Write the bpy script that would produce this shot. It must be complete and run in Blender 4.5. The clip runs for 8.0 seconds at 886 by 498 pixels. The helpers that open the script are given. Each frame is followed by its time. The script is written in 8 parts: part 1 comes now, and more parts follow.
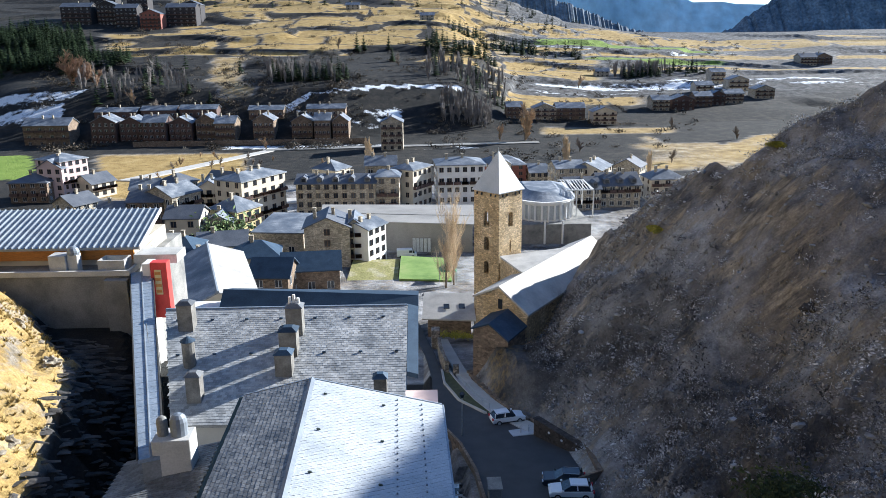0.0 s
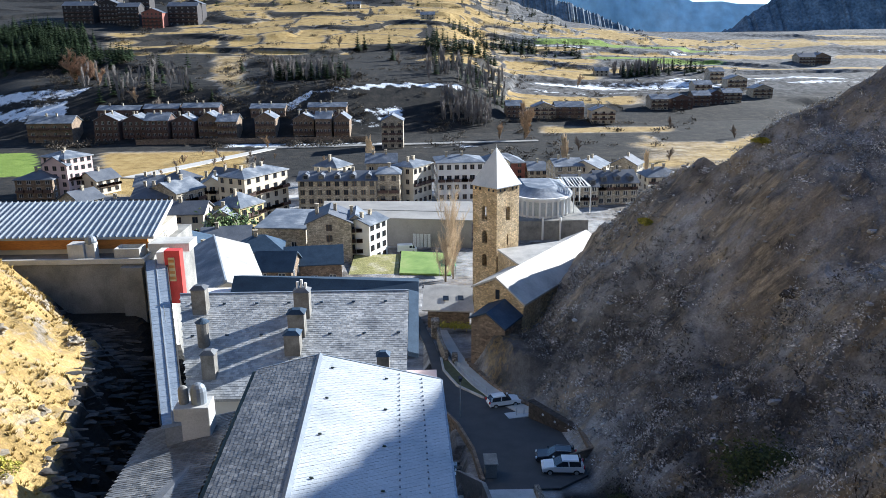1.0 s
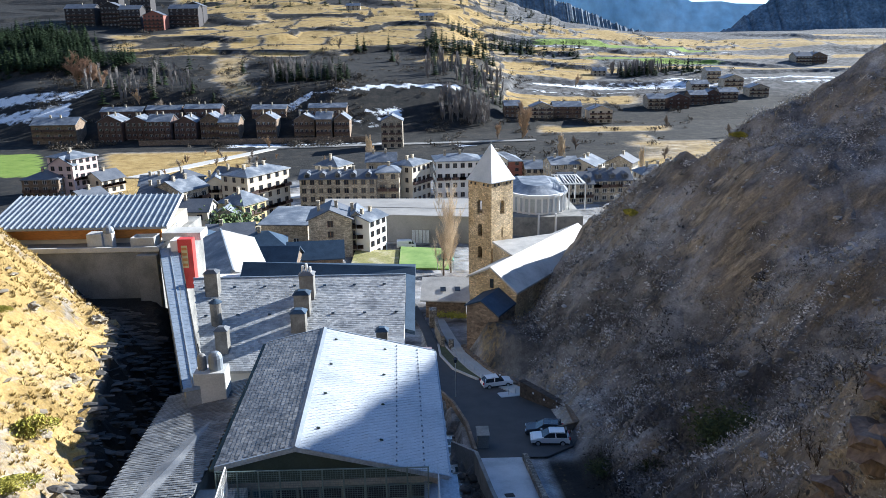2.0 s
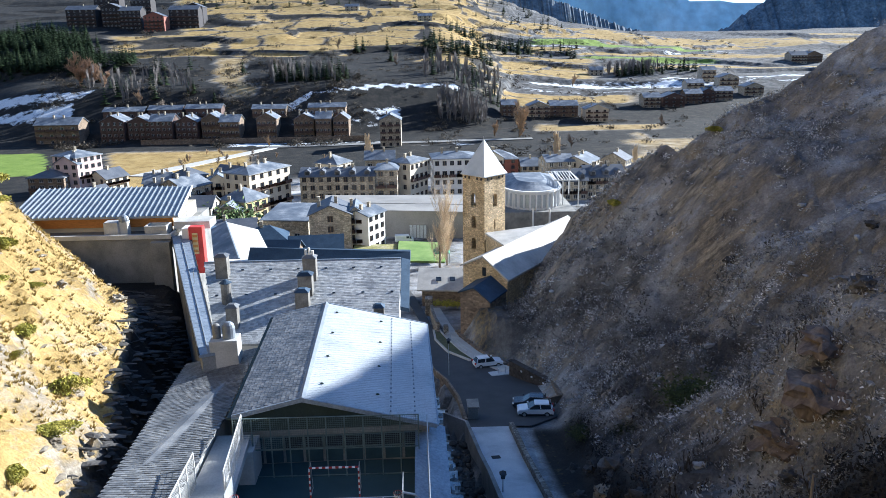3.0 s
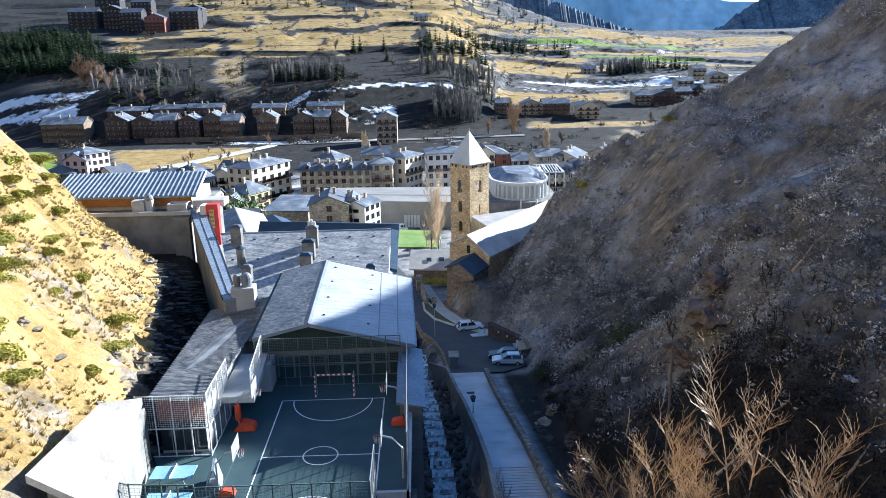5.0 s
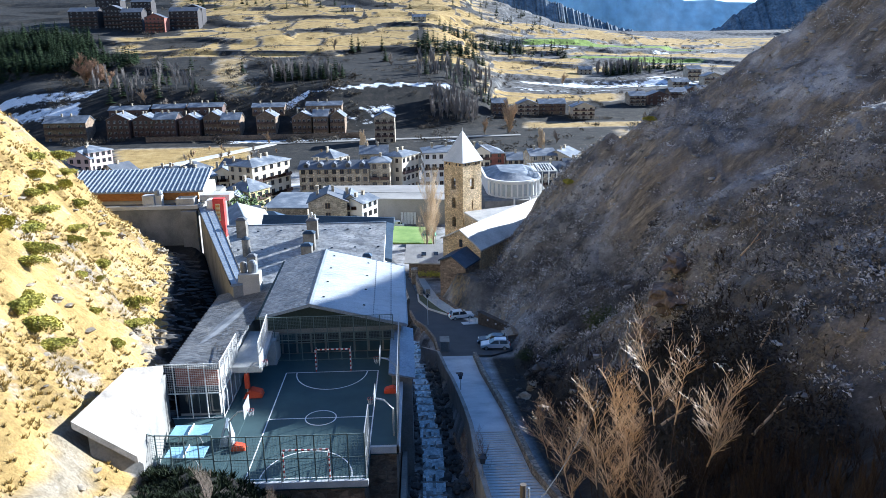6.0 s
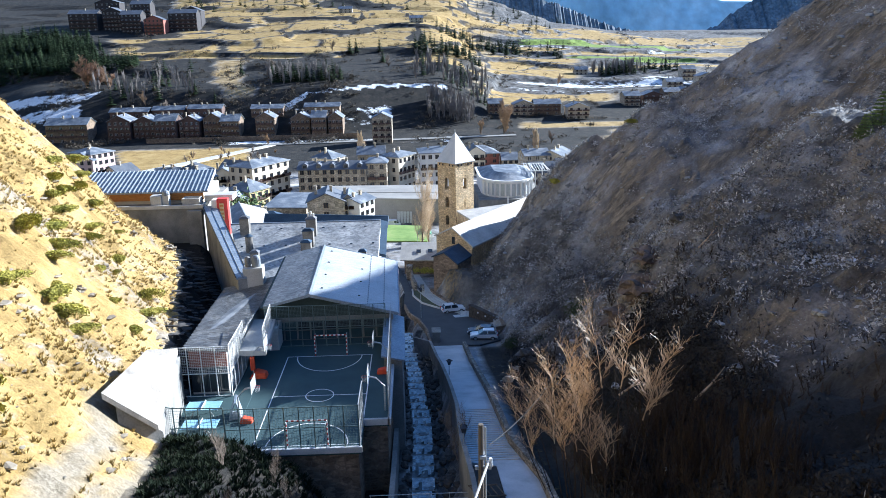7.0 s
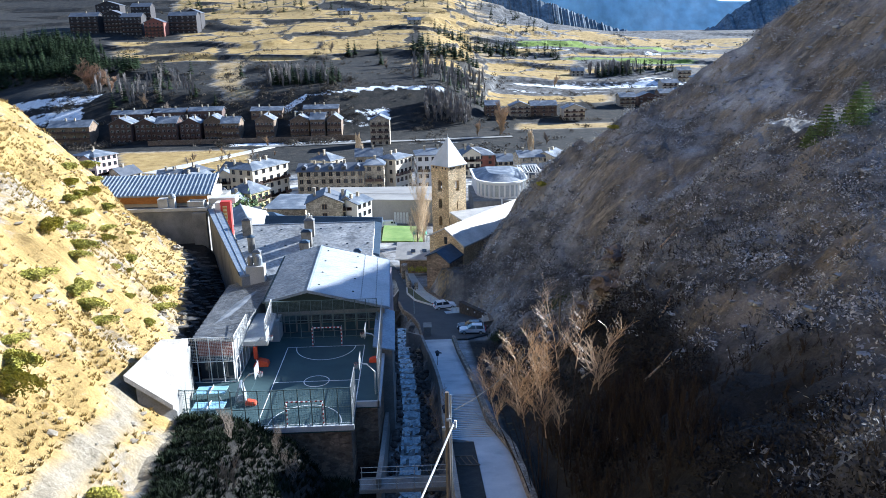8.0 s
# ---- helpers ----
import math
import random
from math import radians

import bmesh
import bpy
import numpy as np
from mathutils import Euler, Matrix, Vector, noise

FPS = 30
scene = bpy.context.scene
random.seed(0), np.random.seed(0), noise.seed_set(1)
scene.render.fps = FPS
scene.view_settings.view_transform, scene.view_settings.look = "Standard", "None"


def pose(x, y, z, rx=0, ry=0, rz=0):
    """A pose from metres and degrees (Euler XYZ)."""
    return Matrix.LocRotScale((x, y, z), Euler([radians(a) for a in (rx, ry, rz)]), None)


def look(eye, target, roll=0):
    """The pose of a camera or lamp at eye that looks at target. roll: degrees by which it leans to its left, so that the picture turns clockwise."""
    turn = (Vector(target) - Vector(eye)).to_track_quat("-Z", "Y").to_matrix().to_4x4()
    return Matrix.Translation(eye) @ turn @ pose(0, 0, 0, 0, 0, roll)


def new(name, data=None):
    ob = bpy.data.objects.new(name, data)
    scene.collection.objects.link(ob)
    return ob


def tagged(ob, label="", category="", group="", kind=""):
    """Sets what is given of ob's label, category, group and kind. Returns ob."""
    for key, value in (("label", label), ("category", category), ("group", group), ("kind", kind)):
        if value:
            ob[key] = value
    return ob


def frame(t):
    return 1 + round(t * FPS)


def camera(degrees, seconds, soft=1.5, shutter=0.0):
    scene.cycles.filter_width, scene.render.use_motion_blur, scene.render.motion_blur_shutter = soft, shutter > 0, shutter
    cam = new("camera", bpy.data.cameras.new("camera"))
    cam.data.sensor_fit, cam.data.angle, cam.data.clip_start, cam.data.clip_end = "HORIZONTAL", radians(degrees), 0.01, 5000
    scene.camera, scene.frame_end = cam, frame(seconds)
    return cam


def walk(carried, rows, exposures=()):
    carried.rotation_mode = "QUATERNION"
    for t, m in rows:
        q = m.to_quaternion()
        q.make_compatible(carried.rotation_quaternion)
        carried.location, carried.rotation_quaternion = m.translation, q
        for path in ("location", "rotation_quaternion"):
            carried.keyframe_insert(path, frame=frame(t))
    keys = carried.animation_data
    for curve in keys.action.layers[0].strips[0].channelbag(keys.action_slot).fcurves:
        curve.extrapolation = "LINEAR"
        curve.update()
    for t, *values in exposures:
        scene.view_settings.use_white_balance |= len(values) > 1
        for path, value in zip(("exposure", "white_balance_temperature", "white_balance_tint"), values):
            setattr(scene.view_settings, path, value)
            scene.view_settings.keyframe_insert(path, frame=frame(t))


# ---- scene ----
cam = camera(60.0, 8.0, soft=0.75)
PATH = [
    (0, (-2.821, 0.513, 26.965), (-2.775, 2.439, 26.428), -0.6),
    (0.5, (-2.775, -1.348, 27.09), (-2.73, 0.578, 26.551), -0.6),
    (1, (-2.842, -3.575, 27.074), (-2.796, -1.65, 26.535), -0.5),
    (1.5, (-2.681, -6.209, 27.087), (-2.636, -4.283, 26.55), -0.6),
    (3, (-1.816, -15.539, 27.257), (-1.77, -13.613, 26.72), -0.9),
    (3.5, (-1.526, -18.657, 27.237), (-1.477, -16.732, 26.698), -0.8),
    (4, (-1.119, -22.161, 27.177), (-1.071, -20.235, 26.64), -1.0),
    (4.5, (-0.685, -25.709, 27.194), (-0.637, -23.783, 26.657), -1.2),
    (6, (0.299, -35.898, 28.1), (0.353, -33.973, 27.562), -1.0),
    (6.5, (0.832, -39.07, 28.566), (0.885, -37.145, 28.029), -1.3),
    (7, (1.181, -42.252, 29.322), (1.238, -40.327, 28.783), -1.2),
    (7.5, (1.825, -45.523, 30.174), (1.882, -43.598, 29.635), -1.3),
    (8, (2.355, -48.872, 31.072), (2.413, -46.947, 30.533), -1.3),
]
walk(cam, [(t, look(eye, target, roll)) for t, eye, target, roll in PATH], exposures=((0, 1.47, 5700, 8), (3, 1.62, 5500, 8), (8, 1.76, 5300, 8)))

SUN_STRENGTH, SKY_STRENGTH = 5.0, 0.074

# ---- world, sun, exposure ----
SUN_AZ, SUN_EL = 32.0, 20.5          # degrees from +x towards +y, and above the horizon
world = bpy.data.worlds.new("sky_world")
scene.world = world
world.use_nodes = True
wn = world.node_tree
sky = wn.nodes.new("ShaderNodeTexSky")
sky.sky_type = "NISHITA"
sky.sun_disc = False
sky.sun_elevation = radians(SUN_EL)
sky.sun_rotation = radians(90 - SUN_AZ)
sky.altitude = 1500
sky.air_density, sky.dust_density, sky.ozone_density = 1.0, 0.3, 3.5
wn.links.new(sky.outputs[0], wn.nodes["Background"].inputs[0])
wn.nodes["Background"].inputs[1].default_value = SKY_STRENGTH
sun_data = bpy.data.lights.new("sun", "SUN")
sun_data.energy, sun_data.angle, sun_data.color = SUN_STRENGTH, radians(0.55), (1.0, 0.93, 0.82)
sun = new("sun", sun_data)
sd = Vector((math.cos(radians(SUN_EL)) * math.cos(radians(SUN_AZ)), math.cos(radians(SUN_EL)) * math.sin(radians(SUN_AZ)), math.sin(radians(SUN_EL))))
sun.matrix_world = look(sd * 300, (0, 0, 0))


# ---- materials ----
def material(name, stops, scale=1.0, rough=0.8, metal=0.0, bump=0.3, bump_scale=8.0, fine=0.25, spec=0.4, vary=0.0, stretch=(1, 1, 1), dist=0.02):
    """Colours from a ramp over coarse noise, shaded by finer noise; vary: spread between pieces."""
    m = bpy.data.materials.new(name)
    m.use_nodes = True
    nt = m.node_tree
    b = nt.nodes["Principled BSDF"]
    geo = nt.nodes.new("ShaderNodeNewGeometry")
    mp = nt.nodes.new("ShaderNodeMapping")
    mp.inputs["Scale"].default_value = stretch
    nt.links.new(geo.outputs["Position"], mp.inputs["Vector"])
    n1 = nt.nodes.new("ShaderNodeTexNoise")
    n1.inputs["Scale"].default_value = scale
    n1.inputs["Detail"].default_value = 6
    n1.inputs["Roughness"].default_value = 0.62
    nt.links.new(mp.outputs[0], n1.inputs["Vector"])
    ramp = nt.nodes.new("ShaderNodeValToRGB")
    el = ramp.color_ramp.elements
    el[0].position, el[1].position = 0.32, 0.68
    el[0].color, el[1].color = (*stops[0], 1), (*stops[-1], 1)
    for i, c in enumerate(stops[1:-1]):
        e = el.new(0.32 + 0.36 * (i + 1) / (len(stops) - 1))
        e.color = (*c, 1)
    nt.links.new(n1.outputs["Fac"], ramp.inputs["Fac"])
    n2 = nt.nodes.new("ShaderNodeTexNoise")
    n2.inputs["Scale"].default_value = bump_scale
    n2.inputs["Detail"].default_value = 5
    nt.links.new(mp.outputs[0], n2.inputs["Vector"])
    shade = nt.nodes.new("ShaderNodeMapRange")
    shade.inputs["From Min"].default_value, shade.inputs["From Max"].default_value = 0.25, 0.75
    shade.inputs["To Min"].default_value, shade.inputs["To Max"].default_value = 1 - fine, 1 + fine
    nt.links.new(n2.outputs["Fac"], shade.inputs["Value"])
    mul = nt.nodes.new("ShaderNodeVectorMath")
    mul.operation = "SCALE"
    nt.links.new(ramp.outputs["Color"], mul.inputs[0])
    nt.links.new(shade.outputs["Result"], mul.inputs["Scale"])
    last = mul.outputs[0]
    if vary:
        info = nt.nodes.new("ShaderNodeObjectInfo")
        add = nt.nodes.new("ShaderNodeMath")
        add.operation = "ADD"
        nt.links.new(geo.outputs["Random Per Island"], add.inputs[0])
        nt.links.new(info.outputs["Random"], add.inputs[1])
        fr = nt.nodes.new("ShaderNodeMath")
        fr.operation = "FRACT"
        nt.links.new(add.outputs[0], fr.inputs[0])
        rg = nt.nodes.new("ShaderNodeMapRange")
        rg.inputs["To Min"].default_value, rg.inputs["To Max"].default_value = 1 - vary, 1 + vary
        nt.links.new(fr.outputs[0], rg.inputs["Value"])
        m2 = nt.nodes.new("ShaderNodeVectorMath")
        m2.operation = "SCALE"
        nt.links.new(last, m2.inputs[0])
        nt.links.new(rg.outputs["Result"], m2.inputs["Scale"])
        last = m2.outputs[0]
    nt.links.new(last, b.inputs["Base Color"])
    b.inputs["Roughness"].default_value = rough
    b.inputs["Metallic"].default_value = metal
    b.inputs["Specular IOR Level"].default_value = spec
    if bump:
        bp = nt.nodes.new("ShaderNodeBump")
        bp.inputs["Strength"].default_value = bump
        bp.inputs["Distance"].default_value = dist
        nt.links.new(n2.outputs["Fac"], bp.inputs["Height"])
        nt.links.new(bp.outputs[0], b.inputs["Normal"])
    return m


def masonry(name, stops, mortar, sx=2.6, sz=4.5, rough=0.9):
    """Rubble stone: flattened cells with recessed joints."""
    m = material(name, stops, 0.35, rough, bump=0.0, fine=0.3, bump_scale=6)
    nt = m.node_tree
    b = nt.nodes["Principled BSDF"]
    geo = nt.nodes.new("ShaderNodeNewGeometry")
    mp = nt.nodes.new("ShaderNodeMapping")
    mp.inputs["Scale"].default_value = (sx, sx, sz)
    nt.links.new(geo.outputs["Position"], mp.inputs["Vector"])
    v = nt.nodes.new("ShaderNodeTexVoronoi")
    nt.links.new(mp.outputs[0], v.inputs["Vector"])
    v.inputs["Scale"].default_value = 1.0
    edge = nt.nodes.new("ShaderNodeTexVoronoi")
    edge.feature = "DISTANCE_TO_EDGE"
    edge.inputs["Scale"].default_value = 1.0
    nt.links.new(mp.outputs[0], edge.inputs["Vector"])
    st = nt.nodes.new("ShaderNodeMapRange")
    st.inputs["From Max"].default_value = 0.09
    nt.links.new(edge.outputs["Distance"], st.inputs["Value"])
    sep = nt.nodes.new("ShaderNodeSeparateColor")
    nt.links.new(v.outputs["Color"], sep.inputs[0])
    rg = nt.nodes.new("ShaderNodeMapRange")
    rg.inputs["To Min"].default_value, rg.inputs["To Max"].default_value = 0.55, 1.35
    nt.links.new(sep.outputs[0], rg.inputs["Value"])
    old = b.inputs["Base Color"].links[0].from_socket
    sc = nt.nodes.new("ShaderNodeVectorMath")
    sc.operation = "SCALE"
    nt.links.new(old, sc.inputs[0])
    nt.links.new(rg.outputs["Result"], sc.inputs["Scale"])
    mix = nt.nodes.new("ShaderNodeMix")
    mix.data_type = "RGBA"
    nt.links.new(st.outputs["Result"], mix.inputs["Factor"])
    mix.inputs["A"].default_value = (*mortar, 1)
    nt.links.new(sc.outputs[0], mix.inputs["B"])
    nt.links.new(mix.outputs["Result"], b.inputs["Base Color"])
    bp = nt.nodes.new("ShaderNodeBump")
    bp.inputs["Strength"].default_value, bp.inputs["Distance"].default_value = 0.8, 0.06
    nt.links.new(st.outputs["Result"], bp.inputs["Height"])
    nt.links.new(bp.outputs[0], b.inputs["Normal"])
    return m


def glass(name, col, rough=0.08):
    m = material(name, (col, tuple(c * 1.6 for c in col)), 0.6, rough, bump=0.05, bump_scale=1.5, fine=0.1, spec=0.6)
    return m


# On the hall, slate_grey paints the shaded slope and slate_pale the sunlit one.
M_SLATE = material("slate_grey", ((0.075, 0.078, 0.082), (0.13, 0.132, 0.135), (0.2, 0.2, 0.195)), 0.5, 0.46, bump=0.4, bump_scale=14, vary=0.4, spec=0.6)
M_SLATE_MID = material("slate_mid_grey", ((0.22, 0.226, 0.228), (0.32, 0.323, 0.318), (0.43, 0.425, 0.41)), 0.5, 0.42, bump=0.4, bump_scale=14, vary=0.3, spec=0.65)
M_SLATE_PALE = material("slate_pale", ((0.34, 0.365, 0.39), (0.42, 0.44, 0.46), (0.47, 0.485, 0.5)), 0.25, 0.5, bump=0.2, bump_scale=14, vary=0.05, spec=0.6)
# The blue is sky reflection on shaded slate, put into the base colour.
M_SLATE_BLUE = material("slate_blue", ((0.026, 0.048, 0.08), (0.048, 0.08, 0.122)), 0.6, 0.6, bump=0.3, bump_scale=10, vary=0.2, spec=0.25)
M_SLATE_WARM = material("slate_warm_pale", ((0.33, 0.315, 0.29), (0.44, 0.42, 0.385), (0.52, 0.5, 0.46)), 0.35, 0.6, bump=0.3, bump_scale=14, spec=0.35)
# Frosted slate whose blue lean stands for reflected sky.
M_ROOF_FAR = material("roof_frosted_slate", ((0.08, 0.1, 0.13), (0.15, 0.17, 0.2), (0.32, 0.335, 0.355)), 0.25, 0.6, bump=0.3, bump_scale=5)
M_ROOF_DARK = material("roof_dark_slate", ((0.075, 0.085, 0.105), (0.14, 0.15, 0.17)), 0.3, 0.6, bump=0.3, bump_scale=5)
M_ZINC = material("zinc_sheet", ((0.16, 0.18, 0.21), (0.25, 0.28, 0.31)), 0.5, 0.55, metal=0.2, bump=0.1, bump_scale=5, fine=0.1)
M_FLASH = material("blue_grey_flashing", ((0.22, 0.26, 0.31), (0.31, 0.35, 0.40)), 0.6, 0.5, metal=0.3, bump=0.15, bump_scale=6)
M_CONC = material("concrete", ((0.34, 0.33, 0.31), (0.46, 0.45, 0.42), (0.54, 0.52, 0.49)), 0.4, 0.85, bump=0.3, bump_scale=9, fine=0.12)
M_CONC_DARK = material("stained_concrete", ((0.13, 0.13, 0.125), (0.22, 0.215, 0.2), (0.29, 0.28, 0.26)), 0.35, 0.88, bump=0.4, bump_scale=7, fine=0.2)
M_WHITE = material("white_render", ((0.66, 0.65, 0.63), (0.78, 0.77, 0.74)), 0.4, 0.85, bump=0.15, bump_scale=20, fine=0.06)
M_CREAM = material("cream_render", ((0.5, 0.44, 0.34), (0.62, 0.56, 0.45)), 0.4, 0.88, bump=0.15, bump_scale=18, fine=0.08)
M_YELLOW = material("ochre_render", ((0.55, 0.44, 0.22), (0.64, 0.52, 0.28)), 0.4, 0.88, bump=0.15, bump_scale=18, fine=0.08)
M_PINK = material("pink_render", ((0.58, 0.44, 0.42), (0.66, 0.52, 0.5)), 0.4, 0.88, bump=0.15, bump_scale=18, fine=0.08)
M_REDWALL = material("red_panel", ((0.45, 0.035, 0.03), (0.6, 0.06, 0.05)), 0.6, 0.6, bump=0.1, fine=0.1)
M_BRICKRED = material("red_brown_cladding", ((0.2, 0.075, 0.055), (0.3, 0.12, 0.09)), 1.2, 0.8, bump=0.2, fine=0.2, stretch=(1, 1, 3))
M_ORANGE = material("orange_wood", ((0.42, 0.16, 0.035), (0.55, 0.24, 0.06)), 0.8, 0.6, bump=0.2, bump_scale=12, stretch=(0.2, 1, 1))
M_WOODWALL = material("brown_wood_cladding", ((0.07, 0.045, 0.038), (0.135, 0.085, 0.072)), 0.8, 0.75, bump=0.3, fine=0.2)
# Lodge timber, darkened so that its colour holds the shade on the upper slope.
M_LODGE = material("dark_weathered_timber", ((0.022, 0.02, 0.022), (0.05, 0.044, 0.045)), 0.5, 0.8, bump=0.3, fine=0.25)
M_STONE_A = masonry("golden_rubble_stone", ((0.38, 0.27, 0.14), (0.54, 0.40, 0.22), (0.62, 0.49, 0.31)), (0.38, 0.29, 0.19))
M_STONE_B = masonry("grey_rubble_stone", ((0.33, 0.285, 0.21), (0.47, 0.41, 0.31), (0.56, 0.5, 0.39)), (0.33, 0.29, 0.23), 1.8, 3.2)
M_STONE_C = masonry("brown_rubble_stone", ((0.16, 0.115, 0.08), (0.27, 0.2, 0.14)), (0.17, 0.135, 0.1), 1.8, 3.2)
M_STONE_D = masonry("dry_stone", ((0.2, 0.175, 0.14), (0.33, 0.29, 0.24)), (0.07, 0.06, 0.05), 2.2, 4.5)
M_ASPHALT = material("asphalt", ((0.045, 0.047, 0.05), (0.065, 0.066, 0.068)), 0.5, 0.85, bump=0.3, bump_scale=30, fine=0.2)
M_PAVE = material("frosted_pavement", ((0.34, 0.36, 0.38), (0.46, 0.48, 0.5), (0.55, 0.56, 0.57)), 0.35, 0.8, bump=0.3, bump_scale=12, fine=0.12)
M_PAVE_WARM = material("pale_street_paving", ((0.42, 0.40, 0.36), (0.55, 0.53, 0.49)), 0.35, 0.8, bump=0.25, bump_scale=6, fine=0.12)
M_COURT = material("court_surface", ((0.03, 0.06, 0.068), (0.045, 0.085, 0.092)), 0.4, 0.75, bump=0.1, bump_scale=20, fine=0.1)
M_LINE = material("white_line_paint", ((0.65, 0.66, 0.66), (0.8, 0.8, 0.8)), 2, 0.7, bump=0.05, fine=0.1)
M_GLASS = glass("dark_window_glass", (0.02, 0.024, 0.03))
M_GLASS_B = glass("blue_green_glazing", (0.03, 0.055, 0.065), 0.12)
M_FRAME = material("brown_window_frame", ((0.12, 0.08, 0.05), (0.18, 0.12, 0.08)), 2, 0.6, bump=0.1)
M_FRAME_W = material("pale_window_frame", ((0.6, 0.6, 0.58), (0.7, 0.7, 0.68)), 2, 0.6, bump=0.05)
M_STEEL = material("galvanised_steel", ((0.36, 0.38, 0.39), (0.48, 0.5, 0.51)), 2, 0.5, metal=0.5, bump=0.05, fine=0.1)
M_GREENFRAME = material("grey_green_metal", ((0.09, 0.13, 0.13), (0.15, 0.2, 0.195)), 2, 0.55, metal=0.2, bump=0.05, fine=0.1)
M_DARKGREEN = material("dark_green_cladding", ((0.028, 0.045, 0.038), (0.045, 0.065, 0.055)), 0.6, 0.7, bump=0.15, fine=0.15)
M_REDPAINT = material("red_goal_paint", ((0.26, 0.02, 0.02), (0.34, 0.03, 0.025)), 2, 0.5, bump=0.0, fine=0.05)
M_ORANGEPAD = material("orange_vinyl_padding", ((0.5, 0.055, 0.018), (0.62, 0.085, 0.028)), 1.5, 0.55, bump=0.1, fine=0.08)
M_BLUETOP = material("pale_blue_table_top", ((0.22, 0.4, 0.54), (0.3, 0.5, 0.62)), 1, 0.45, bump=0.0, fine=0.08)
M_TRUNK = material("bark", ((0.09, 0.07, 0.05), (0.16, 0.125, 0.09)), 3, 0.9, bump=0.5, bump_scale=20)
M_TWIG = material("pale_bare_twigs", ((0.36, 0.25, 0.15), (0.52, 0.39, 0.26)), 0.6, 0.85, bump=0.0, vary=0.2)
M_TWIG_GREY = material("grey_bare_twigs", ((0.15, 0.125, 0.1), (0.26, 0.21, 0.17)), 0.3, 0.9, bump=0.0, vary=0.25)
# Gold carries the sun on the crowns; the near-black below it carries shade.
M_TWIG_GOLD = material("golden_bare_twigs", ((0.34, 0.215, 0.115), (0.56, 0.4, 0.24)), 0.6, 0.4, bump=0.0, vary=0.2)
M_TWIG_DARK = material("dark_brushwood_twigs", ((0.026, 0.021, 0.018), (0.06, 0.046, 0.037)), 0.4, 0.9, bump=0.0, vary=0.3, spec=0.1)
M_TWIG_RUST = material("russet_bare_twigs", ((0.24, 0.15, 0.095), (0.36, 0.235, 0.155)), 0.3, 0.9, bump=0.0, vary=0.25)
M_POPLAR = material("golden_poplar_twigs", ((0.5, 0.39, 0.25), (0.64, 0.52, 0.37)), 0.3, 0.9, bump=0.0, vary=0.25)
M_CONIFER = material("conifer_needles", ((0.012, 0.022, 0.01), (0.028, 0.044, 0.018)), 0.3, 0.9, bump=0.0, vary=0.35, spec=0.1)
M_PINE = material("pine_needles", ((0.1, 0.15, 0.05), (0.19, 0.25, 0.09)), 0.8, 0.8, bump=0.0, vary=0.35)
M_JUNIPER = material("juniper_leaves", ((0.16, 0.16, 0.02), (0.29, 0.265, 0.035), (0.41, 0.35, 0.06)), 0.9, 0.8, bump=0.0, vary=0.4)
M_HEDGE = material("yellow_green_shrub_leaves", ((0.25, 0.24, 0.03), (0.38, 0.34, 0.05)), 1.2, 0.8, bump=0.0, vary=0.3)
M_GREENTREE = material("green_tree_leaves", ((0.08, 0.13, 0.04), (0.15, 0.2, 0.07)), 0.6, 0.8, bump=0.0, vary=0.3)
M_TUFT = material("dry_grass_blades", ((0.3, 0.215, 0.072), (0.45, 0.345, 0.135)), 0.3, 0.9, bump=0.0, vary=0.4)
# Hill scrub colours: near black carries deep shade, the paled one carries haze.
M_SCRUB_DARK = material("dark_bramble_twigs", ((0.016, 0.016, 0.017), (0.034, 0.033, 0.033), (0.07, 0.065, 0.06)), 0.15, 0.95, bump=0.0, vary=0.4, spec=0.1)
M_SCRUB = material("winter_scrub_twigs", ((0.13, 0.128, 0.131), (0.31, 0.31, 0.314), (0.53, 0.53, 0.533)), 0.3, 0.95, bump=0.0, vary=0.6)
M_ROCK = material("pale_schist_rock", ((0.17, 0.138, 0.1), (0.28, 0.238, 0.175), (0.38, 0.33, 0.255)), 0.7, 0.88, bump=0.8, bump_scale=6, dist=0.06, vary=0.2, stretch=(1, 1, 2.5))
# Rock taken near black so that its colour holds the deep shade.
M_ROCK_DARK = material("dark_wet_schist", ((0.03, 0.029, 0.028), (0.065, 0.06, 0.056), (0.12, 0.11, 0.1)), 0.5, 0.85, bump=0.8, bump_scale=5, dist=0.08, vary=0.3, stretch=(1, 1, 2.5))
M_ROCK_GREY = material("grey_schist_rock", ((0.162, 0.165, 0.17), (0.305, 0.31, 0.316), (0.48, 0.49, 0.497)), 0.5, 0.9, bump=0.8, bump_scale=5, dist=0.08, vary=0.25, stretch=(1, 1, 2.5))
M_WATER = material("river_water", ((0.03, 0.04, 0.045), (0.06, 0.08, 0.09)), 1.2, 0.12, bump=0.5, bump_scale=5, dist=0.05)
M_FOAM = material("frozen_white_water", ((0.2, 0.26, 0.3), (0.42, 0.5, 0.55), (0.68, 0.74, 0.78)), 2.2, 0.6, bump=0.6, bump_scale=7, dist=0.08, fine=0.3)
M_POLE = material("weathered_pole_wood", ((0.1, 0.085, 0.07), (0.17, 0.145, 0.12)), 1.5, 0.9, bump=0.4, bump_scale=20, stretch=(1, 1, 0.15))
M_CABLE = material("white_cable_sleeve", ((0.6, 0.6, 0.58), (0.72, 0.72, 0.7)), 3, 0.6, bump=0.2)
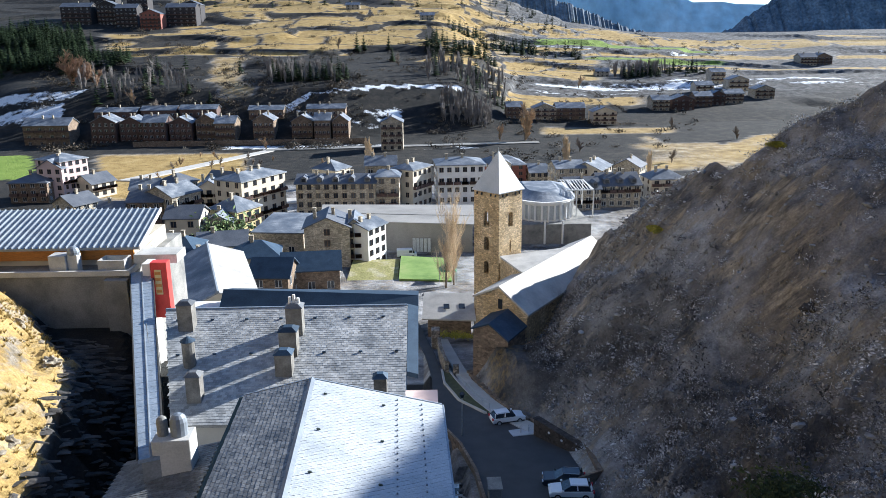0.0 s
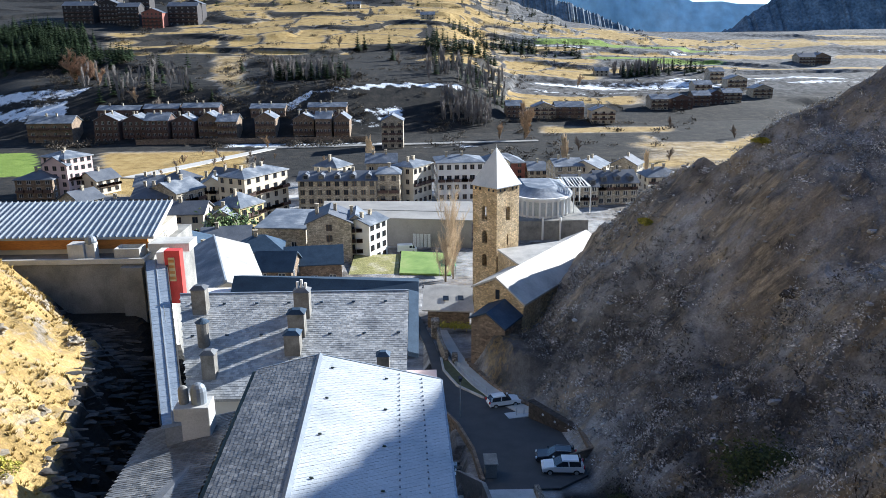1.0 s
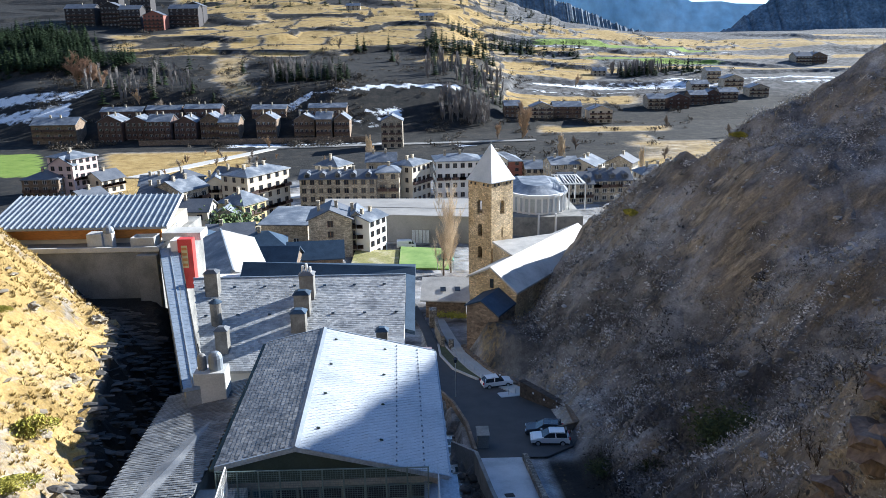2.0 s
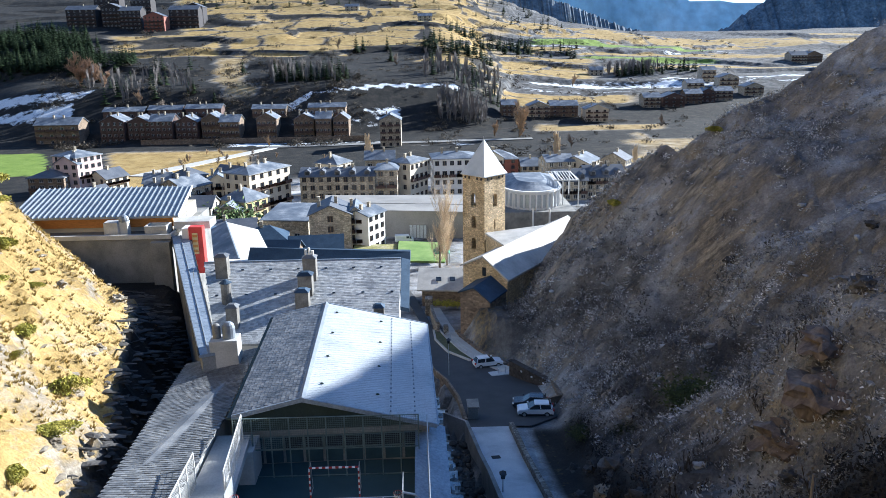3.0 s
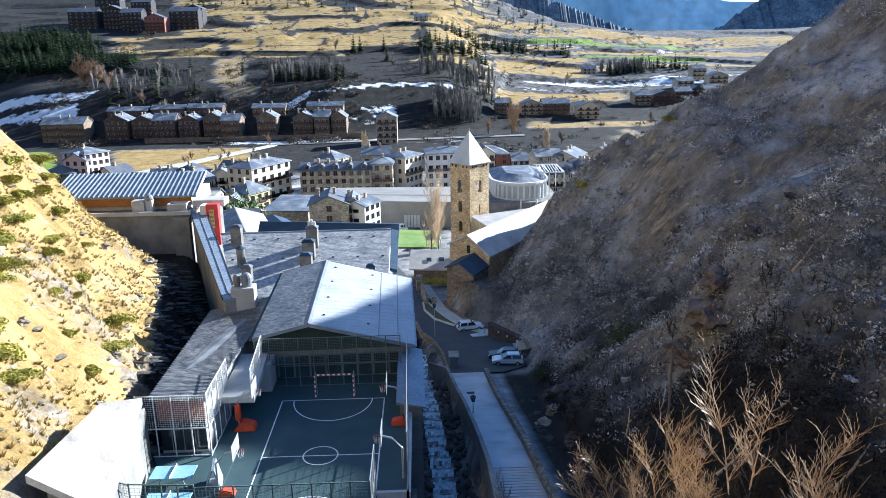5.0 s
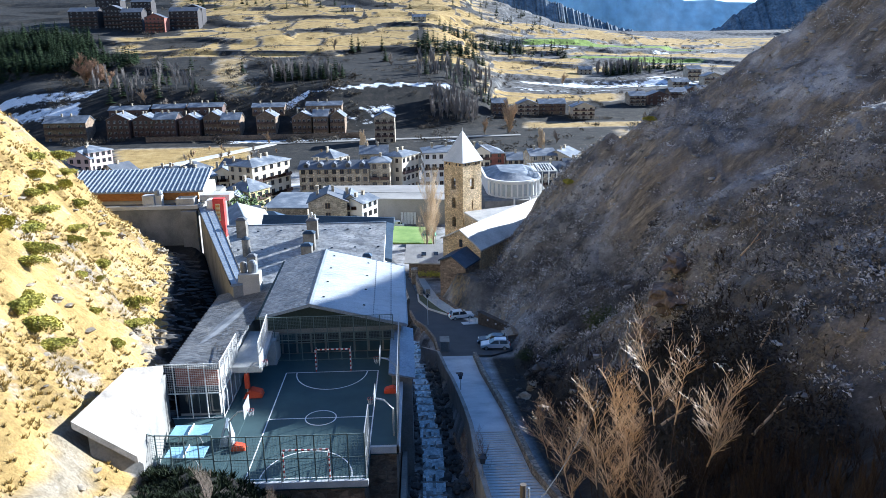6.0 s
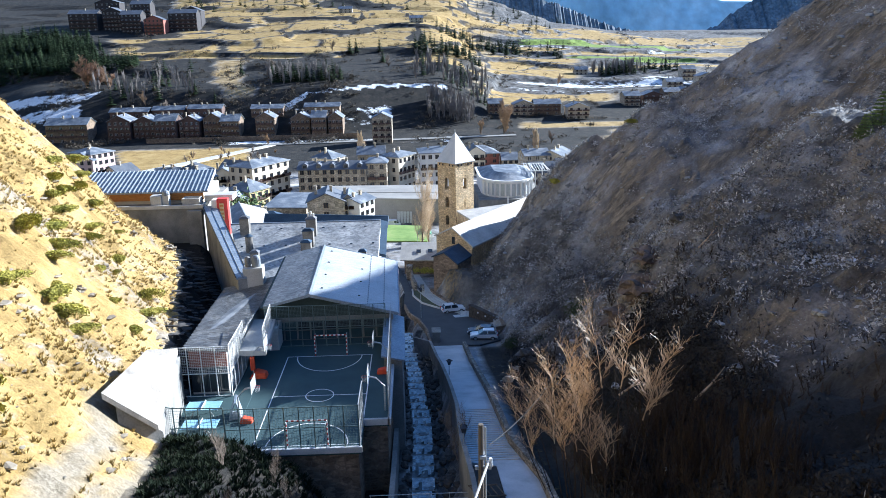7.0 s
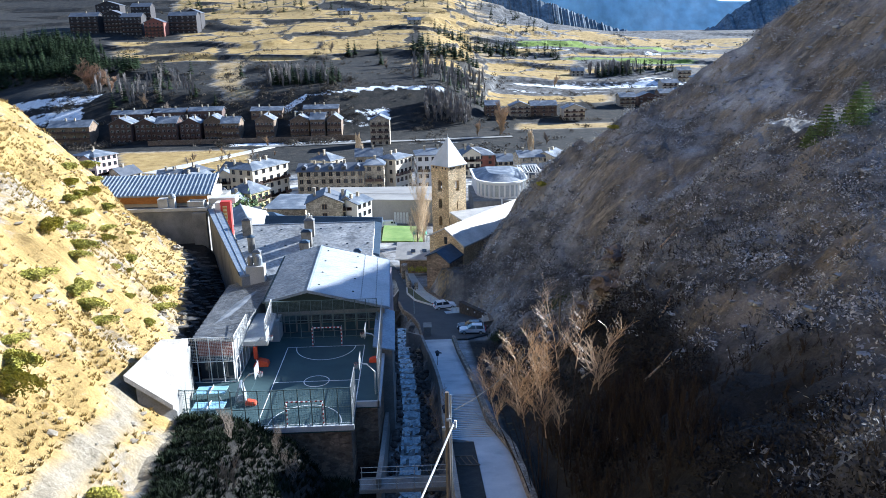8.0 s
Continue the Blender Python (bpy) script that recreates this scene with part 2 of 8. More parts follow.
M_CARWHITE = material("white_car_paint", ((0.74, 0.75, 0.76), (0.8, 0.8, 0.8)), 1, 0.25, bump=0.0, fine=0.02, spec=0.6)
M_CARDARK = material("dark_car_paint", ((0.03, 0.035, 0.045), (0.04, 0.045, 0.055)), 1, 0.25, bump=0.0, fine=0.02, spec=0.6)
M_RUBBER = material("tyre_rubber", ((0.02, 0.02, 0.02), (0.03, 0.03, 0.03)), 4, 0.8, bump=0.1)
M_LAMPGLASS = material("tail_lamp_red", ((0.4, 0.02, 0.02), (0.5, 0.03, 0.03)), 4, 0.2, bump=0.0)
M_HEADLAMP = material("clear_headlamp", ((0.7, 0.72, 0.75), (0.8, 0.8, 0.82)), 4, 0.15, bump=0.0)
M_PITCH = material("green_pitch", ((0.11, 0.2, 0.04), (0.19, 0.29, 0.07), (0.27, 0.33, 0.11)), 0.16, 0.9, bump=0.3, bump_scale=12, fine=0.15)
M_NETGREEN = material("green_canopy", ((0.02, 0.22, 0.12), (0.04, 0.3, 0.17)), 0.5, 0.6, bump=0.1)


def cover_material():
    """Land cover: scrub, dry grass, meadow, snow, rock, mixed by the sheet's own cover attribute and noise."""
    m = bpy.data.materials.new("land_cover")
    m.use_nodes = True
    nt = m.node_tree
    L = nt.links
    b = nt.nodes["Principled BSDF"]
    geo = nt.nodes.new("ShaderNodeNewGeometry")

    def nz(scale, detail=6, rough=0.6, stretch=None, dip=(0, 0, 0)):
        n = nt.nodes.new("ShaderNodeTexNoise")
        n.inputs["Scale"].default_value, n.inputs["Detail"].default_value, n.inputs["Roughness"].default_value = scale, detail, rough
        src = geo.outputs["Position"]
        if stretch:
            turn = nt.nodes.new("ShaderNodeMapping")
            turn.inputs["Rotation"].default_value = dip
            L.new(src, turn.inputs["Vector"])
            mp = nt.nodes.new("ShaderNodeMapping")
            mp.inputs["Scale"].default_value = stretch
            L.new(turn.outputs[0], mp.inputs["Vector"])
            src = mp.outputs[0]
        L.new(src, n.inputs["Vector"])
        return n.outputs["Fac"]

    def ramp(fac, *stops):
        r = nt.nodes.new("ShaderNodeValToRGB")
        e = r.color_ramp.elements
        e[0].position, e[1].position = stops[0][0], stops[-1][0]
        e[0].color, e[1].color = (*stops[0][1], 1), (*stops[-1][1], 1)
        for p, c in stops[1:-1]:
            k = e.new(p)
            k.color = (*c, 1)
        L.new(fac, r.inputs["Fac"])
        return r.outputs["Color"]

    def mix(f, a, bb):
        x = nt.nodes.new("ShaderNodeMix")
        x.data_type = "RGBA"
        L.new(f, x.inputs["Factor"])
        L.new(a, x.inputs["A"])
        L.new(bb, x.inputs["B"])
        return x.outputs["Result"]

    big, mid, small, tiny = nz(0.03), nz(0.18, 8, 0.65), nz(1.1, 8, 0.7), nz(5.0, 5, 0.7)
    strat = nz(0.5, 8, 0.7, (0.55, 0.9, 3.0), (0.45, 0.7, 0.2))
    # Paled tones put the veiling haze of the upper hill into the scrub.
    scrub = ramp(mid, (0.36, (0.085, 0.087, 0.09)), (0.5, (0.275, 0.277, 0.283)), (0.64, (0.47, 0.475, 0.48)))
    brown_scrub = ramp(mid, (0.36, (0.07, 0.066, 0.064)), (0.5, (0.2, 0.188, 0.18)), (0.64, (0.355, 0.335, 0.32)))
    patch = nz(0.07, 5, 0.6)
    scrub = mix(ramp(patch, (0.42, (0, 0, 0)), (0.58, (1, 1, 1))), scrub, brown_scrub)
    # Near-black scrub tone: shade on far slopes, gully and bank is painted with it.
    shaded_scrub = ramp(mid, (0.3, (0.014, 0.015, 0.015)), (0.5, (0.026, 0.026, 0.025)), (0.7, (0.055, 0.047, 0.039)))
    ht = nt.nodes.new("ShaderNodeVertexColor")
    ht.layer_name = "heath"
    scrub = mix(ht.outputs["Color"], scrub, shaded_scrub)
    grass = ramp(mid, (0.3, (0.2, 0.135, 0.05)), (0.5, (0.34, 0.235, 0.088)), (0.72, (0.46, 0.34, 0.15)))
    meadow = ramp(mid, (0.3, (0.13, 0.2, 0.035)), (0.7, (0.21, 0.28, 0.06)))
    snow = ramp(mid, (0.3, (0.62, 0.66, 0.72)), (0.7, (0.8, 0.82, 0.84)))
    rock = ramp(strat, (0.34, (0.05, 0.044, 0.037)), (0.45, (0.15, 0.128, 0.1)), (0.58, (0.28, 0.243, 0.19)), (0.7, (0.4, 0.35, 0.28)))
    at = nt.nodes.new("ShaderNodeVertexColor")
    at.layer_name = "cover"
    sep = nt.nodes.new("ShaderNodeSeparateColor")
    L.new(at.outputs["Color"], sep.inputs[0])

    def gate(value, noise_out, soft=0.12):
        ad = nt.nodes.new("ShaderNodeMath")
        ad.operation = "ADD"
        L.new(value, ad.inputs[0])
        L.new(noise_out, ad.inputs[1])
        mr = nt.nodes.new("ShaderNodeMapRange")
        mr.inputs["From Min"].default_value, mr.inputs["From Max"].default_value = 1.0 - soft, 1.0 + soft
        L.new(ad.outputs[0], mr.inputs["Value"])
        return mr.outputs["Result"]

    c = mix(gate(sep.outputs["Red"], small, 0.2), scrub, grass)
    c = mix(gate(sep.outputs["Green"], mid, 0.1), c, meadow)
    c = mix(gate(at.outputs["Alpha"], strat, 0.12), c, rock)
    c = mix(gate(sep.outputs["Blue"], mid, 0.06), c, snow)
    wo = nt.nodes.new("ShaderNodeVertexColor")
    wo.layer_name = "worn"
    earth = ramp(small, (0.3, (0.2, 0.165, 0.115)), (0.7, (0.31, 0.27, 0.205)))
    c = mix(wo.outputs["Color"], c, earth)
    fin = nt.nodes.new("ShaderNodeMapRange")
    fin.inputs["From Min"].default_value, fin.inputs["From Max"].default_value = 0.25, 0.75
    fin.inputs["To Min"].default_value, fin.inputs["To Max"].default_value = 0.6, 1.4
    L.new(tiny, fin.inputs["Value"])
    sc = nt.nodes.new("ShaderNodeVectorMath")
    sc.operation = "SCALE"
    L.new(c, sc.inputs[0])
    L.new(fin.outputs["Result"], sc.inputs["Scale"])
    L.new(sc.outputs[0], b.inputs["Base Color"])
    b.inputs["Roughness"].default_value = 0.95
    b.inputs["Specular IOR Level"].default_value = 0.15
    ad = nt.nodes.new("ShaderNodeMath")
    ad.operation = "ADD"
    L.new(strat, ad.inputs[0])
    L.new(tiny, ad.inputs[1])
    bp = nt.nodes.new("ShaderNodeBump")
    bp.inputs["Strength"].default_value, bp.inputs["Distance"].default_value = 0.7, 0.25
    L.new(ad.outputs[0], bp.inputs["Height"])
    L.new(bp.outputs[0], b.inputs["Normal"])
    return m


M_LAND = cover_material()


# ---- building helpers ----
def part(name, bm, mat, parent=None, label="", loc=None):
    me = bpy.data.meshes.new(name)
    bm.to_mesh(me)
    bm.free()
    for k in (mat if isinstance(mat, (list, tuple)) else [mat]):
        me.materials.append(k)
    ob = new(name, me)
    if parent:
        ob.parent = parent
    if loc is not None:
        ob.matrix_basis = loc
    if label:
        ob["label"] = label
    return ob


def share(name, me, parent, m, label=""):
    ob = new(name, me)
    ob.parent = parent
    ob.matrix_basis = m
    if label:
        ob["label"] = label
    return ob


def thing(name, m, label, category, group="", kind=""):
    e = new(name)
    e.empty_display_size = 0.3
    e.matrix_basis = m
    return tagged(e, label, category, group, kind)


def box(bm, x0, x1, y0, y1, z0, z1, mi=0, bevel=0.0):
    v = [bm.verts.new(p) for p in ((x0, y0, z0), (x1, y0, z0), (x1, y1, z0), (x0, y1, z0), (x0, y0, z1), (x1, y0, z1), (x1, y1, z1), (x0, y1, z1))]
    fs = [bm.faces.new([v[i] for i in q]) for q in ((3, 2, 1, 0), (4, 5, 6, 7), (0, 1, 5, 4), (1, 2, 6, 5), (2, 3, 7, 6), (3, 0, 4, 7))]
    for f in fs:
        f.material_index = mi
    if bevel:
        es = {e for f in fs for e in f.edges}
        bmesh.ops.bevel(bm, geom=list(es), offset=bevel, segments=1, affect="EDGES")
    return bm


def boxes(*dims, bevel=0.0):
    bm = bmesh.new()
    for d in dims:
        box(bm, *d, bevel=bevel)
    return bm


def hexa(bm, lower, upper, mi=0):
    """A closed body between two rings of the same length."""
    a = [bm.verts.new(p) for p in lower]
    b = [bm.verts.new(p) for p in upper]
    n = len(a)
    fs = [bm.faces.new(a[::-1]), bm.faces.new(b)]
    fs += [bm.faces.new((a[i], a[(i + 1) % n], b[(i + 1) % n], b[i])) for i in range(n)]
    for f in fs:
        f.material_index = mi
    return bm


def slab(bm, ring, thick, mi=0):
    """A plate whose top is the ring, with depth downwards."""
    return hexa(bm, [(p[0], p[1], p[2] - thick) for p in ring], ring, mi)


def tube(bm, pts, radii, n=6, mi=0):
    """A tapering round bar through points."""
    rings = []
    for i, p in enumerate(pts):
        p = Vector(p)
        d = (Vector(pts[min(i + 1, len(pts) - 1)]) - Vector(pts[max(i - 1, 0)])).normalized()
        a = d.orthogonal().normalized()
        c = d.cross(a)
        r = radii[i] if isinstance(radii, (list, tuple)) else radii
        rings.append([bm.verts.new(p + (a * math.cos(2 * math.pi * k / n) + c * math.sin(2 * math.pi * k / n)) * r) for k in range(n)])
    for u, w in zip(rings, rings[1:]):
        for k in range(n):
            f = bm.faces.new((u[k], u[(k + 1) % n], w[(k + 1) % n], w[k]))
            f.material_index = mi
    for ring in (rings[0][::-1], rings[-1]):
        f = bm.faces.new(ring)
        f.material_index = mi
    return bm


def mesh_of(name, bm, mats):
    me = bpy.data.meshes.new(name)
    bm.to_mesh(me)
    bm.free()
    for k in (mats if isinstance(mats, (list, tuple)) else [mats]):
        me.materials.append(k)
    return me


def scatter(name, shape, mat, pos, size, turn, label, category, tilt=None, flat=None):
    """Many copies of one small shape joined into one object of kind stuff."""
    V, F = shape
    V = np.array(V, float)
    n, k = len(pos), len(V)
    c, s = np.cos(turn), np.sin(turn)
    S = np.broadcast_to(np.asarray(size, float).reshape(n, -1), (n, 3))
    W = V[None] * S[:, None, :]
    X = W[..., 0] * c[:, None] - W[..., 1] * s[:, None]
    Y = W[..., 0] * s[:, None] + W[..., 1] * c[:, None]
    Z = W[..., 2]
    if tilt is not None:
        X = X + Z * tilt[:, :1]
        Y = Y + Z * tilt[:, 1:2]
    P = np.stack([X, Y, Z], -1) + np.asarray(pos)[:, None, :]
    faces = [[i + k * j for i in f] for j in range(n) for f in F]
    me = bpy.data.meshes.new(name)
    me.from_pydata(P.reshape(-1, 3).tolist(), [], faces)
    me.materials.append(mat)
    ob = new(name, me)
    return tagged(ob, label, category, kind="stuff")

# ---- the lie of the land ----
def lerp_table(v, table):
    a = np.array(table, float)
    return np.interp(v, a[:, 0], a[:, 1])


def smooth(a, b, v):
    t = np.clip((v - a) / (b - a), 0, 1)
    return t * t * (3 - 2 * t)


_rng = np.random.RandomState(7)
_lat = _rng.rand(256, 256)


def vnoise(x, y, scale):
    """Smooth value noise, -1 to 1."""
    u, v = np.asarray(x) / scale + 1000.37, np.asarray(y) / scale + 1000.71
    i, j = np.floor(u).astype(int), np.floor(v).astype(int)
    fu, fv = u - i, v - j
    fu, fv = fu * fu * (3 - 2 * fu), fv * fv * (3 - 2 * fv)
    g = lambda a, b: _lat[a % 256, b % 256]
    return 2 * ((g(i, j) * (1 - fu) + g(i + 1, j) * fu) * (1 - fv) + (g(i, j + 1) * (1 - fu) + g(i + 1, j + 1) * fu) * fv) - 1


def fbm(x, y, scale, octaves=4, gain=0.5):
    out, amp = 0, 1
    for k in range(octaves):
        out = out + amp * vnoise(np.asarray(x) + 31.7 * k, np.asarray(y) - 17.3 * k, scale / 2 ** k)
        amp *= gain
    return out


ROAD_Z = ((-90, 19), (0, 0.6), (28, -5.5), (48, -10.8), (61.5, -13.3), (85, -16.8), (110, -20.3), (150, -25.5), (185, -28.6), (215, -30), (600, -30))
ROAD_X = ((-60, 7.0), (4, 6.6), (12, 5.9), (22, 5.85), (32, 5.55), (42, 5.2), (50, 4.8), (57, 4.4), (64, 6.5), (78, 5.5), (88, 2.2), (98, 0.5), (112, -0.6), (125, -2.5), (150, -8))
ROAD_W = ((-60, 2.2), (4, 2.2), (12, 1.75), (22, 1.6), (32, 1.65), (42, 1.75), (57, 2.1), (60, 5.2), (76, 6.2), (84, 3.8), (95, 2.4), (150, 2.2))
STREAM_X = ((-24, 0.85), (28, 0.8), (39, 0.25), (52, -0.4), (69, -0.95), (80, -1.2))
RIVER_Z = ((-90, 9), (0, -4.8), (72, -17), (90, -20), (400, -34))
FOOT_X = ((-80, 11.5), (0, 11), (15, 11.5), (30, 10.5), (50, 11.8), (60, 12.5), (75, 11.6), (85, 9.8), (95, 9.5), (104, 10.5), (140, 14))
HILL_S = ((-80, 0.755), (0, 0.755), (15, 0.893), (30, 1.0), (45, 0.45), (58, 0.819), (66, 0.793), (75, 0.994), (82, 1.036), (92, 1.267), (130, 1.267))
HILL_X = ((10, 1.6), (22, 1.116), (35, 0.993), (50, 0.831), (65, 0.776), (80, 0.775), (95, 0.66), (130, 0.5), (220, 0.36))
CREST_Y = ((14, 116), (22, 115), (34, 88), (46, 87.4), (60, 86.8), (75, 85), (160, 90))
EDGE_X = ((-60, -10), (-10, -15.5), (5, -17.8), (14, -20.4), (20, -21.6), (30, -23.4), (40, -26.6), (50, -28.6), (60, -32), (75, -44), (200, -90))

zr = lambda y: lerp_table(y, ROAD_Z)
xr = lambda y: lerp_table(y, ROAD_X)
zriv = lambda y: lerp_table(y, RIVER_Z)
wall_x = lambda y: np.minimum(-1.55, lerp_table(y, STREAM_X) - 1.25)


def far_land(x, y):
    """The valley floor and the terraced slope across it."""
    u = x / np.maximum(y, 100)
    slope = lerp_table(u, ((-0.6, 0.215), (-0.25, 0.205), (0.0, 0.18), (0.12, 0.14), (0.22, 0.115), (0.34, 0.095), (0.5, 0.10)))
    start = lerp_table(u, ((-0.6, 425), (-0.12, 422), (0.15, 470), (0.4, 510)))
    rise = np.maximum(y - start, 0)
    bank = lerp_table(rise, ((0, 0), (14, 1.5), (62, 27), (110, 34), (600, 110), (2200, 330)))
    gentle = rise * slope
    wb = smooth(0.1, 0.02, u + 0.02 * fbm(x, y, 120, 2)) * smooth(-0.62, -0.5, u)
    z = -30 + bank * wb + gentle * (1 - wb) + 4 * smooth(40, 160, rise) * fbm(x, y, 150, 3)
    top = lerp_table(u, ((-0.6, 400), (-0.05, 300), (0.08, 90), (0.18, 45), (0.26, 29), (0.36, 27), (0.6, 30)))
    z = np.where(z > top - 6, top - 6 * np.exp(-np.maximum(z - top + 6, 0) / 6), z)
    # terraces: level treads, low banks
    step = 15.0
    warp = 0.9 * fbm(x + 0.25 * y, y, 210, 3)
    q = z / step + warp
    fl = np.floor(q)
    fr = q - fl
    ter = (fl + 0.7 * fr + 0.3 * smooth(0.84, 0.98, fr) - warp) * step
    k = smooth(30 + 40 * wb, 60 + 80 * wb, rise) * 0.8
    return z * (1 - k) + ter * k, fr, rise, u


def right_hill(x, y):
    yc = lerp_table(x, CREST_Y)
    ye = np.minimum(y, yc)
    d = np.maximum(x - lerp_table(ye, FOOT_X), 0)
    s = lerp_table(ye, HILL_S)
    z = zr(ye) + s * d * lerp_table(x, HILL_X)
    z = z - np.maximum(y - yc, 0) * (0.55 + 0.012 * np.minimum(d, 60))
    z = z + lerp_table(x, ((34, 0), (38, 1.5), (41, 2.1), (45, 0.4), (53, 0.9), (60, 1.3))) * smooth(60, 80, y)
    hump = lambda a, b, wa, wb: np.exp(-((x - a) / wa) ** 2 - ((y - b) / wb) ** 2)
    z = z + 3.2 * hump(35, 75, 4.5, 8) - 3.2 * hump(27.5, 60, 3.5, 8) - 5.5 * hump(18.5, 28, 4, 8) + 1.2 * hump(27, 33, 3, 4) - 2.2 * smooth(24, 34, x) * smooth(32, 18, y) - 2.6 * smooth(34, 50, x) * smooth(62, 36, y)
    z = z - 2.2 * smooth(90, 97, y) * smooth(12, 14.5, x) * smooth(25, 20, x)
    rough = smooth(0, 6, d)
    rib = 1 - np.abs(fbm(x * 0.32 + 0.25 * y, y - 0.35 * x, 9.0, 3))
    z = z + rough * (2.2 * rib ** 2 - 1.15) * smooth(84, 68, y)
    z = z + rough * (1.1 * fbm(x, y, 16, 3) + 0.55 * fbm(x + y * 0.6, y * 2.2, 3.4, 3) + 0.22 * fbm(x, y, 1.3, 2))
    return z


def left_hill(x, y):
    z = -12.9 - 0.99 * x - 0.285 * y
    z = z - 0.5 * np.maximum(y - 58, 0)
    z = z + 0.9 * fbm(x, y, 11, 3) + 0.5 * fbm(x * 1.7 + y, y - 0.6 * x, 3.2, 3) + 0.2 * fbm(x, y, 1.1, 2)
    return z


def land(x, y):
    x, y = np.asarray(x, float), np.asarray(y, float)
    base, river = zr(y), zriv(y)
    half = lerp_table(y, ROAD_W)
    # bed of the stream and its banks
    near = np.where(x > xr(y) - half - 0.3, base - 0.25, river)
    bank = smooth(2.4, 3.6, x) * 1.6
    near = np.where((x > 2.2) & (x <= xr(y) - half - 0.3), river + bank, near)
    near = np.where(y > 76, base - 0.25, near)
    left = river + 0.6
    left = np.where(y > 76, base - 1.5, left)
    near = np.where(x < wall_x(y) - 0.05, left, near)
    # shaded bank below the court
    edge = lerp_table(y, EDGE_X)
    hill = left_hill(x, y)
    hill_edge = left_hill(edge, y)
    spill = np.minimum(hill_edge - 0.6, lerp_table(x, ((-17, 3.8), (-12, 2.4), (-8.4, 0.2), (-6.2, -3.4), (-2, -4.6))) + 0.15 * (4 - y)) + 0.35 * fbm(x, y, 5, 3)
    stair_x = -19.6 - 0.372 * (y - 40.3)
    shelf = np.maximum(left, lerp_table(y, ((30, -14), (45, -8), (58, -3.5), (70, -0.8))) - 4 * smooth(-1.5, 2.5, x - stair_x))
    gully = np.maximum(hill_edge - 1.5 * (x - edge) + 1.1 * fbm(x * 0.7, y * 2.4, 3.0, 3), np.where((y > 30) & (x < stair_x + 3), shelf, left))
    front = smooth(9.0, 7.2, y)
    between = spill * front + gully * (1 - front)
    near = np.where((x < wall_x(y) - 0.05) & (x > edge) & (y < 76), between, near)
    near = np.where((x <= edge) & (y < 110), np.maximum(hill, left), near)
    near = np.where(x > lerp_table(y, FOOT_X) - 0.3, np.maximum(right_hill(x, y), base - 0.25), near)
    far, fr, rise, u = far_land(x, y)
    w = smooth(95, 140, y)
    floor_mid = lerp_table(y, ((95, -19), (150, -25.5), (185, -28.6), (215, -30), (400, -30)))
    k = smooth(395, 430, y)
    farz = (floor_mid * (1 - k) + far * k)
    rh = right_hill(x, y)
    z = near * (1 - w) + farz * w
    # earth bank between the pavement and the church annex
    kerb_x = lerp_table(y, ((77, 10.6), (82, 7.6), (88, 5.4), (96, 3.3), (104, 2.2)))
    lift = np.clip(1.9 * (x - kerb_x - 0.3), 0, 5.4) * smooth(81, 86, y) * smooth(100, 96, y) + 0.3 * fbm(x, y, 2.5, 2)
    z = np.where((x > kerb_x + 0.3) & (x < 13) & (y > 81) & (y < 100), np.maximum(z, base - 0.25 + lift), z)
    z = np.where((x > 14) & (y > 60) & (y < 260), np.maximum(near * (1 - w) + farz * w, rh), z)
    return z


def axis(spec):
    out = []
    for a, b, step in spec:
        out += list(np.arange(a, b, step))
    return np.array(sorted(set(np.round(out, 3))))


gx = axis([(-1500, -420, 45), (-420, -220, 7), (-220, -70, 4.5), (-70, -46, 1.6), (-46, -16, 0.62), (-16, 10, 0.9), (10, 46, 0.7), (46, 80, 1.3), (80, 180, 4.5), (180, 520, 7), (520, 1541, 45)])
gy = axis([(-160, -70, 9), (-70, -20, 1.6), (-20, 90, 0.75), (90, 112, 1.0), (112, 160, 3), (160, 420, 7), (420, 860, 4.5), (860, 1300, 11), (1300, 2600, 100)])
GX, GY = np.meshgrid(gx, gy)
GZ = land(GX, GY)
me = bpy.data.meshes.new("ground")
nx, ny = len(gx), len(gy)
idx = np.arange(nx * ny).reshape(ny, nx)
quads = np.stack([idx[:-1, :-1], idx[:-1, 1:], idx[1:, 1:], idx[1:, :-1]], -1).reshape(-1, 4)
me.from_pydata(np.stack([GX, GY, GZ], -1).reshape(-1, 3).tolist(), [], quads.tolist())

# land cover: red dry grass, green meadow, blue snow, alpha bare rock
ff, fr, rise, U = far_land(GX, GY)
far_zone = smooth(140, 170, GY)
n_big, n_mid = fbm(GX, GY, 90, 3), fbm(GX + 400, GY, 30, 3)


def plots(x, y, size):
    """Field plots: distance to the nearest plot boundary and one random number for each plot."""
    u, v = x / size + 50.0, y / (size * 0.8) + 50.0
    i, j = np.floor(u).astype(int), np.floor(v).astype(int)
    d1, d2, rid = np.full(u.shape, 9.0), np.full(u.shape, 9.0), np.zeros(u.shape)
    for a in (-1, 0, 1):
        for b in (-1, 0, 1):
            p, q = i + a, j + b
            d = np.hypot(u - p - 0.15 - 0.7 * _lat[p % 256, q % 256], v - q - 0.15 - 0.7 * _lat[(p + 77) % 256, (q + 31) % 256])
            new_best = d < d1
            d2 = np.where(new_best, d1, np.minimum(d2, d))
            rid = np.where(new_best, _lat[(p + 13) % 256, (q + 91) % 256], rid)
            d1 = np.minimum(d1, d)
    return (d2 - d1) * size, rid


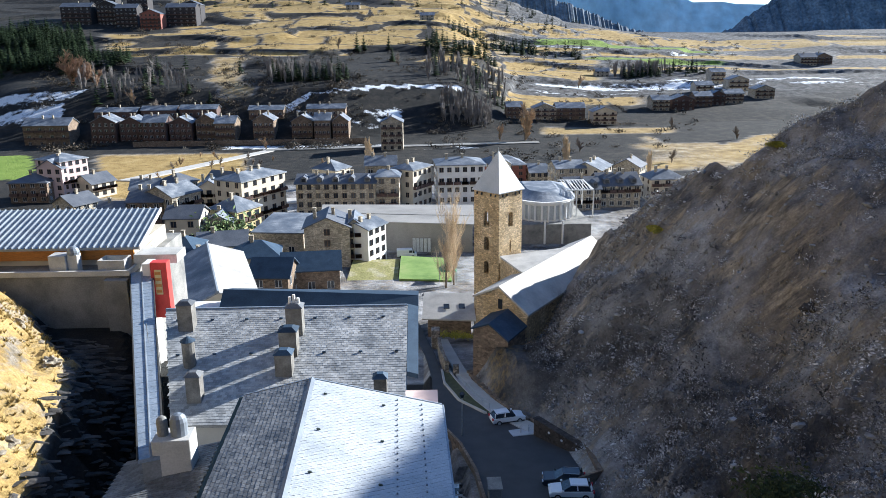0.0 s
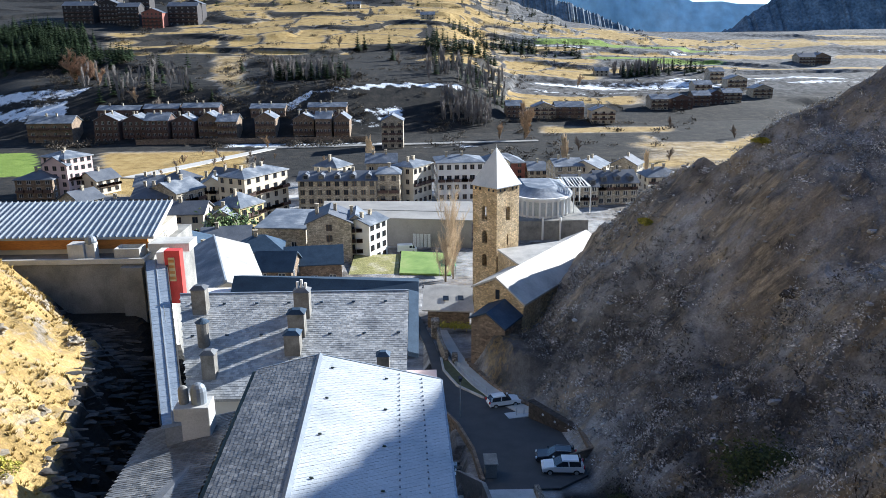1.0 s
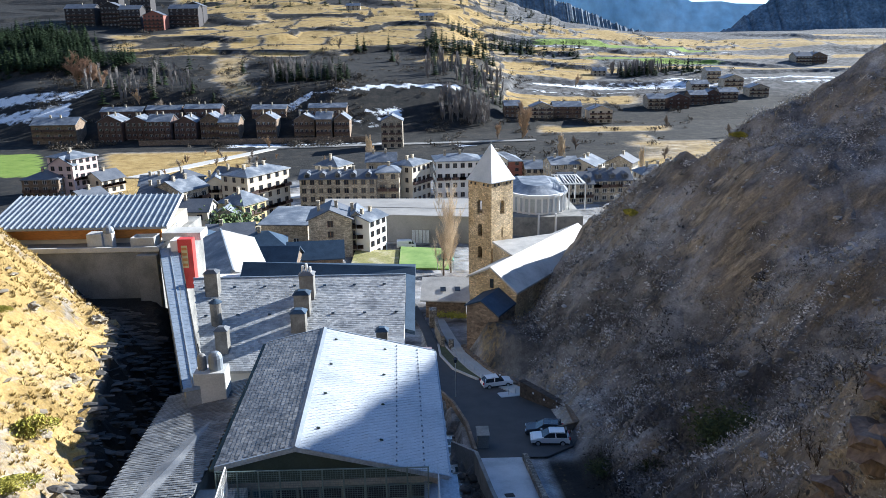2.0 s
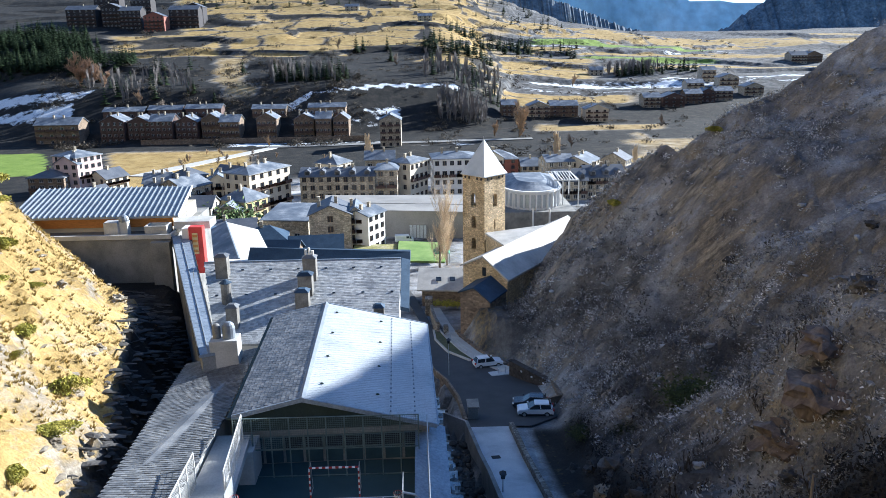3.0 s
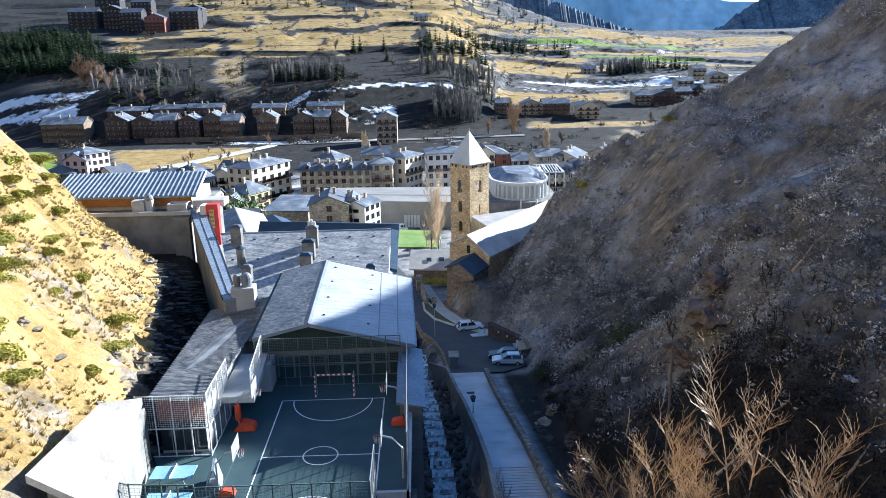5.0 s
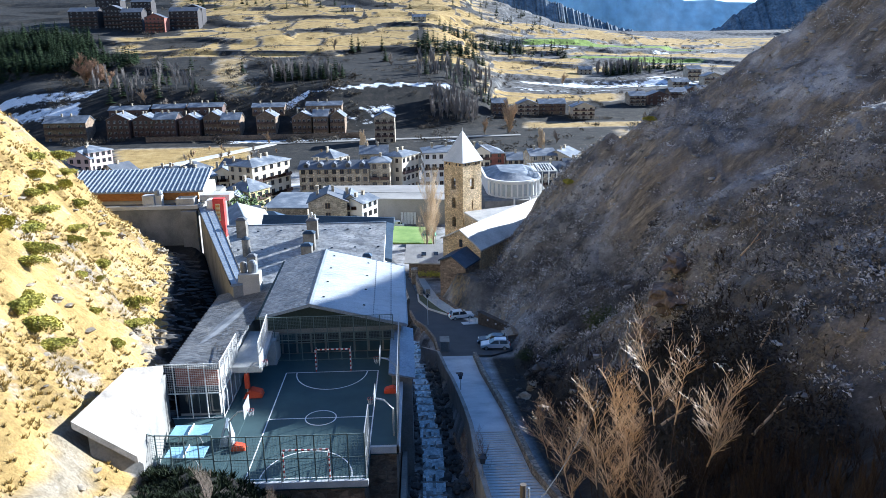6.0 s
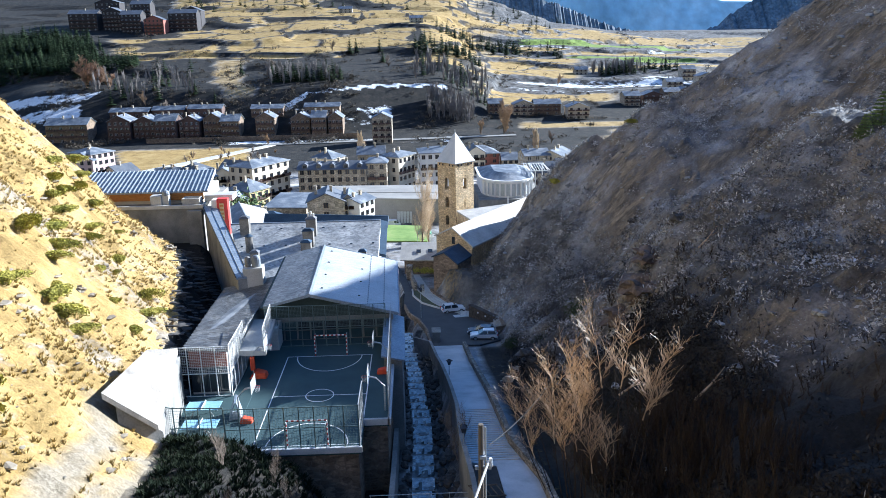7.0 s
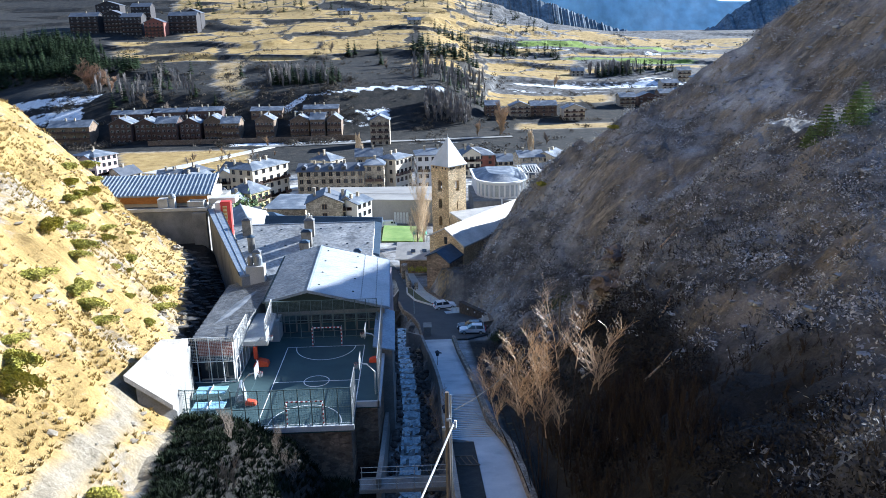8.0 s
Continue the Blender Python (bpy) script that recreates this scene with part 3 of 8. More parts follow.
wx, wy = GX + 14 * fbm(GX, GY, 60, 2), GY + 14 * fbm(GX + 90, GY, 60, 2)
gap, rid = plots(wx, wy, 62.0)
hedge = smooth(7.0, 3.0, gap)
# Dry grass starts at this rise; the shaded slope below is coloured dark.
gold_from = lerp_table(U, ((-0.6, 240), (-0.43, 215), (-0.36, 186), (-0.2, 190), (-0.11, 200), (-0.025, 150), (0.08, 146), (0.2, 180)))
upper = smooth(-5, 5, rise - gold_from + 7 * n_mid)
right_side = smooth(0.05, 0.13, U + 0.01 * n_mid)
open_left = smooth(-0.42, -0.385, U + 0.02 * n_mid)
gold_l = upper * open_left * (1 - right_side) * np.where(rid > 0.1, 0.72 + 0.28 * rid, 0.1)
band = lambda a, b: smooth(a - 4, a + 4, rise + 7 * n_mid) * smooth(b + 4, b - 4, rise + 7 * n_mid)
gold_r = right_side * np.maximum.reduce([band(72, 118) * smooth(0.3, 0.24, U), band(180, 290) * smooth(0.24, 0.2, U), band(325, 352), band(410, 520), 0.9 * band(232, 262)]) * (0.75 + 0.25 * rid)
riser = smooth(0.84, 0.9, fr) * smooth(40, 70, rise) * smooth(-0.55, -0.1, n_mid)
red_far = np.maximum(gold_l, gold_r) * (1 - 0.85 * hedge) * (1 - 0.9 * riser) + 0.1 + 0.08 * n_big
spur = smooth(0.03, 0.012, np.abs(U + 0.25 + 0.012 * n_mid)) * smooth(40, 60, rise) * smooth(200, 180, rise)
red_far = np.maximum(red_far, 0.62 * spur) * (1 - 0.8 * smooth(0.011, 0.005, np.abs(U + 0.254)) * smooth(183, 190, rise) * smooth(262, 255, rise))
yellow_field = smooth(-0.44, -0.42, U) * smooth(-0.23, -0.25, U) * smooth(272, 285, GY) * smooth(402, 385, GY)
red_far = np.maximum(red_far, 0.85 * yellow_field)
bench = smooth(0.13, 0.16, U) * smooth(0.34, 0.31, U) * smooth(444, 456, GY) * smooth(486, 474, GY)
red_far = np.maximum(red_far, 0.7 * bench)
right_field = smooth(0.25, 0.3, U + 0.02 * n_mid) * smooth(315, 335, GY) * smooth(452, 430, GY)
red_far = np.maximum(red_far, (0.6 + 0.2 * n_mid) * right_field * np.where(rid > 0.45, 1.0, 0.2))
# Ground under the wood and round the lodges, darkened to stand for shade.
wood_zone = smooth(-0.37, -0.43, U) * smooth(60, 90, rise) * smooth(430, 380, rise)
red_far = red_far * (1 - 0.8 * wood_zone) * (1 - 0.85 * smooth(-0.29, -0.32, U) * smooth(282, 296, rise))
green_far = 0.75 * smooth(-0.5, -0.52, U) * smooth(318, 328, GY) * smooth(402, 392, GY)
green_far = np.maximum(green_far, 0.66 * smooth(0.1, 0.16, U) * smooth(0.42, 0.36, U) * np.maximum(band(292, 315) * smooth(0.18, 0.22, U), band(374, 400)))
streak = fbm(GX, GY * 5.0, 60, 3)
snow = 0.05 + (0.49 + 0.22 * streak) * smooth(-0.45, -0.49, U + 0.05 * n_mid) * smooth(16, 26, rise + 8 * n_mid) * smooth(66, 54, rise + 10 * n_mid)
snow = np.maximum(snow, (0.5 + 0.3 * streak) * smooth(-0.27, -0.22, U) * smooth(0.0, -0.05, U) * smooth(14, 20, rise) * smooth(48, 34, rise))
diag = np.abs(rise - lerp_table(U, ((-0.2, 34), (-0.174, 44), (-0.144, 57), (-0.052, 61), (0.006, 59), (0.06, 56))))
snow = np.maximum(snow, (0.56 + 0.12 * streak) * smooth(4.2, 2.2, diag) * smooth(-0.195, -0.185, U) * smooth(0.06, 0.04, U))
snow = np.maximum(snow, (0.3 + 0.36 * streak) * smooth(0.1, 0.14, U) * np.maximum(band(128, 172), 0.9 * band(355, 372)))
snow = np.maximum(snow, (0.34 + 0.24 * streak) * smooth(-0.3, -0.26, U) * smooth(0.12, 0.05, U) * smooth(390, 398, GY) * smooth(426, 418, GY))


def hill_shade_share(x, y):
    """Share of dark scrub that paints the hillside's deep shade: thick low down beside the path, thinning uphill into
    scree.
    """
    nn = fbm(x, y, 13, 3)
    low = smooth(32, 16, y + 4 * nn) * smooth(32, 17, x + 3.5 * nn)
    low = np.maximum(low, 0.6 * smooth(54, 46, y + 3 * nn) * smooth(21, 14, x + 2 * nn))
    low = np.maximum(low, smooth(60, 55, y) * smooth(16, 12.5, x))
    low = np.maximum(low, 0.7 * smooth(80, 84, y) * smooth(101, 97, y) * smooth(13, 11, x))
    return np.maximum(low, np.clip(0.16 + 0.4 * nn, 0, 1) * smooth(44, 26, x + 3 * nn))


hill_shade = hill_shade_share(GX, GY)
village = smooth(0.5, 0.4, np.abs(U)) * smooth(310, 295, GY)
red_far = np.maximum(red_far, 0.3 * village)
# Dark scrub share: painted shade of the far slopes and of the near hillside.
heath = far_zone * (1 - 0.9 * village) * smooth(0.62, 0.3, red_far) * (1 - 0.35 * right_side * smooth(60, 150, rise)) + (1 - far_zone) * ((GX > 9) | (GX > 5) & (GY > 80)) * hill_shade
snow = np.where(rise + (GY > 330) * 10 > 8, snow, 0.05)
left_near = (GX < lerp_table(GY, EDGE_X) + 1.5) & (GY < 115)
right_near = (GX > 10) & (GY < 140)
e_n = fbm(GX * 1.0, GY, 9, 3)
red = np.where(far_zone > 0.5, red_far, np.where(left_near, 0.76 + 0.2 * e_n, np.where(right_near, (0.2 + 0.12 * e_n) * (1 - hill_shade), np.where((GX > 5) & (GY > 80), 0.2 + 0.2 * e_n, 0.25))))
green = np.where(far_zone > 0.5, green_far, 0.0)
blue = np.where(far_zone > 0.5, snow, 0.0)
slope_y, slope_x = np.gradient(GZ, gy, gx)
steep = np.hypot(slope_x, slope_y)
alpha = np.where(far_zone > 0.5, 0.12, np.where(left_near, 0.3 + 0.36 * smooth(1.0, 2.0, steep) - 0.16 * e_n, np.where(right_near, (0.36 + 0.28 * smooth(0.8, 1.6, steep) + 0.14 * e_n) * (1 - 0.6 * hill_shade), 0.2)))
# Gully and court bank: deep shade painted as the darkest ground tone.
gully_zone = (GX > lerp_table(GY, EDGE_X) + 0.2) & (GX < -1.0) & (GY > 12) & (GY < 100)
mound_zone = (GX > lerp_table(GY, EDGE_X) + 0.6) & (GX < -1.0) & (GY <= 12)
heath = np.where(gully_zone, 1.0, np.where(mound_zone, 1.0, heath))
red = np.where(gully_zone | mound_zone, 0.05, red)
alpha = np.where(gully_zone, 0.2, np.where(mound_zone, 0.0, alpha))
# worn tracks over the sunlit slope
TRACKS = [[(-20.3, 5.2), (-19.4, 2.2), (-18.5, -3.0), (-17.9, -8.6), (-17.6, -13.0), (-17.5, -17), (-17.0, -26)], [(-16.9, 3.4), (-16.4, -1.0), (-16.0, -5.0)]]


def track_gap(x, y):
    best = np.full(np.shape(x), 99.0)
    for line in TRACKS:
        for (xa, ya), (xb, yb) in zip(line, line[1:]):
            t = np.clip(((x - xa) * (xb - xa) + (y - ya) * (yb - ya)) / ((xb - xa) ** 2 + (yb - ya) ** 2), 0, 1)
            best = np.minimum(best, np.hypot(x - xa - t * (xb - xa), y - ya - t * (yb - ya)))
    return best


worn = smooth(1.1, 0.5, track_gap(GX, GY) + 0.25 * fbm(GX, GY, 2.5, 2))
layer = me.color_attributes.new("cover", "FLOAT_COLOR", "POINT")
layer.data.foreach_set("color", np.stack([red, green, blue, alpha], -1).astype(np.float32).reshape(-1))
layer3 = me.color_attributes.new("worn", "FLOAT_COLOR", "POINT")
layer3.data.foreach_set("color", np.stack([worn] * 3 + [np.ones_like(worn)], -1).astype(np.float32).reshape(-1))
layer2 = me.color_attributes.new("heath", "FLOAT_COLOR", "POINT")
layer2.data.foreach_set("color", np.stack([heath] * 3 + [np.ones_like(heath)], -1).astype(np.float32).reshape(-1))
me.materials.append(M_LAND)
for p in me.polygons:
    p.use_smooth = False
ground = tagged(new("ground", me), "valley ground of rock, scrub, dry grass and snow patches", "ground", kind="structure")


def ground_z(x, y):
    return float(land(np.array([x]), np.array([y]))[0])


# ---- far mountains ----
def backdrop_ridge(name, y, pts, mat, label):
    bm = bmesh.new()
    prev = None
    for x, z in pts:
        row = (bm.verts.new((x, y, -120)), bm.verts.new((x, y + 200, z)), bm.verts.new((x, y + 700, -120)))
        if prev:
            bm.faces.new((prev[0], row[0], row[1], prev[1]))
            bm.faces.new((prev[1], row[1], row[2], prev[2]))
        prev = row
    return tagged(part(name, bm, mat), label, "mountain", kind="structure")


def ridge_line(x0, x1, n, f, rough, seed):
    r = random.Random(seed)
    return [(x0 + (x1 - x0) * i / n, f(x0 + (x1 - x0) * i / n) + r.uniform(-rough, rough)) for i in range(n + 1)]


# Haze is painted into both colours: pale blue farthest, blue-grey nearer.
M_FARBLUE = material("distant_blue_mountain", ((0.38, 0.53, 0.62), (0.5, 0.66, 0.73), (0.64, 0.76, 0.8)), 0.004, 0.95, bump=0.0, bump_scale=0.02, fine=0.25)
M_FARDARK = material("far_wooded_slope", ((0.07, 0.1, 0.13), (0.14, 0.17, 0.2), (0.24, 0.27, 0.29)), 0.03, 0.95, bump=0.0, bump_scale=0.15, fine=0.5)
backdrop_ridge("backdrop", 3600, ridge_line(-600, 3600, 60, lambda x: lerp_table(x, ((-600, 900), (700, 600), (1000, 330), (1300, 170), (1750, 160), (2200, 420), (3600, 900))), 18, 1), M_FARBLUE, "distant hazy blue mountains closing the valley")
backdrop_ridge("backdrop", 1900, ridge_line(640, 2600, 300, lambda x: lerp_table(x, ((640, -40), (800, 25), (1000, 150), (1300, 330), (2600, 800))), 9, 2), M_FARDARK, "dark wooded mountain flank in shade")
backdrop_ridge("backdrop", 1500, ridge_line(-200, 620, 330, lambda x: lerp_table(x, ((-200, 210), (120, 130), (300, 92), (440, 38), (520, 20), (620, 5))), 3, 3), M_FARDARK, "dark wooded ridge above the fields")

# ---- road, path, stream ----
def strip(name, y0, y1, left, right, z, mat, label, cat, step=1.0, thick=0.25, cols=4):
    """A paved strip that follows the road's fall, with depth."""
    ys = np.arange(y0, y1 + 0.01, step)
    bm = bmesh.new()
    rows = []
    for y in ys:
        a, b = left(y), right(y)
        rows.append(([bm.verts.new((a + (b - a) * k / cols, y, z(y) + 0.015 * fbm(a + k, y, 2.0, 2))) for k in range(cols + 1)],
                     [bm.verts.new((a, y, z(y) - thick)), bm.verts.new((b, y, z(y) - thick))]))
    for (t0, d0), (t1, d1) in zip(rows, rows[1:]):
        for k in range(cols):
            bm.faces.new((t0[k], t0[k + 1], t1[k + 1], t1[k]))
        bm.faces.new((d0[0], t0[0], t1[0], d1[0]))
        bm.faces.new((t0[-1], d0[1], d1[1], t1[-1]))
    return tagged(part(name, bm, mat), label, cat, kind="structure")


half_w = lambda y: float(lerp_table(y, ROAD_W))
ROAD_L = ((57, 2.3), (66, 1.8), (73, 0.6), (78, -1.0), (88, -2.2), (98, -2.2), (110, -3.2), (130, -6.0), (150, -10))
ROAD_R = ((57, 9.0), (60, 12.2), (72, 12.8), (80, 10.6), (84, 5.0), (90, 0.6), (98, -0.7), (110, -1.6), (130, -4.2), (150, -8))
path = strip("path", -45, 57, lambda y: 6.2 if y < 7.4 else float(xr(y)) - half_w(y), lambda y: float(xr(y)) + half_w(y), lambda y: float(zr(y)), M_PAVE, "frost-pale paved path climbing beside the stream", "path")
strip("earth_strip", -20, 7, lambda y: 4.2, lambda y: 6.18, lambda y: float(zr(y)) - 0.03, material("damp_dark_soil", ((0.02, 0.019, 0.018), (0.045, 0.042, 0.038)), 0.8, 0.95, bump=0.7, bump_scale=7), "strip of dark soil beside the path", "soil")
for k in range(26):
    y = 8.2 + 0.55 * k
    a, b, zz = float(xr(y)) - half_w(y) + 0.1, float(xr(y)) + half_w(y) - 0.1, float(zr(y))
    part("step_edge", hexa(bmesh.new(), [(a, y - 0.05, zz - 0.05), (b, y - 0.05, zz - 0.05), (b, y + 0.05, zz - 0.05), (a, y + 0.05, zz - 0.05)], [(a, y - 0.05, zz + 0.06), (b, y - 0.05, zz + 0.06), (b, y + 0.05, zz + 0.05), (a, y + 0.05, zz + 0.05)]), M_CONC, path)
strip("road", 57, 150, lambda y: float(lerp_table(y, ROAD_L)), lambda y: float(lerp_table(y, ROAD_R)), lambda y: float(zr(y)) + 0.004, M_ASPHALT, "dark asphalt road widening into a small parking area", "road")
strip("pavement", 77, 118, lambda y: float(lerp_table(y, ((77, 8.0), (82, 5.2), (88, 3.1), (96, 1.4), (104, 0.6), (118, -1.2)))), lambda y: float(lerp_table(y, ((77, 10.6), (82, 7.6), (88, 5.4), (96, 3.3), (104, 2.2), (118, 0.6)))),
      lambda y: float(zr(y)) + 0.14, M_PAVE_WARM, "pale raised pavement curving past the church", "pavement", thick=0.4)
bed = strip("planted_bed", 83, 101, lambda y: float(lerp_table(y, ((83, 4.2), (88, 1.2), (95, -0.4), (101, -0.6)))), lambda y: float(lerp_table(y, ((83, 4.6), (88, 2.9), (95, 1.2), (101, 0.0)))),
            lambda y: float(zr(y)) + 0.2, material("bed_soil_and_grass", ((0.06, 0.065, 0.03), (0.11, 0.11, 0.05)), 1.2, 0.95, bump=0.6, bump_scale=9), "narrow planted bed of dark winter grass between kerbs", "flower bed", thick=0.4)


def kerb(line, zoff, w, h, mat, label, name="kerb"):
    bm = bmesh.new()
    rows = []
    for x, y in line:
        z = float(zr(y)) + zoff
        rows.append([bm.verts.new(p) for p in ((x - w / 2, y, z - 0.3), (x + w / 2, y, z - 0.3), (x + w / 2, y, z + h), (x - w / 2, y, z + h))])
    for a, b in zip(rows, rows[1:]):
        for k in range(4):
            bm.faces.new((a[k], a[(k + 1) % 4], b[(k + 1) % 4], b[k]))
    bm.faces.new(rows[0][::-1])
    bm.faces.new(rows[-1])
    return tagged(part(name, bm, mat), label, name.replace("_", " "), kind="structure")


kerb([(float(lerp_table(y, ((83, 4.2), (88, 1.2), (95, -0.4), (101, -0.6)))) - 0.15, y) for y in np.arange(83, 101.5, 1.0)], 0.0, 0.28, 0.28, M_PAVE_WARM, "pale stone kerb along the planted bed")
kerb([(float(lerp_table(y, ((83, 4.6), (88, 2.9), (95, 1.2), (101, 0.0)))) + 0.1, y) for y in np.arange(83, 101.5, 1.0)], 0.0, 0.25, 0.3, M_PAVE_WARM, "pale stone kerb along the planted bed")
# walls beside the path and the stream
kerb([(float(xr(y)) - half_w(y) - 0.2, y) for y in np.arange(-30, 60.5, 1.5)], -3.0, 0.35, 3.75, M_CONC_DARK, "concrete wall between the path and the stream", "retaining_wall")
kerb([(float(xr(y)) + half_w(y) + 0.25, y) for y in np.arange(-20, 57.5, 1.5)], -0.6, 0.45, 1.25, M_STONE_D, "low dry-stone wall along the uphill side of the path", "dry_stone_wall")
kerb([(float(wall_x(y)) + 0.06 * math.sin(y * 0.2), y) for y in np.arange(4, 78, 1.5)], -5.5, 0.4, 3.6, M_CONC_DARK, "dark retaining wall above the stream", "retaining_wall")
kerb([(float(lerp_table(y, ROAD_L)) - 0.1, y) for y in np.arange(58, 86, 1.0)], -1.0, 0.3, 1.6, M_STONE_C, "brown stone parapet beside the road", "parapet_wall")
kerb([(float(lerp_table(y, ((80, 11.0), (70, 13.2), (62, 13.2)))), y) for y in np.arange(62, 81, 1.5)], -0.5, 0.5, 1.9, M_STONE_C, "dark stone wall at the back of the parking area", "retaining_wall")

steps = thing("stream_cascade", pose(0, 0, 0), "stepped stream channel with pale frozen white water", "stream")
RIVER_STEPS = np.arange(-24, 72, 2.6)
for y in RIVER_STEPS:
    zz = float(zriv(y + 1.3)) + 0.35
    cx = float(lerp_table(y + 1.3, STREAM_X))
    r = random.Random(int(y * 10))
    bm = bmesh.new()
    n = 7
    tops = []
    for k in range(n + 1):
        x = cx - 0.95 + 1.9 * k / n
        tops.append([bm.verts.new((x, y + 2.6 * j / 4 + r.uniform(-0.12, 0.12), zz + r.uniform(-0.06, 0.06) - (0.0 if j else 0.0))) for j in range(5)])
    for a, b in zip(tops, tops[1:]):
        for j in range(4):
            f = bm.faces.new((a[j], b[j], b[j + 1], a[j + 1]))
            f.material_index = 0 if (j == 3 and r.random() < 0.92 or j == 2 and r.random() < 0.6) else (0 if r.random() < 0.15 else 1)
    drop = [bm.verts.new((v[4].co.x, v[4].co.y + 0.1, zz - 0.8)) for v in tops]
    for k in range(n):
        f = bm.faces.new((tops[k][4], tops[k + 1][4], drop[k + 1], drop[k]))
        f.material_index = 0
    part("cascade_step", bm, [M_FOAM, M_WATER], steps)
    part("weir", boxes((cx - 1.15, cx + 1.15, y + 2.62, y + 2.86, zz - 1.1, zz - 0.02), bevel=0.04), M_CONC_DARK, steps)
bm = bmesh.new()
r = random.Random(5)
for k in range(420):
    y = r.uniform(-20, 70)
    x = float(lerp_table(y, STREAM_X)) + (1.25 + r.uniform(-0.2, 1.5) if r.random() < 0.75 else -1.2 - r.uniform(-0.1, 0.5))
    s = r.uniform(0.15, 0.5)
    c = Vector((x, y, float(zriv(y)) + 0.45 + 0.8 * max(0, x - 2.4)))
    bmesh.ops.create_icosphere(bm, subdivisions=1, radius=s, matrix=Matrix.Translation(c) @ Matrix.Diagonal((1, 1.2, 0.7, 1)))
tagged(part("bank_stones", bm, M_ROCK_DARK), "dark stones along the stream bank", "stones", kind="stuff")

# footbridge below the court
fb = thing("footbridge", pose(0, 4.6, -2.9), "plain concrete footbridge slab across the stream", "bridge")
part("deck", boxes((-3.0, 4.3, -0.9, 0.9, -0.35, 0.0), bevel=0.03), M_CONC_DARK, fb)
for yy in (-0.85, 0.85):
    for zz in (0.45, 0.9):
        part("rail", tube(bmesh.new(), [(-3, yy, zz), (4.2, yy, zz)], 0.03, 5), M_STEEL, fb)
    for k in range(6):
        part("post", tube(bmesh.new(), [(-2.9 + 1.4 * k, yy, 0), (-2.9 + 1.4 * k, yy, 0.95)], 0.03, 5), M_STEEL, fb)

# ---- slates ----
SL_W, SL_L = 0.36, 0.27


def slate_shape(w, l):
    e = 0.012
    return ([(-w / 2 + e, 0, 0.022), (w / 2 - e, 0, 0.022), (w / 2 - e, l * 1.15, 0.004), (-w / 2 + e, l * 1.15, 0.004), (-w / 2 + e, 0, 0.0), (w / 2 - e, 0, 0.0)],
            [(0, 1, 2, 3), (4, 5, 1, 0), (5, 2, 1), (4, 0, 3)])


def slate_field(parent, origin, u, v, width, length, mat, w=SL_W, l=SL_L, keep=None, seed=1, taper=0.0):
    """Rows of slates on a plane: origin at the eave's left end, u along the eave, v up the slope. Slates inside keep become parts; taper: how far the eave starts later than the ridge."""
    o, u, v = Vector(origin), Vector(u).normalized(), Vector(v).normalized()
    n = u.cross(v)
    r = random.Random(seed)
    SV, SF = slate_shape(w, l)
    verts, faces, single = [], [], None
    basis = Matrix((u, v, n)).transposed().to_4x4()
    rows, cols = int(length / l), int(width / w)
    for i in range(rows):
        off = (i % 2) * 0.5 * w
        for j in range(cols):
            a = off + (j + 0.5) * w
            if a > width - w * 0.2 or a < taper * (1 - i / rows):
                continue
            p = o + u * (a + r.uniform(-0.01, 0.01)) + v * (i * l + r.uniform(-0.015, 0.015)) + n * r.uniform(0.0, 0.012)
            m = Matrix.Translation(p) @ basis @ Matrix.Rotation(r.uniform(-0.02, 0.02), 4, "Z")
            if keep and keep(i, j):
                if single is None:
                    single = bpy.data.meshes.new("slate")
                    single.from_pydata(SV, [], SF)
                    single.materials.append(mat)
                share("slate", single, parent, m)
                continue
            k = len(verts)
            verts += [tuple(m @ Vector(q)) for q in SV]
            faces += [tuple(k + t for t in f) for f in SF]
    me = bpy.data.meshes.new("slate_covering")
    me.from_pydata(verts, [], faces)
    me.materials.append(mat)
    ob = new("slate_covering", me)
    ob.parent = parent
    ob["kind"] = "stuff"
    return ob


# ---- sports hall beside the court ----
RX, EL, ER = -9.95, -14.5, -1.3
ZR, ZL, ZE = 5.0, 3.95, 2.75
Y0, Y1 = 29.5, 47.8
hall = thing("sports_hall", pose(-8, 29.5, 0, 0, 0, 1.8) @ pose(8, -29.5, 0), "sports hall with an asymmetric slate gable roof and glazed end wall", "building")
bm = bmesh.new()
hexa(bm, [(EL + 0.5, Y0 + 0.7, -13), (ER - 0.5, Y0 + 0.7, -13), (ER - 0.5, Y1 - 0.3, -13), (EL + 0.5, Y1 - 0.3, -13)],
     [(EL + 0.5, Y0 + 0.7, ZE - 0.35), (ER - 0.5, Y0 + 0.7, ZE - 0.35), (ER - 0.5, Y1 - 0.3, ZE - 0.35), (EL + 0.5, Y1 - 0.3, ZE - 0.35)])
part("wall", bm, M_CONC_DARK, hall)
bm = bmesh.new()
ring = [(EL + 0.5, ZE - 0.35), (ER - 0.5, ZE - 0.35), (ER - 0.5, ZE - 0.12), (RX, ZR - 0.22), (EL + 0.5, ZL - 0.22)]
hexa(bm, [(x, Y0 + 0.75, z) for x, z in ring], [(x, Y1 - 0.35, z) for x, z in ring])
part("gable_wall", bm, M_DARKGREEN, hall, "dark green gable wall under the eaves")
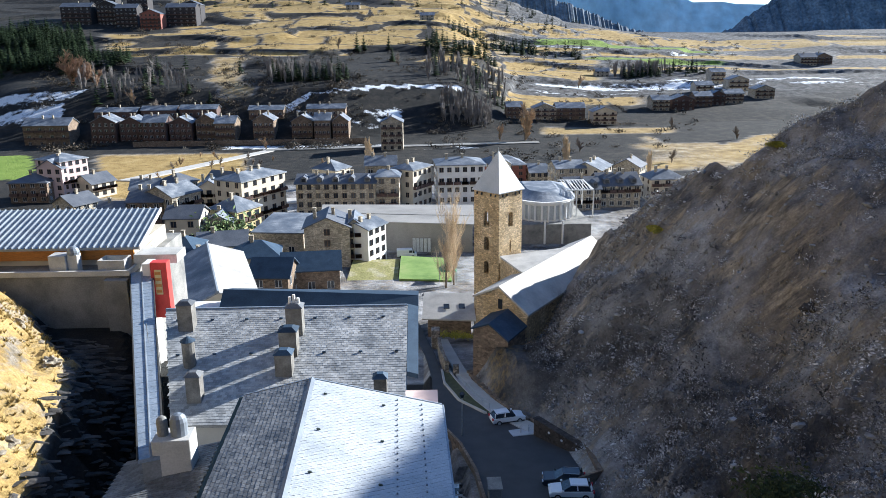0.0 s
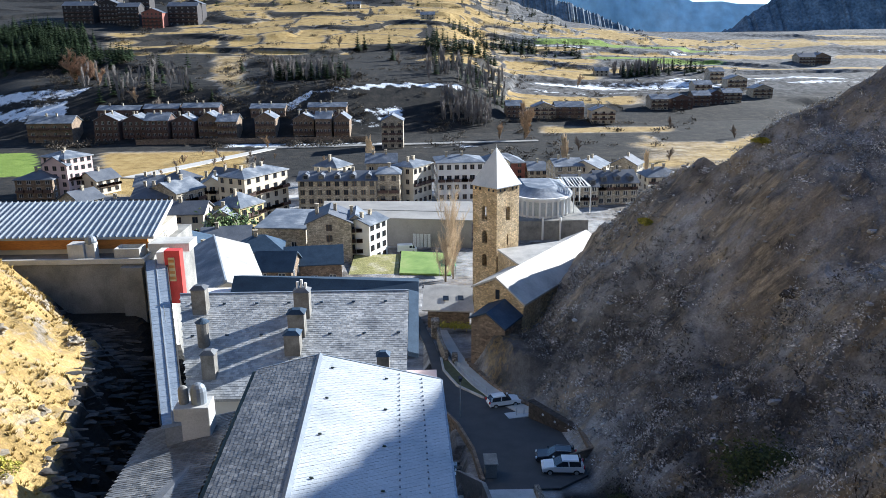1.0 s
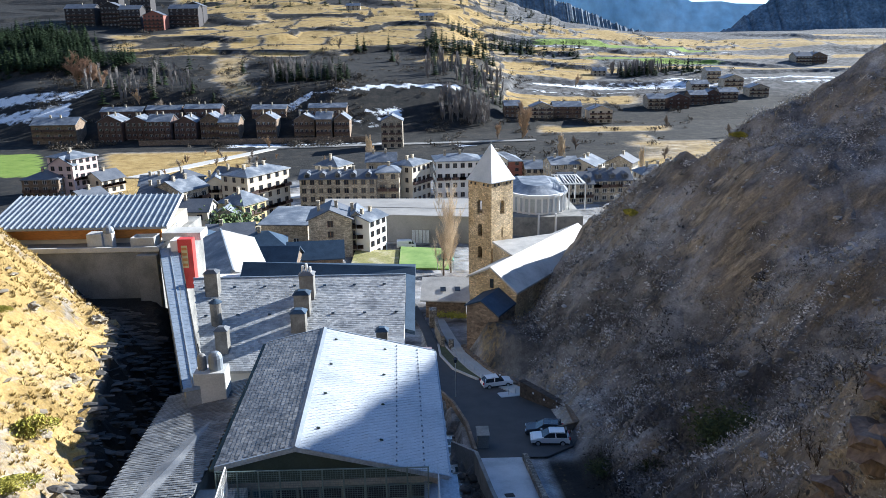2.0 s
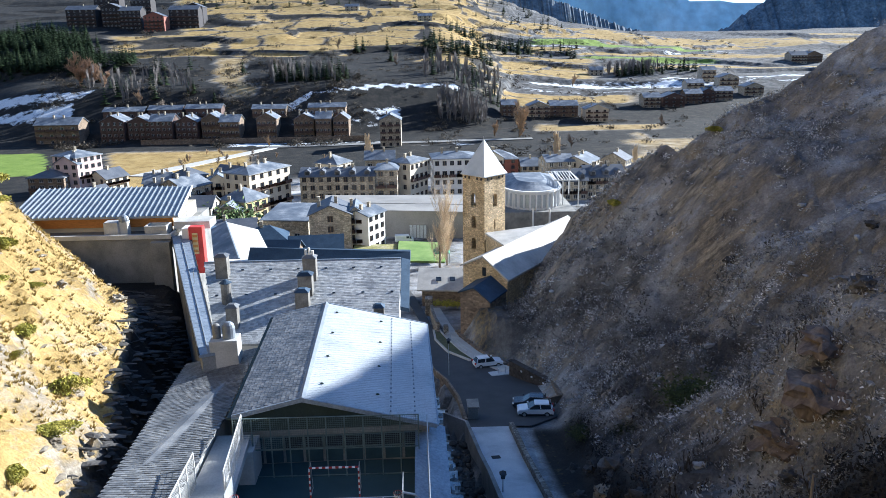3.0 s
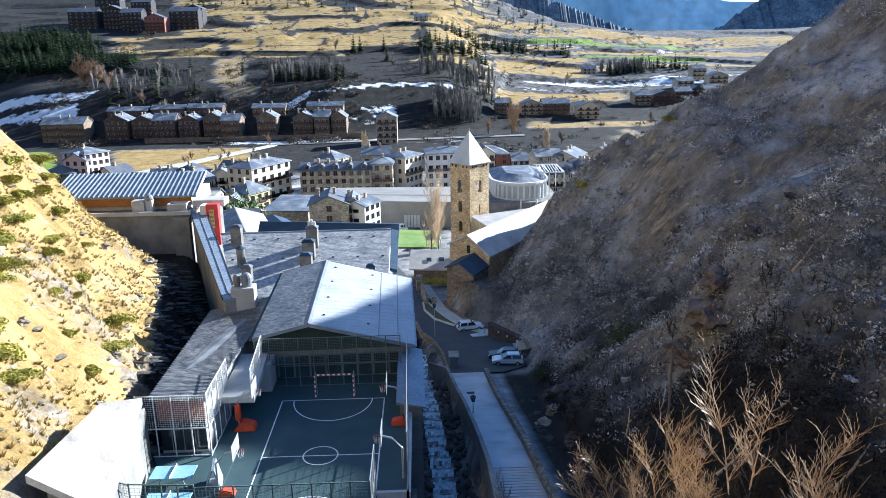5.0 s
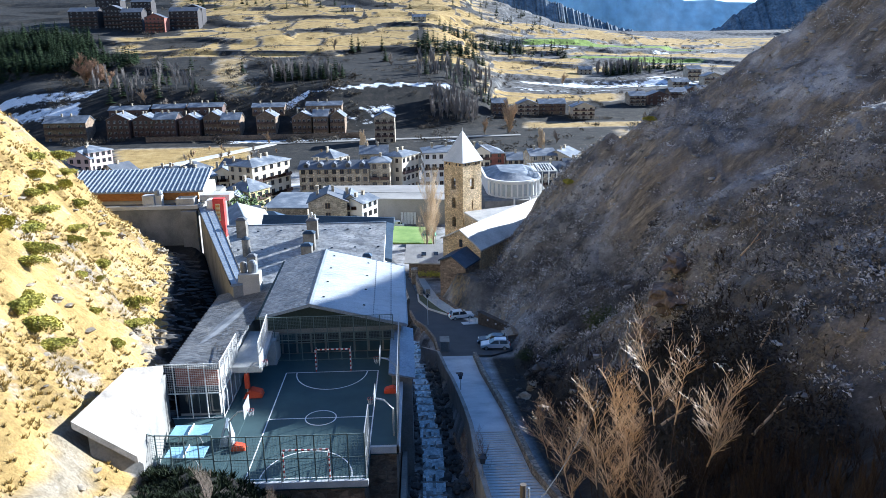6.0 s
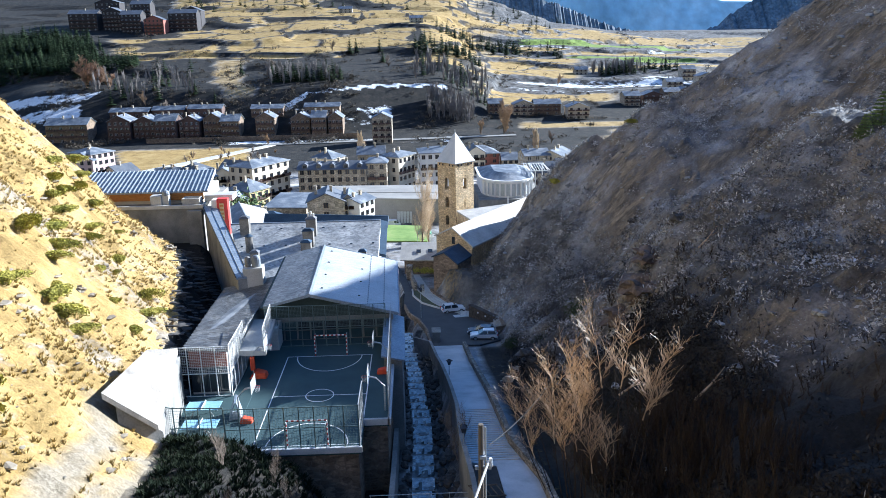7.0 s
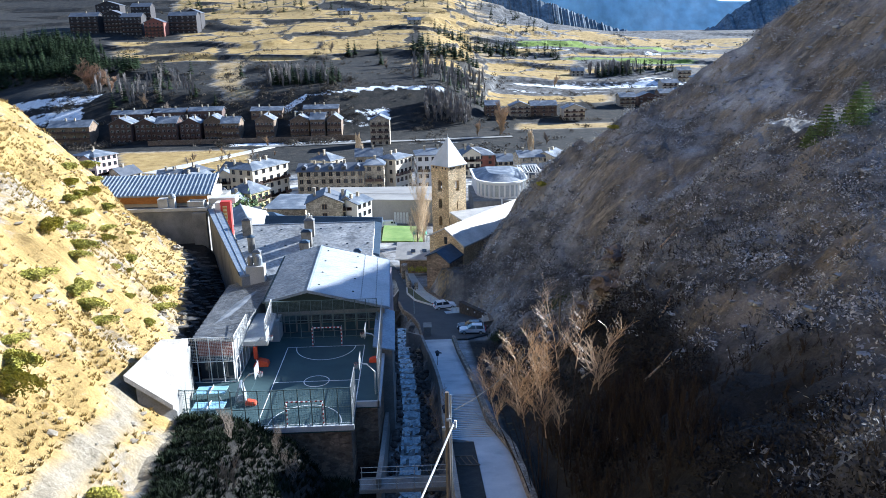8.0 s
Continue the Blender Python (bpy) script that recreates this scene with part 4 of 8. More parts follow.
# One slate roof: left slope coloured as shaded, right slope as sunlit.
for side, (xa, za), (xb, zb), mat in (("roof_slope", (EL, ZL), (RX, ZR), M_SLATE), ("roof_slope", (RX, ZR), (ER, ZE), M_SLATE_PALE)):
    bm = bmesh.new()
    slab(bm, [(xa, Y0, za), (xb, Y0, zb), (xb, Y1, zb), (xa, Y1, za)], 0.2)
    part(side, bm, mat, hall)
lw, rw = math.hypot(RX - EL, ZR - ZL), math.hypot(ER - RX, ZR - ZE)
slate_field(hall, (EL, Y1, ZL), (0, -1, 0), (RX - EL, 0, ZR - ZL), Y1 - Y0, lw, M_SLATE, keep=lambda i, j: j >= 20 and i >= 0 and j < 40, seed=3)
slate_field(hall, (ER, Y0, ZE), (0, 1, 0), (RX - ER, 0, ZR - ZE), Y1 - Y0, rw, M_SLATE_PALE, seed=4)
part("ridge_cap", hexa(bmesh.new(), [(RX - 0.22, Y0 - 0.03, ZR - 0.03), (RX + 0.22, Y0 - 0.03, ZR - 0.03), (RX, Y0 - 0.03, ZR + 0.1)], [(RX - 0.22, Y1 + 0.03, ZR - 0.03), (RX + 0.22, Y1 + 0.03, ZR - 0.03), (RX, Y1 + 0.03, ZR + 0.1)]), M_ZINC, hall)
for (xa, za), (xb, zb) in (((EL, ZL), (RX, ZR)), ((RX, ZR), (ER, ZE))):
    for yy in (Y0 - 0.04, Y1 - 0.06):
        part("verge_board", hexa(bmesh.new(), [(xa, yy, za - 0.26), (xa, yy + 0.1, za - 0.26), (xa, yy + 0.1, za + 0.05), (xa, yy, za + 0.05)], [(xb, yy, zb - 0.26), (xb, yy + 0.1, zb - 0.26), (xb, yy + 0.1, zb + 0.05), (xb, yy, zb + 0.05)]), M_FLASH, hall)
part("gutter", boxes((ER - 0.02, ER + 0.14, Y0, Y1, ZE - 0.16, ZE - 0.02), bevel=0.02), M_FLASH, hall)
part("gutter", boxes((EL - 0.32, EL, Y0, Y1, ZL - 0.3, ZL - 0.12), bevel=0.02), M_DARKGREEN, hall)
guard = mesh_of("snow_guard", boxes((-0.09, 0.09, -0.04, 0.04, 0, 0.1), (-0.13, 0.13, -0.025, 0.025, 0.02, 0.05)), M_DARKGREEN)
for k in range(4):
    for x in (-8.9, -5.2):
        share("snow_guard", guard, hall, pose(x, Y0 + 2.5 + 4.6 * k, ZR + (ZE - ZR) * (x - RX) / (ER - RX) + 0.05, 0, 12, 0))
stud = mesh_of("roof_stud", boxes((-0.05, 0.05, -0.05, 0.05, 0, 0.09)), M_FLASH)
for k in range(26):
    for x in (-4.3, -2.7):
        share("roof_stud", stud, hall, pose(x, Y0 + 0.5 + 0.68 * k, ZR + (ZE - ZR) * (x - RX) / (ER - RX) + 0.04))
# glazed end wall behind the goal
for k in range(9):
    x = -14.0 + 1.31 * k
    w = part("window", boxes((x + 0.08, x + 1.2, Y0 + 0.6, Y0 + 0.68, 1.15, 1.95)), M_GLASS if 2 <= k else M_GLASS_B, hall)
    part("frame", boxes((x + 0.02, x + 1.26, Y0 + 0.56, Y0 + 0.66, 1.95, 2.02), (x + 0.02, x + 1.26, Y0 + 0.56, Y0 + 0.66, 1.08, 1.15), (x + 0.02, x + 0.08, Y0 + 0.56, Y0 + 0.66, 1.15, 1.95), (x + 1.2, x + 1.26, Y0 + 0.56, Y0 + 0.66, 1.15, 1.95)), M_GREENFRAME, w)
    part("glazed_panel", boxes((x + 0.08, x + 1.2, Y0 + 0.6, Y0 + 0.69, 0.1, 1.0)), M_GLASS_B, hall)
# blue-grey lean-to roof on the stream side
lt = thing("lean_to", pose(0, 0, 0), "low lean-to with a blue-grey sheet roof against the hall", "building")
part("roof", slab(bmesh.new(), [(-2.75, 22.6, 1.2), (-0.55, 22.9, 0.6), (-0.75, 31.5, 1.6), (-2.75, 31.5, 2.2)], 0.16), M_FLASH, lt)
part("wall", hexa(bmesh.new(), [(-2.5, 23, -11), (-0.85, 23, -11), (-0.95, 31.2, -11), (-2.5, 31.2, -11)], [(-2.5, 23, 0.95), (-0.85, 23, 0.5), (-0.95, 31.2, 1.45), (-2.5, 31.2, 1.9)]), M_CONC_DARK, lt)

# ---- ball court on its raised platform ----
court = thing("ball_court", pose(0, 0, 0), "dark blue-green ball court on a raised concrete platform", "sports court", kind="structure")
bm = bmesh.new()
ring = [(-13.6, 8.6), (-3.7, 8.6), (-3.7, 12.7), (-1.75, 12.7), (-1.75, 30.2), (-15.2, 30.2), (-15.2, 12.0), (-13.6, 12.0)]
hexa(bm, [(x, y, -0.5) for x, y in ring], [(x, y, 0.0) for x, y in ring])
part("deck", bm, M_COURT, court)
ring2 = [(-13.3, 8.8), (-3.9, 8.8), (-3.9, 12.9), (-1.9, 12.9), (-1.9, 30.0), (-15.0, 30.0), (-15.0, 12.2), (-13.3, 12.2)]
part("platform_wall", hexa(bmesh.new(), [(x, y, -11) for x, y in ring2], [(x, y, -0.5) for x, y in ring2]), M_STONE_C, court)
part("edge_coping", boxes((-13.7, -3.6, 8.45, 8.7, -0.3, 0.16), (-3.8, -1.7, 12.5, 12.75, -0.3, 0.22), (-1.85, -1.6, 12.5, 30.0, -0.3, 0.22)), M_PAVE, court)


def flat_line(pts, w, z=0.006):
    bm = bmesh.new()
    L, R = [], []
    for i, p in enumerate(pts):
        a, b = Vector(pts[max(i - 1, 0)]), Vector(pts[min(i + 1, len(pts) - 1)])
        d = (b - a).normalized()
        nrm = Vector((-d.y, d.x)) * w / 2
        L.append(bm.verts.new((p[0] + nrm.x, p[1] + nrm.y, z)))
        R.append(bm.verts.new((p[0] - nrm.x, p[1] - nrm.y, z)))
    for i in range(len(pts) - 1):
        bm.faces.new((R[i], R[i + 1], L[i + 1], L[i]))
    return bm


CX, CY0, CY1 = -7.78, 9.2, 25.85
for p in ([(-11.76, CY0), (-11.76, CY1)], [(-3.8, CY0), (-3.8, CY1)], [(-11.8, CY1), (-3.76, CY1)], [(-11.8, CY0 + 0.02), (-3.76, CY0 + 0.02)], [(-11.76, 17.5), (-3.8, 17.5)]):
    part("line", flat_line(p, 0.09), M_LINE, court)
part("line", flat_line([(CX + 1.17 * math.cos(a * math.pi / 24), 17.5 + 1.17 * math.sin(a * math.pi / 24)) for a in range(49)], 0.09, 0.01), M_LINE, court)
for yy, s in ((CY1, -1), (CY0, 1)):
    part("line", flat_line([(CX + 3.05 * math.cos(a * math.pi / 32), yy + s * 3.45 * math.sin(a * math.pi / 32)) for a in range(33)], 0.09, 0.01), M_LINE, court)


def goal(y, face):
    g = thing("goal", pose(CX + 0.1, y, 0, 0, 0, 0 if face < 0 else 180), "red and white striped handball goal", "goal", "court goals")
    for x in (-1.5, 1.5):
        for k in range(10):
            part("post_band", boxes((x - 0.045, x + 0.045, -0.045, 0.045, 0.2 * k, 0.2 * k + 0.2)), M_LINE if k % 2 else M_REDPAINT, g)
    for k in range(15):
        part("crossbar_band", boxes((-1.5 + 0.2 * k, -1.3 + 0.2 * k, -0.045, 0.045, 2.0, 2.09)), M_LINE if k % 2 else M_REDPAINT, g)
    for x in (-1.5, 1.5):
        part("stay", tube(bmesh.new(), [(x, 0.03, 2.03), (x, 0.7, 2.0), (x, 1.0, 0.03), (x, 0.03, 0.03)], 0.025, 5), M_STEEL, g)
    return g


goal(26.0, -1)
goal(9.25, 1)


def hoop(x, y, rz, padded=1.0):
    h = thing("basketball_hoop", pose(x, y, 0, 0, 0, rz), "basketball stand with white backboard and orange base padding" if padded else "basketball stand with a white backboard", "basketball hoop", "court hoops")
    if padded:
        bm = hexa(bmesh.new(), [(-0.5 * padded, -0.9 * padded, 0), (0.5 * padded, -0.9 * padded, 0), (0.5 * padded, 0.7 * padded, 0), (-0.5 * padded, 0.7 * padded, 0)], [(-0.45 * padded, -0.3, 0.7 * padded), (0.45 * padded, -0.3, 0.7 * padded), (0.45 * padded, 0.6 * padded, 0.45 * padded), (-0.45 * padded, 0.6 * padded, 0.45 * padded)])
        bmesh.ops.bevel(bm, geom=bm.edges[:], offset=0.06, segments=2, affect="EDGES")
        part("base_padding", bm, M_ORANGEPAD, h)
        if padded > 0.9:
            part("post_padding", boxes((-0.17, 0.17, -0.75, -0.35, 0.7, 2.0), bevel=0.05), M_ORANGEPAD, h)
    part("post", tube(bmesh.new(), [(0, -0.55, 0), (0, -0.55, 2.2), (0, 0.1, 2.9), (0, 0.75, 3.05)], 0.07, 6), M_STEEL, h)
    part("backboard", boxes((-0.9, 0.9, 0.72, 0.75, 2.75, 3.8)), M_STEEL, h)
    ringp = [(0.23 * math.cos(a * math.pi / 8), 1.03 + 0.23 * math.sin(a * math.pi / 8), 3.05) for a in range(17)]
    part("rim", tube(bmesh.new(), ringp, 0.015, 4), M_REDPAINT, h)
    bm = bmesh.new()
    for a in range(10):
        c, s = math.cos(a * math.pi / 5), math.sin(a * math.pi / 5)
        tube(bm, [(0.22 * c, 1.03 + 0.22 * s, 3.03), (0.13 * c, 1.03 + 0.13 * s, 2.6)], 0.008, 3)
    part("net", bm, M_LINE, h)
    return h


hoop(-13.6, 21.6, -90)
hoop(-2.6, 21.6, 90, 0.75)
hoop(-13.0, 13.2, -90, 0.7)
hoop(-2.65, 14.4, 90, 0)


def fence(name, a, b, height, bays, net_from, net_to, label, cell=0.14, mat=M_GREENFRAME, z=0.0, rails=None):
    """Posts, rails and a wire net between a and b."""
    a, b = Vector((*a, 0)), Vector((*b, 0))
    L = (b - a).length
    rz = math.degrees(math.atan2(b.y - a.y, b.x - a.x))
    f = thing(name, pose(a.x, a.y, z, 0, 0, rz), label, "fence")
    post = mesh_of("post", boxes((-0.035, 0.035, -0.035, 0.035, 0, height)), mat)
    for k in range(bays + 1):
        share("post", post, f, pose(L * k / bays, 0, 0))
    for zz in (rails or (0.08, height * 0.5, height)):
        part("rail", boxes((0, L, -0.025, 0.025, zz - 0.03, zz + 0.03)), mat, f)
    for k in range(bays):
        x0, x1 = L * k / bays + 0.04, L * (k + 1) / bays - 0.04
        bm = bmesh.new()
        n = max(2, int((x1 - x0) / cell))
        t = 0.0065
        for i in range(n + 1):
            x = x0 + (x1 - x0) * i / n
            box(bm, x - t, x + t, -t, t, net_from, net_to)
        m = max(2, int((net_to - net_from) / cell))
        for i in range(m + 1):
            q = net_from + (net_to - net_from) * i / m
            box(bm, x0, x1, -t + 0.014, t + 0.014, q - t, q + t)
        part("wire_net", bm, mat, f)
    return f


fence("court_fence", (-14.2, 28.35), (-2.5, 28.35), 4.25, 10, 2.05, 4.2, "tall grey-green court fence with wire net behind the goal", 0.13, M_GREENFRAME, rails=(0.1, 2.0, 4.22))
fence("court_fence", (-13.5, 8.65), (-3.75, 8.65), 3.5, 9, 0.1, 3.45, "tall steel court fence with fine wire net", 0.2, M_GREENFRAME, rails=(0.12, 1.8, 3.45))
fence("court_fence", (-1.75, 12.8), (-1.95, 28.3), 4.2, 10, 0.3, 4.1, "tall steel court fence along the stream side", 0.22, M_STEEL, rails=(0.3, 2.1, 4.15))
fence("court_fence", (-3.75, 8.7), (-3.75, 12.6), 3.5, 3, 0.1, 3.45, "short return of the steel court fence", 0.22, M_STEEL)
fence("yard_fence", (-17.3, 9.2), (-13.6, 8.9), 3.5, 4, 0.1, 3.4, "tall steel fence round the small play yard", 0.22, M_GREENFRAME, rails=(0.1, 1.8, 3.45))
fence("yard_fence", (-19.6, 10.3), (-17.3, 9.2), 3.4, 2, 0.1, 3.3, "slanting end panels of the play yard fence", 0.16, M_GREENFRAME)

# play yard with tables
yard = thing("play_yard", pose(0, 0, 0), "small paved play yard beside the court", "yard", kind="structure")
part("paving", slab(bmesh.new(), [(-19.4, 10.4, 0.05), (-17.2, 9.1, 0.05), (-13.55, 8.8, 0.05), (-13.55, 18.4, 0.05), (-19.6, 18.4, 0.05)], 0.4), M_COURT, yard)
part("yard_wall", hexa(bmesh.new(), [(-19.3, 10.6, -9), (-17.1, 9.4, -9), (-13.7, 9.1, -9), (-13.7, 18.2, -9), (-19.4, 18.2, -9)], [(-19.3, 10.6, -0.35), (-17.1, 9.4, -0.35), (-13.7, 9.1, -0.35), (-13.7, 18.2, -0.35), (-19.4, 18.2, -0.35)]), M_CONC_DARK, yard)


def table(x, y):
    t = thing("table_tennis_table", pose(x, y, 0.05), "outdoor table tennis table with a pale blue top", "table", "yard tables")
    for s in (-1, 1):
        part("tabletop", boxes((s * 0.69 - 0.66, s * 0.69 + 0.66, -0.76, 0.76, 0.72, 0.77), bevel=0.01), M_BLUETOP, t)
        for q in (-0.55, 0.55):
            part("leg", tube(bmesh.new(), [(s * 0.9, q, 0), (s * 0.6, q, 0.72)], 0.035, 5), M_STEEL, t)
    part("net", boxes((-0.01, 0.01, -0.8, 0.8, 0.77, 0.92)), M_LINE, t)


table(-16.75, 14.7)
table(-16.2, 11.6)

# ---- slate-roofed wing beside the court ----
wing = thing("school_wing", pose(0, 0, 0), "long low wing with a worn slate roof and red-brown end wall", "building")
WA, WB, WC, WD = (-19.0, 18.1, 4.45), (-15.3, 18.1, 4.2), (-16.0, 44.3, 2.4), (-22.0, 44.3, 1.1)
WB2 = (-15.2, 31.0, 3.35)
bm = bmesh.new()
slab(bm, [WA, WB, WB2, WC, WD], 0.22)
part("roof_slope", bm, M_SLATE, wing)
part("wall", hexa(bmesh.new(), [(-18.7, 18.6, -9), (-15.6, 18.6, -9), (-15.5, 31, -9), (-16.3, 44, -9), (-21.7, 44, -9)], [(-18.7, 18.6, 4.2), (-15.6, 18.6, 3.95), (-15.5, 31, 3.1), (-16.3, 44, 2.1), (-21.7, 44, 0.9)]), M_CONC, wing)
u = (Vector(WB) - Vector(WA))
v = (Vector(WD) - Vector(WA))
rws = int(v.length / SL_L)
SV, SF = slate_shape(SL_W, SL_L)
verts, faces = [], []
r = random.Random(9)
for i in range(rws):
    t = (i * SL_L) / v.length
    a = Vector(WA).lerp(Vector(WD), t)
    b = Vector(WB).lerp(Vector(WB2), t * 26.2 / 12.9) if t < 12.9 / 26.2 else Vector(WB2).lerp(Vector(WC), (t - 12.9 / 26.2) / (1 - 12.9 / 26.2))
    n_s = int((b - a).length / SL_W)
    uu = (b - a).normalized()
    vv = -(v - uu * v.dot(uu)).normalized()
    nn = uu.cross(-vv)
    basis = Matrix((-uu, vv, nn)).transposed().to_4x4()
    for j in range(n_s + 1):
        d = (j + 0.25 + 0.5 * (i % 2)) * SL_W
        if d > (b - a).length:
            continue
        m = Matrix.Translation(a + uu * d + nn * (0.01 + r.uniform(0, 0.015))) @ Matrix((uu, -vv, nn)).transposed().to_4x4() @ Matrix.Rotation(r.uniform(-0.03, 0.03), 4, "Z")
        k = len(verts)
        verts += [tuple(m @ Vector(q)) for q in SV]
        faces += [tuple(k + q for q in f) for f in SF]
me = bpy.data.meshes.new("slate_covering")
me.from_pydata(verts, [], faces)
me.materials.append(M_SLATE)
sl = new("slate_covering", me)
sl.parent = wing
sl["kind"] = "stuff"
part("end_cladding", boxes((-18.75, -15.55, 18.48, 18.6, 2.5, 4.05)), M_BRICKRED, wing, "red-brown cladding on the end wall")
for k in range(4):
    part("glazed_panel", boxes((-18.7 + 0.79 * k, -18.0 + 0.79 * k, 18.5, 18.6, 0.2, 2.4)), M_GLASS, wing)
fence("wing_fence", (-19.9, 17.9), (-15.2, 17.9), 4.6, 4, 2.2, 4.5, "tall wire net screen in front of the wing", 0.14, M_FRAME_W, rails=(0.1, 2.15, 4.55))
fence("wing_fence", (-15.2, 17.95), (-15.25, 23.6), 4.7, 4, 2.2, 4.6, "pale wire net screen along the side of the wing", 0.14, M_FRAME_W, rails=(0.1, 2.15, 4.65))
bal = thing("terrace_balcony", pose(0, 0, 0), "pale concrete balcony projecting over the court edge", "balcony")
part("slab", slab(bmesh.new(), [(-15.4, 21.6, 2.55), (-12.9, 21.6, 2.55), (-13.3, 29.0, 2.75), (-15.4, 29.0, 2.75)], 0.48), M_CONC, bal)
part("support_wall", boxes((-13.9, -12.9, 27.6, 29.8, 0, 2.3)), M_CONC, bal)
fence("balcony_fence", (-13.1, 21.8), (-13.6, 28.3), 2.0, 4, 0.1, 1.9, "light steel mesh rail along the balcony", 0.16, M_FRAME_W, z=2.55)

# concrete ramp slab in the sun at the foot of the rock slope
M_RAMP = material("weathered_ramp_concrete", ((0.2, 0.18, 0.155), (0.29, 0.265, 0.23), (0.36, 0.33, 0.29)), 0.5, 0.9, bump=0.4, bump_scale=7, fine=0.2)
rs = thing("concrete_ramp", pose(0, 0, 0), "sunlit concrete ramp slab at the foot of the rocks", "ramp", kind="structure")
part("slab", slab(bmesh.new(), [(-20.0, 4.3, 7.2), (-17.4, 6.4, 3.6), (-19.2, 17.4, 4.75), (-20.6, 14.5, 5.9)], 0.45), M_RAMP, rs)
part("footing", hexa(bmesh.new(), [(-19.5, 5, -2), (-17.3, 6.9, -4), (-19.0, 17.2, -4), (-20.2, 14.4, -1)], [(-19.5, 5, 6.2), (-17.3, 6.9, 2.8), (-19.0, 17.2, 4.1), (-20.2, 14.4, 5.2)]), M_CONC_DARK, rs)

# flue stack at the far end of the wing
fl = thing("flue_stack", pose(-17.9, 41.6, 2.1, 0, 0, 3), "white rendered flue stack with two metal cowls", "chimney")
part("shaft", boxes((-1.05, 1.15, -0.85, 0.85, -1.8, 2.35), bevel=0.04), M_CONC, fl)
part("base_slab", boxes((-2.7, -1.12, -1.2, 0.6, -1.5, -0.75), bevel=0.03), M_CONC, fl)
for x, rr, hh in ((-0.55, 0.32, 0.9), (0.4, 0.5, 0.85)):
    bm = bmesh.new()
    bmesh.ops.create_cone(bm, cap_ends=True, segments=14, radius1=rr, radius2=rr, depth=hh, matrix=Matrix.Translation((x, 0, 2.35 + hh / 2)))
    bmesh.ops.create_uvsphere(bm, u_segments=14, v_segments=6, radius=rr, matrix=Matrix.Translation((x, 0, 2.35 + hh)))
    part("cowl", bm, M_ZINC if x > 0 else M_CONC_DARK, fl, "shiny metal flue cowl")

# long covered stair roof
cw = thing("covered_stair", pose(0, 0, 0), "long narrow covered stair with a blue-grey sheet roof", "covered walkway")
PA, PB = Vector((-19.6, 40.3, 3.55)), Vector((-31.9, 73.4, 4.75))
dv = (PB - PA)
sv = Vector((-dv.y, dv.x, 0)).normalized() * -1.9
bm = bmesh.new()
slab(bm, [PA, PA + sv * 0.75, PB + sv * 1.1, PB], 0.25)
part("roof", bm, M_FLASH, cw)
for k in range(40):
    p = PA.lerp(PB, (k + 0.5) / 40)
    d = dv.normalized() * 0.02
    wv = sv * (0.75 + 0.35 * k / 40)
    part("roof_seam", hexa(bmesh.new(), [p - d, p + wv - d, p + wv + d, p + d], [q + Vector((0, 0, 0.015)) for q in (p - d, p + wv - d, p + wv + d, p + d)]), M_FLASH, cw)
part("ridge_seam", tube(bmesh.new(), [PA + sv * 0.38 + Vector((0, 0, 0.03)), PB + sv * 0.55 + Vector((0, 0, 0.03))], 0.06, 5), M_ZINC, cw)
for e in (0.0, 1.0):
    part("edge_trim", tube(bmesh.new(), [PA + sv * 0.75 * e, PB + sv * 1.1 * e], 0.07, 5), M_RUBBER, cw)
part("side_wall", hexa(bmesh.new(), [(*(PA + sv * 0.1).xy, -8), (*(PA + sv * 0.65).xy, -8), (*(PB + sv * 0.95).xy, -8), (*(PB + sv * 0.1).xy, -8)], [(*(PA + sv * 0.1).xy, 3.3), (*(PA + sv * 0.65).xy, 3.3), (*(PB + sv * 0.95).xy, 4.5), (*(PB + sv * 0.1).xy, 4.5)]), M_CONC_DARK, cw)

# ---- slate-roofed school building with chimneys ----
sb = thing("school_building", pose(0, 0, 0), "large building with a grey slate roof and stone chimneys", "building")
BX0, BX1, BYR, BYE = -25.9, -4.5, 65.2, 50.6
BZR = 3.8
BZE = BZR - 0.25 * (BYR - BYE)
BTAPER = 4.6
part("wall", hexa(bmesh.new(), [(BX0 + BTAPER + 0.4, BYE + 0.5, -18), (BX1 - 0.45, BYE + 0.5, -18), (BX1 - 0.45, 71.5, -18), (BX0 + 0.5, 71.5, -18)], [(BX0 + BTAPER + 0.4, BYE + 0.5, BZE - 0.25), (BX1 - 0.45, BYE + 0.5, BZE - 0.25), (BX1 - 0.45, 71.5, BZE - 0.25), (BX0 + 0.5, 71.5, BZE - 0.25)]), M_WHITE, sb)
part("gable_wall", hexa(bmesh.new(), [(BX0 + BTAPER + 0.4, BYE + 0.5, BZE - 0.25), (BX0 + 0.5, 71.5, BZE - 0.25), (BX0 + 0.5, 71.5, BZR - 1.5), (BX0 + 0.5, BYR, BZR - 0.25)], [(BX1 - 0.45, BYE + 0.5, BZE - 0.25), (BX1 - 0.45, 71.5, BZE - 0.25), (BX1 - 0.45, 71.5, BZR - 1.5), (BX1 - 0.45, BYR, BZR - 0.25)]), M_WHITE, sb)
part("roof_slope", slab(bmesh.new(), [(BX0 + BTAPER, BYE, BZE), (BX1, BYE, BZE), (BX1, BYR, BZR), (BX0, BYR, BZR)], 0.2), M_SLATE_MID, sb)
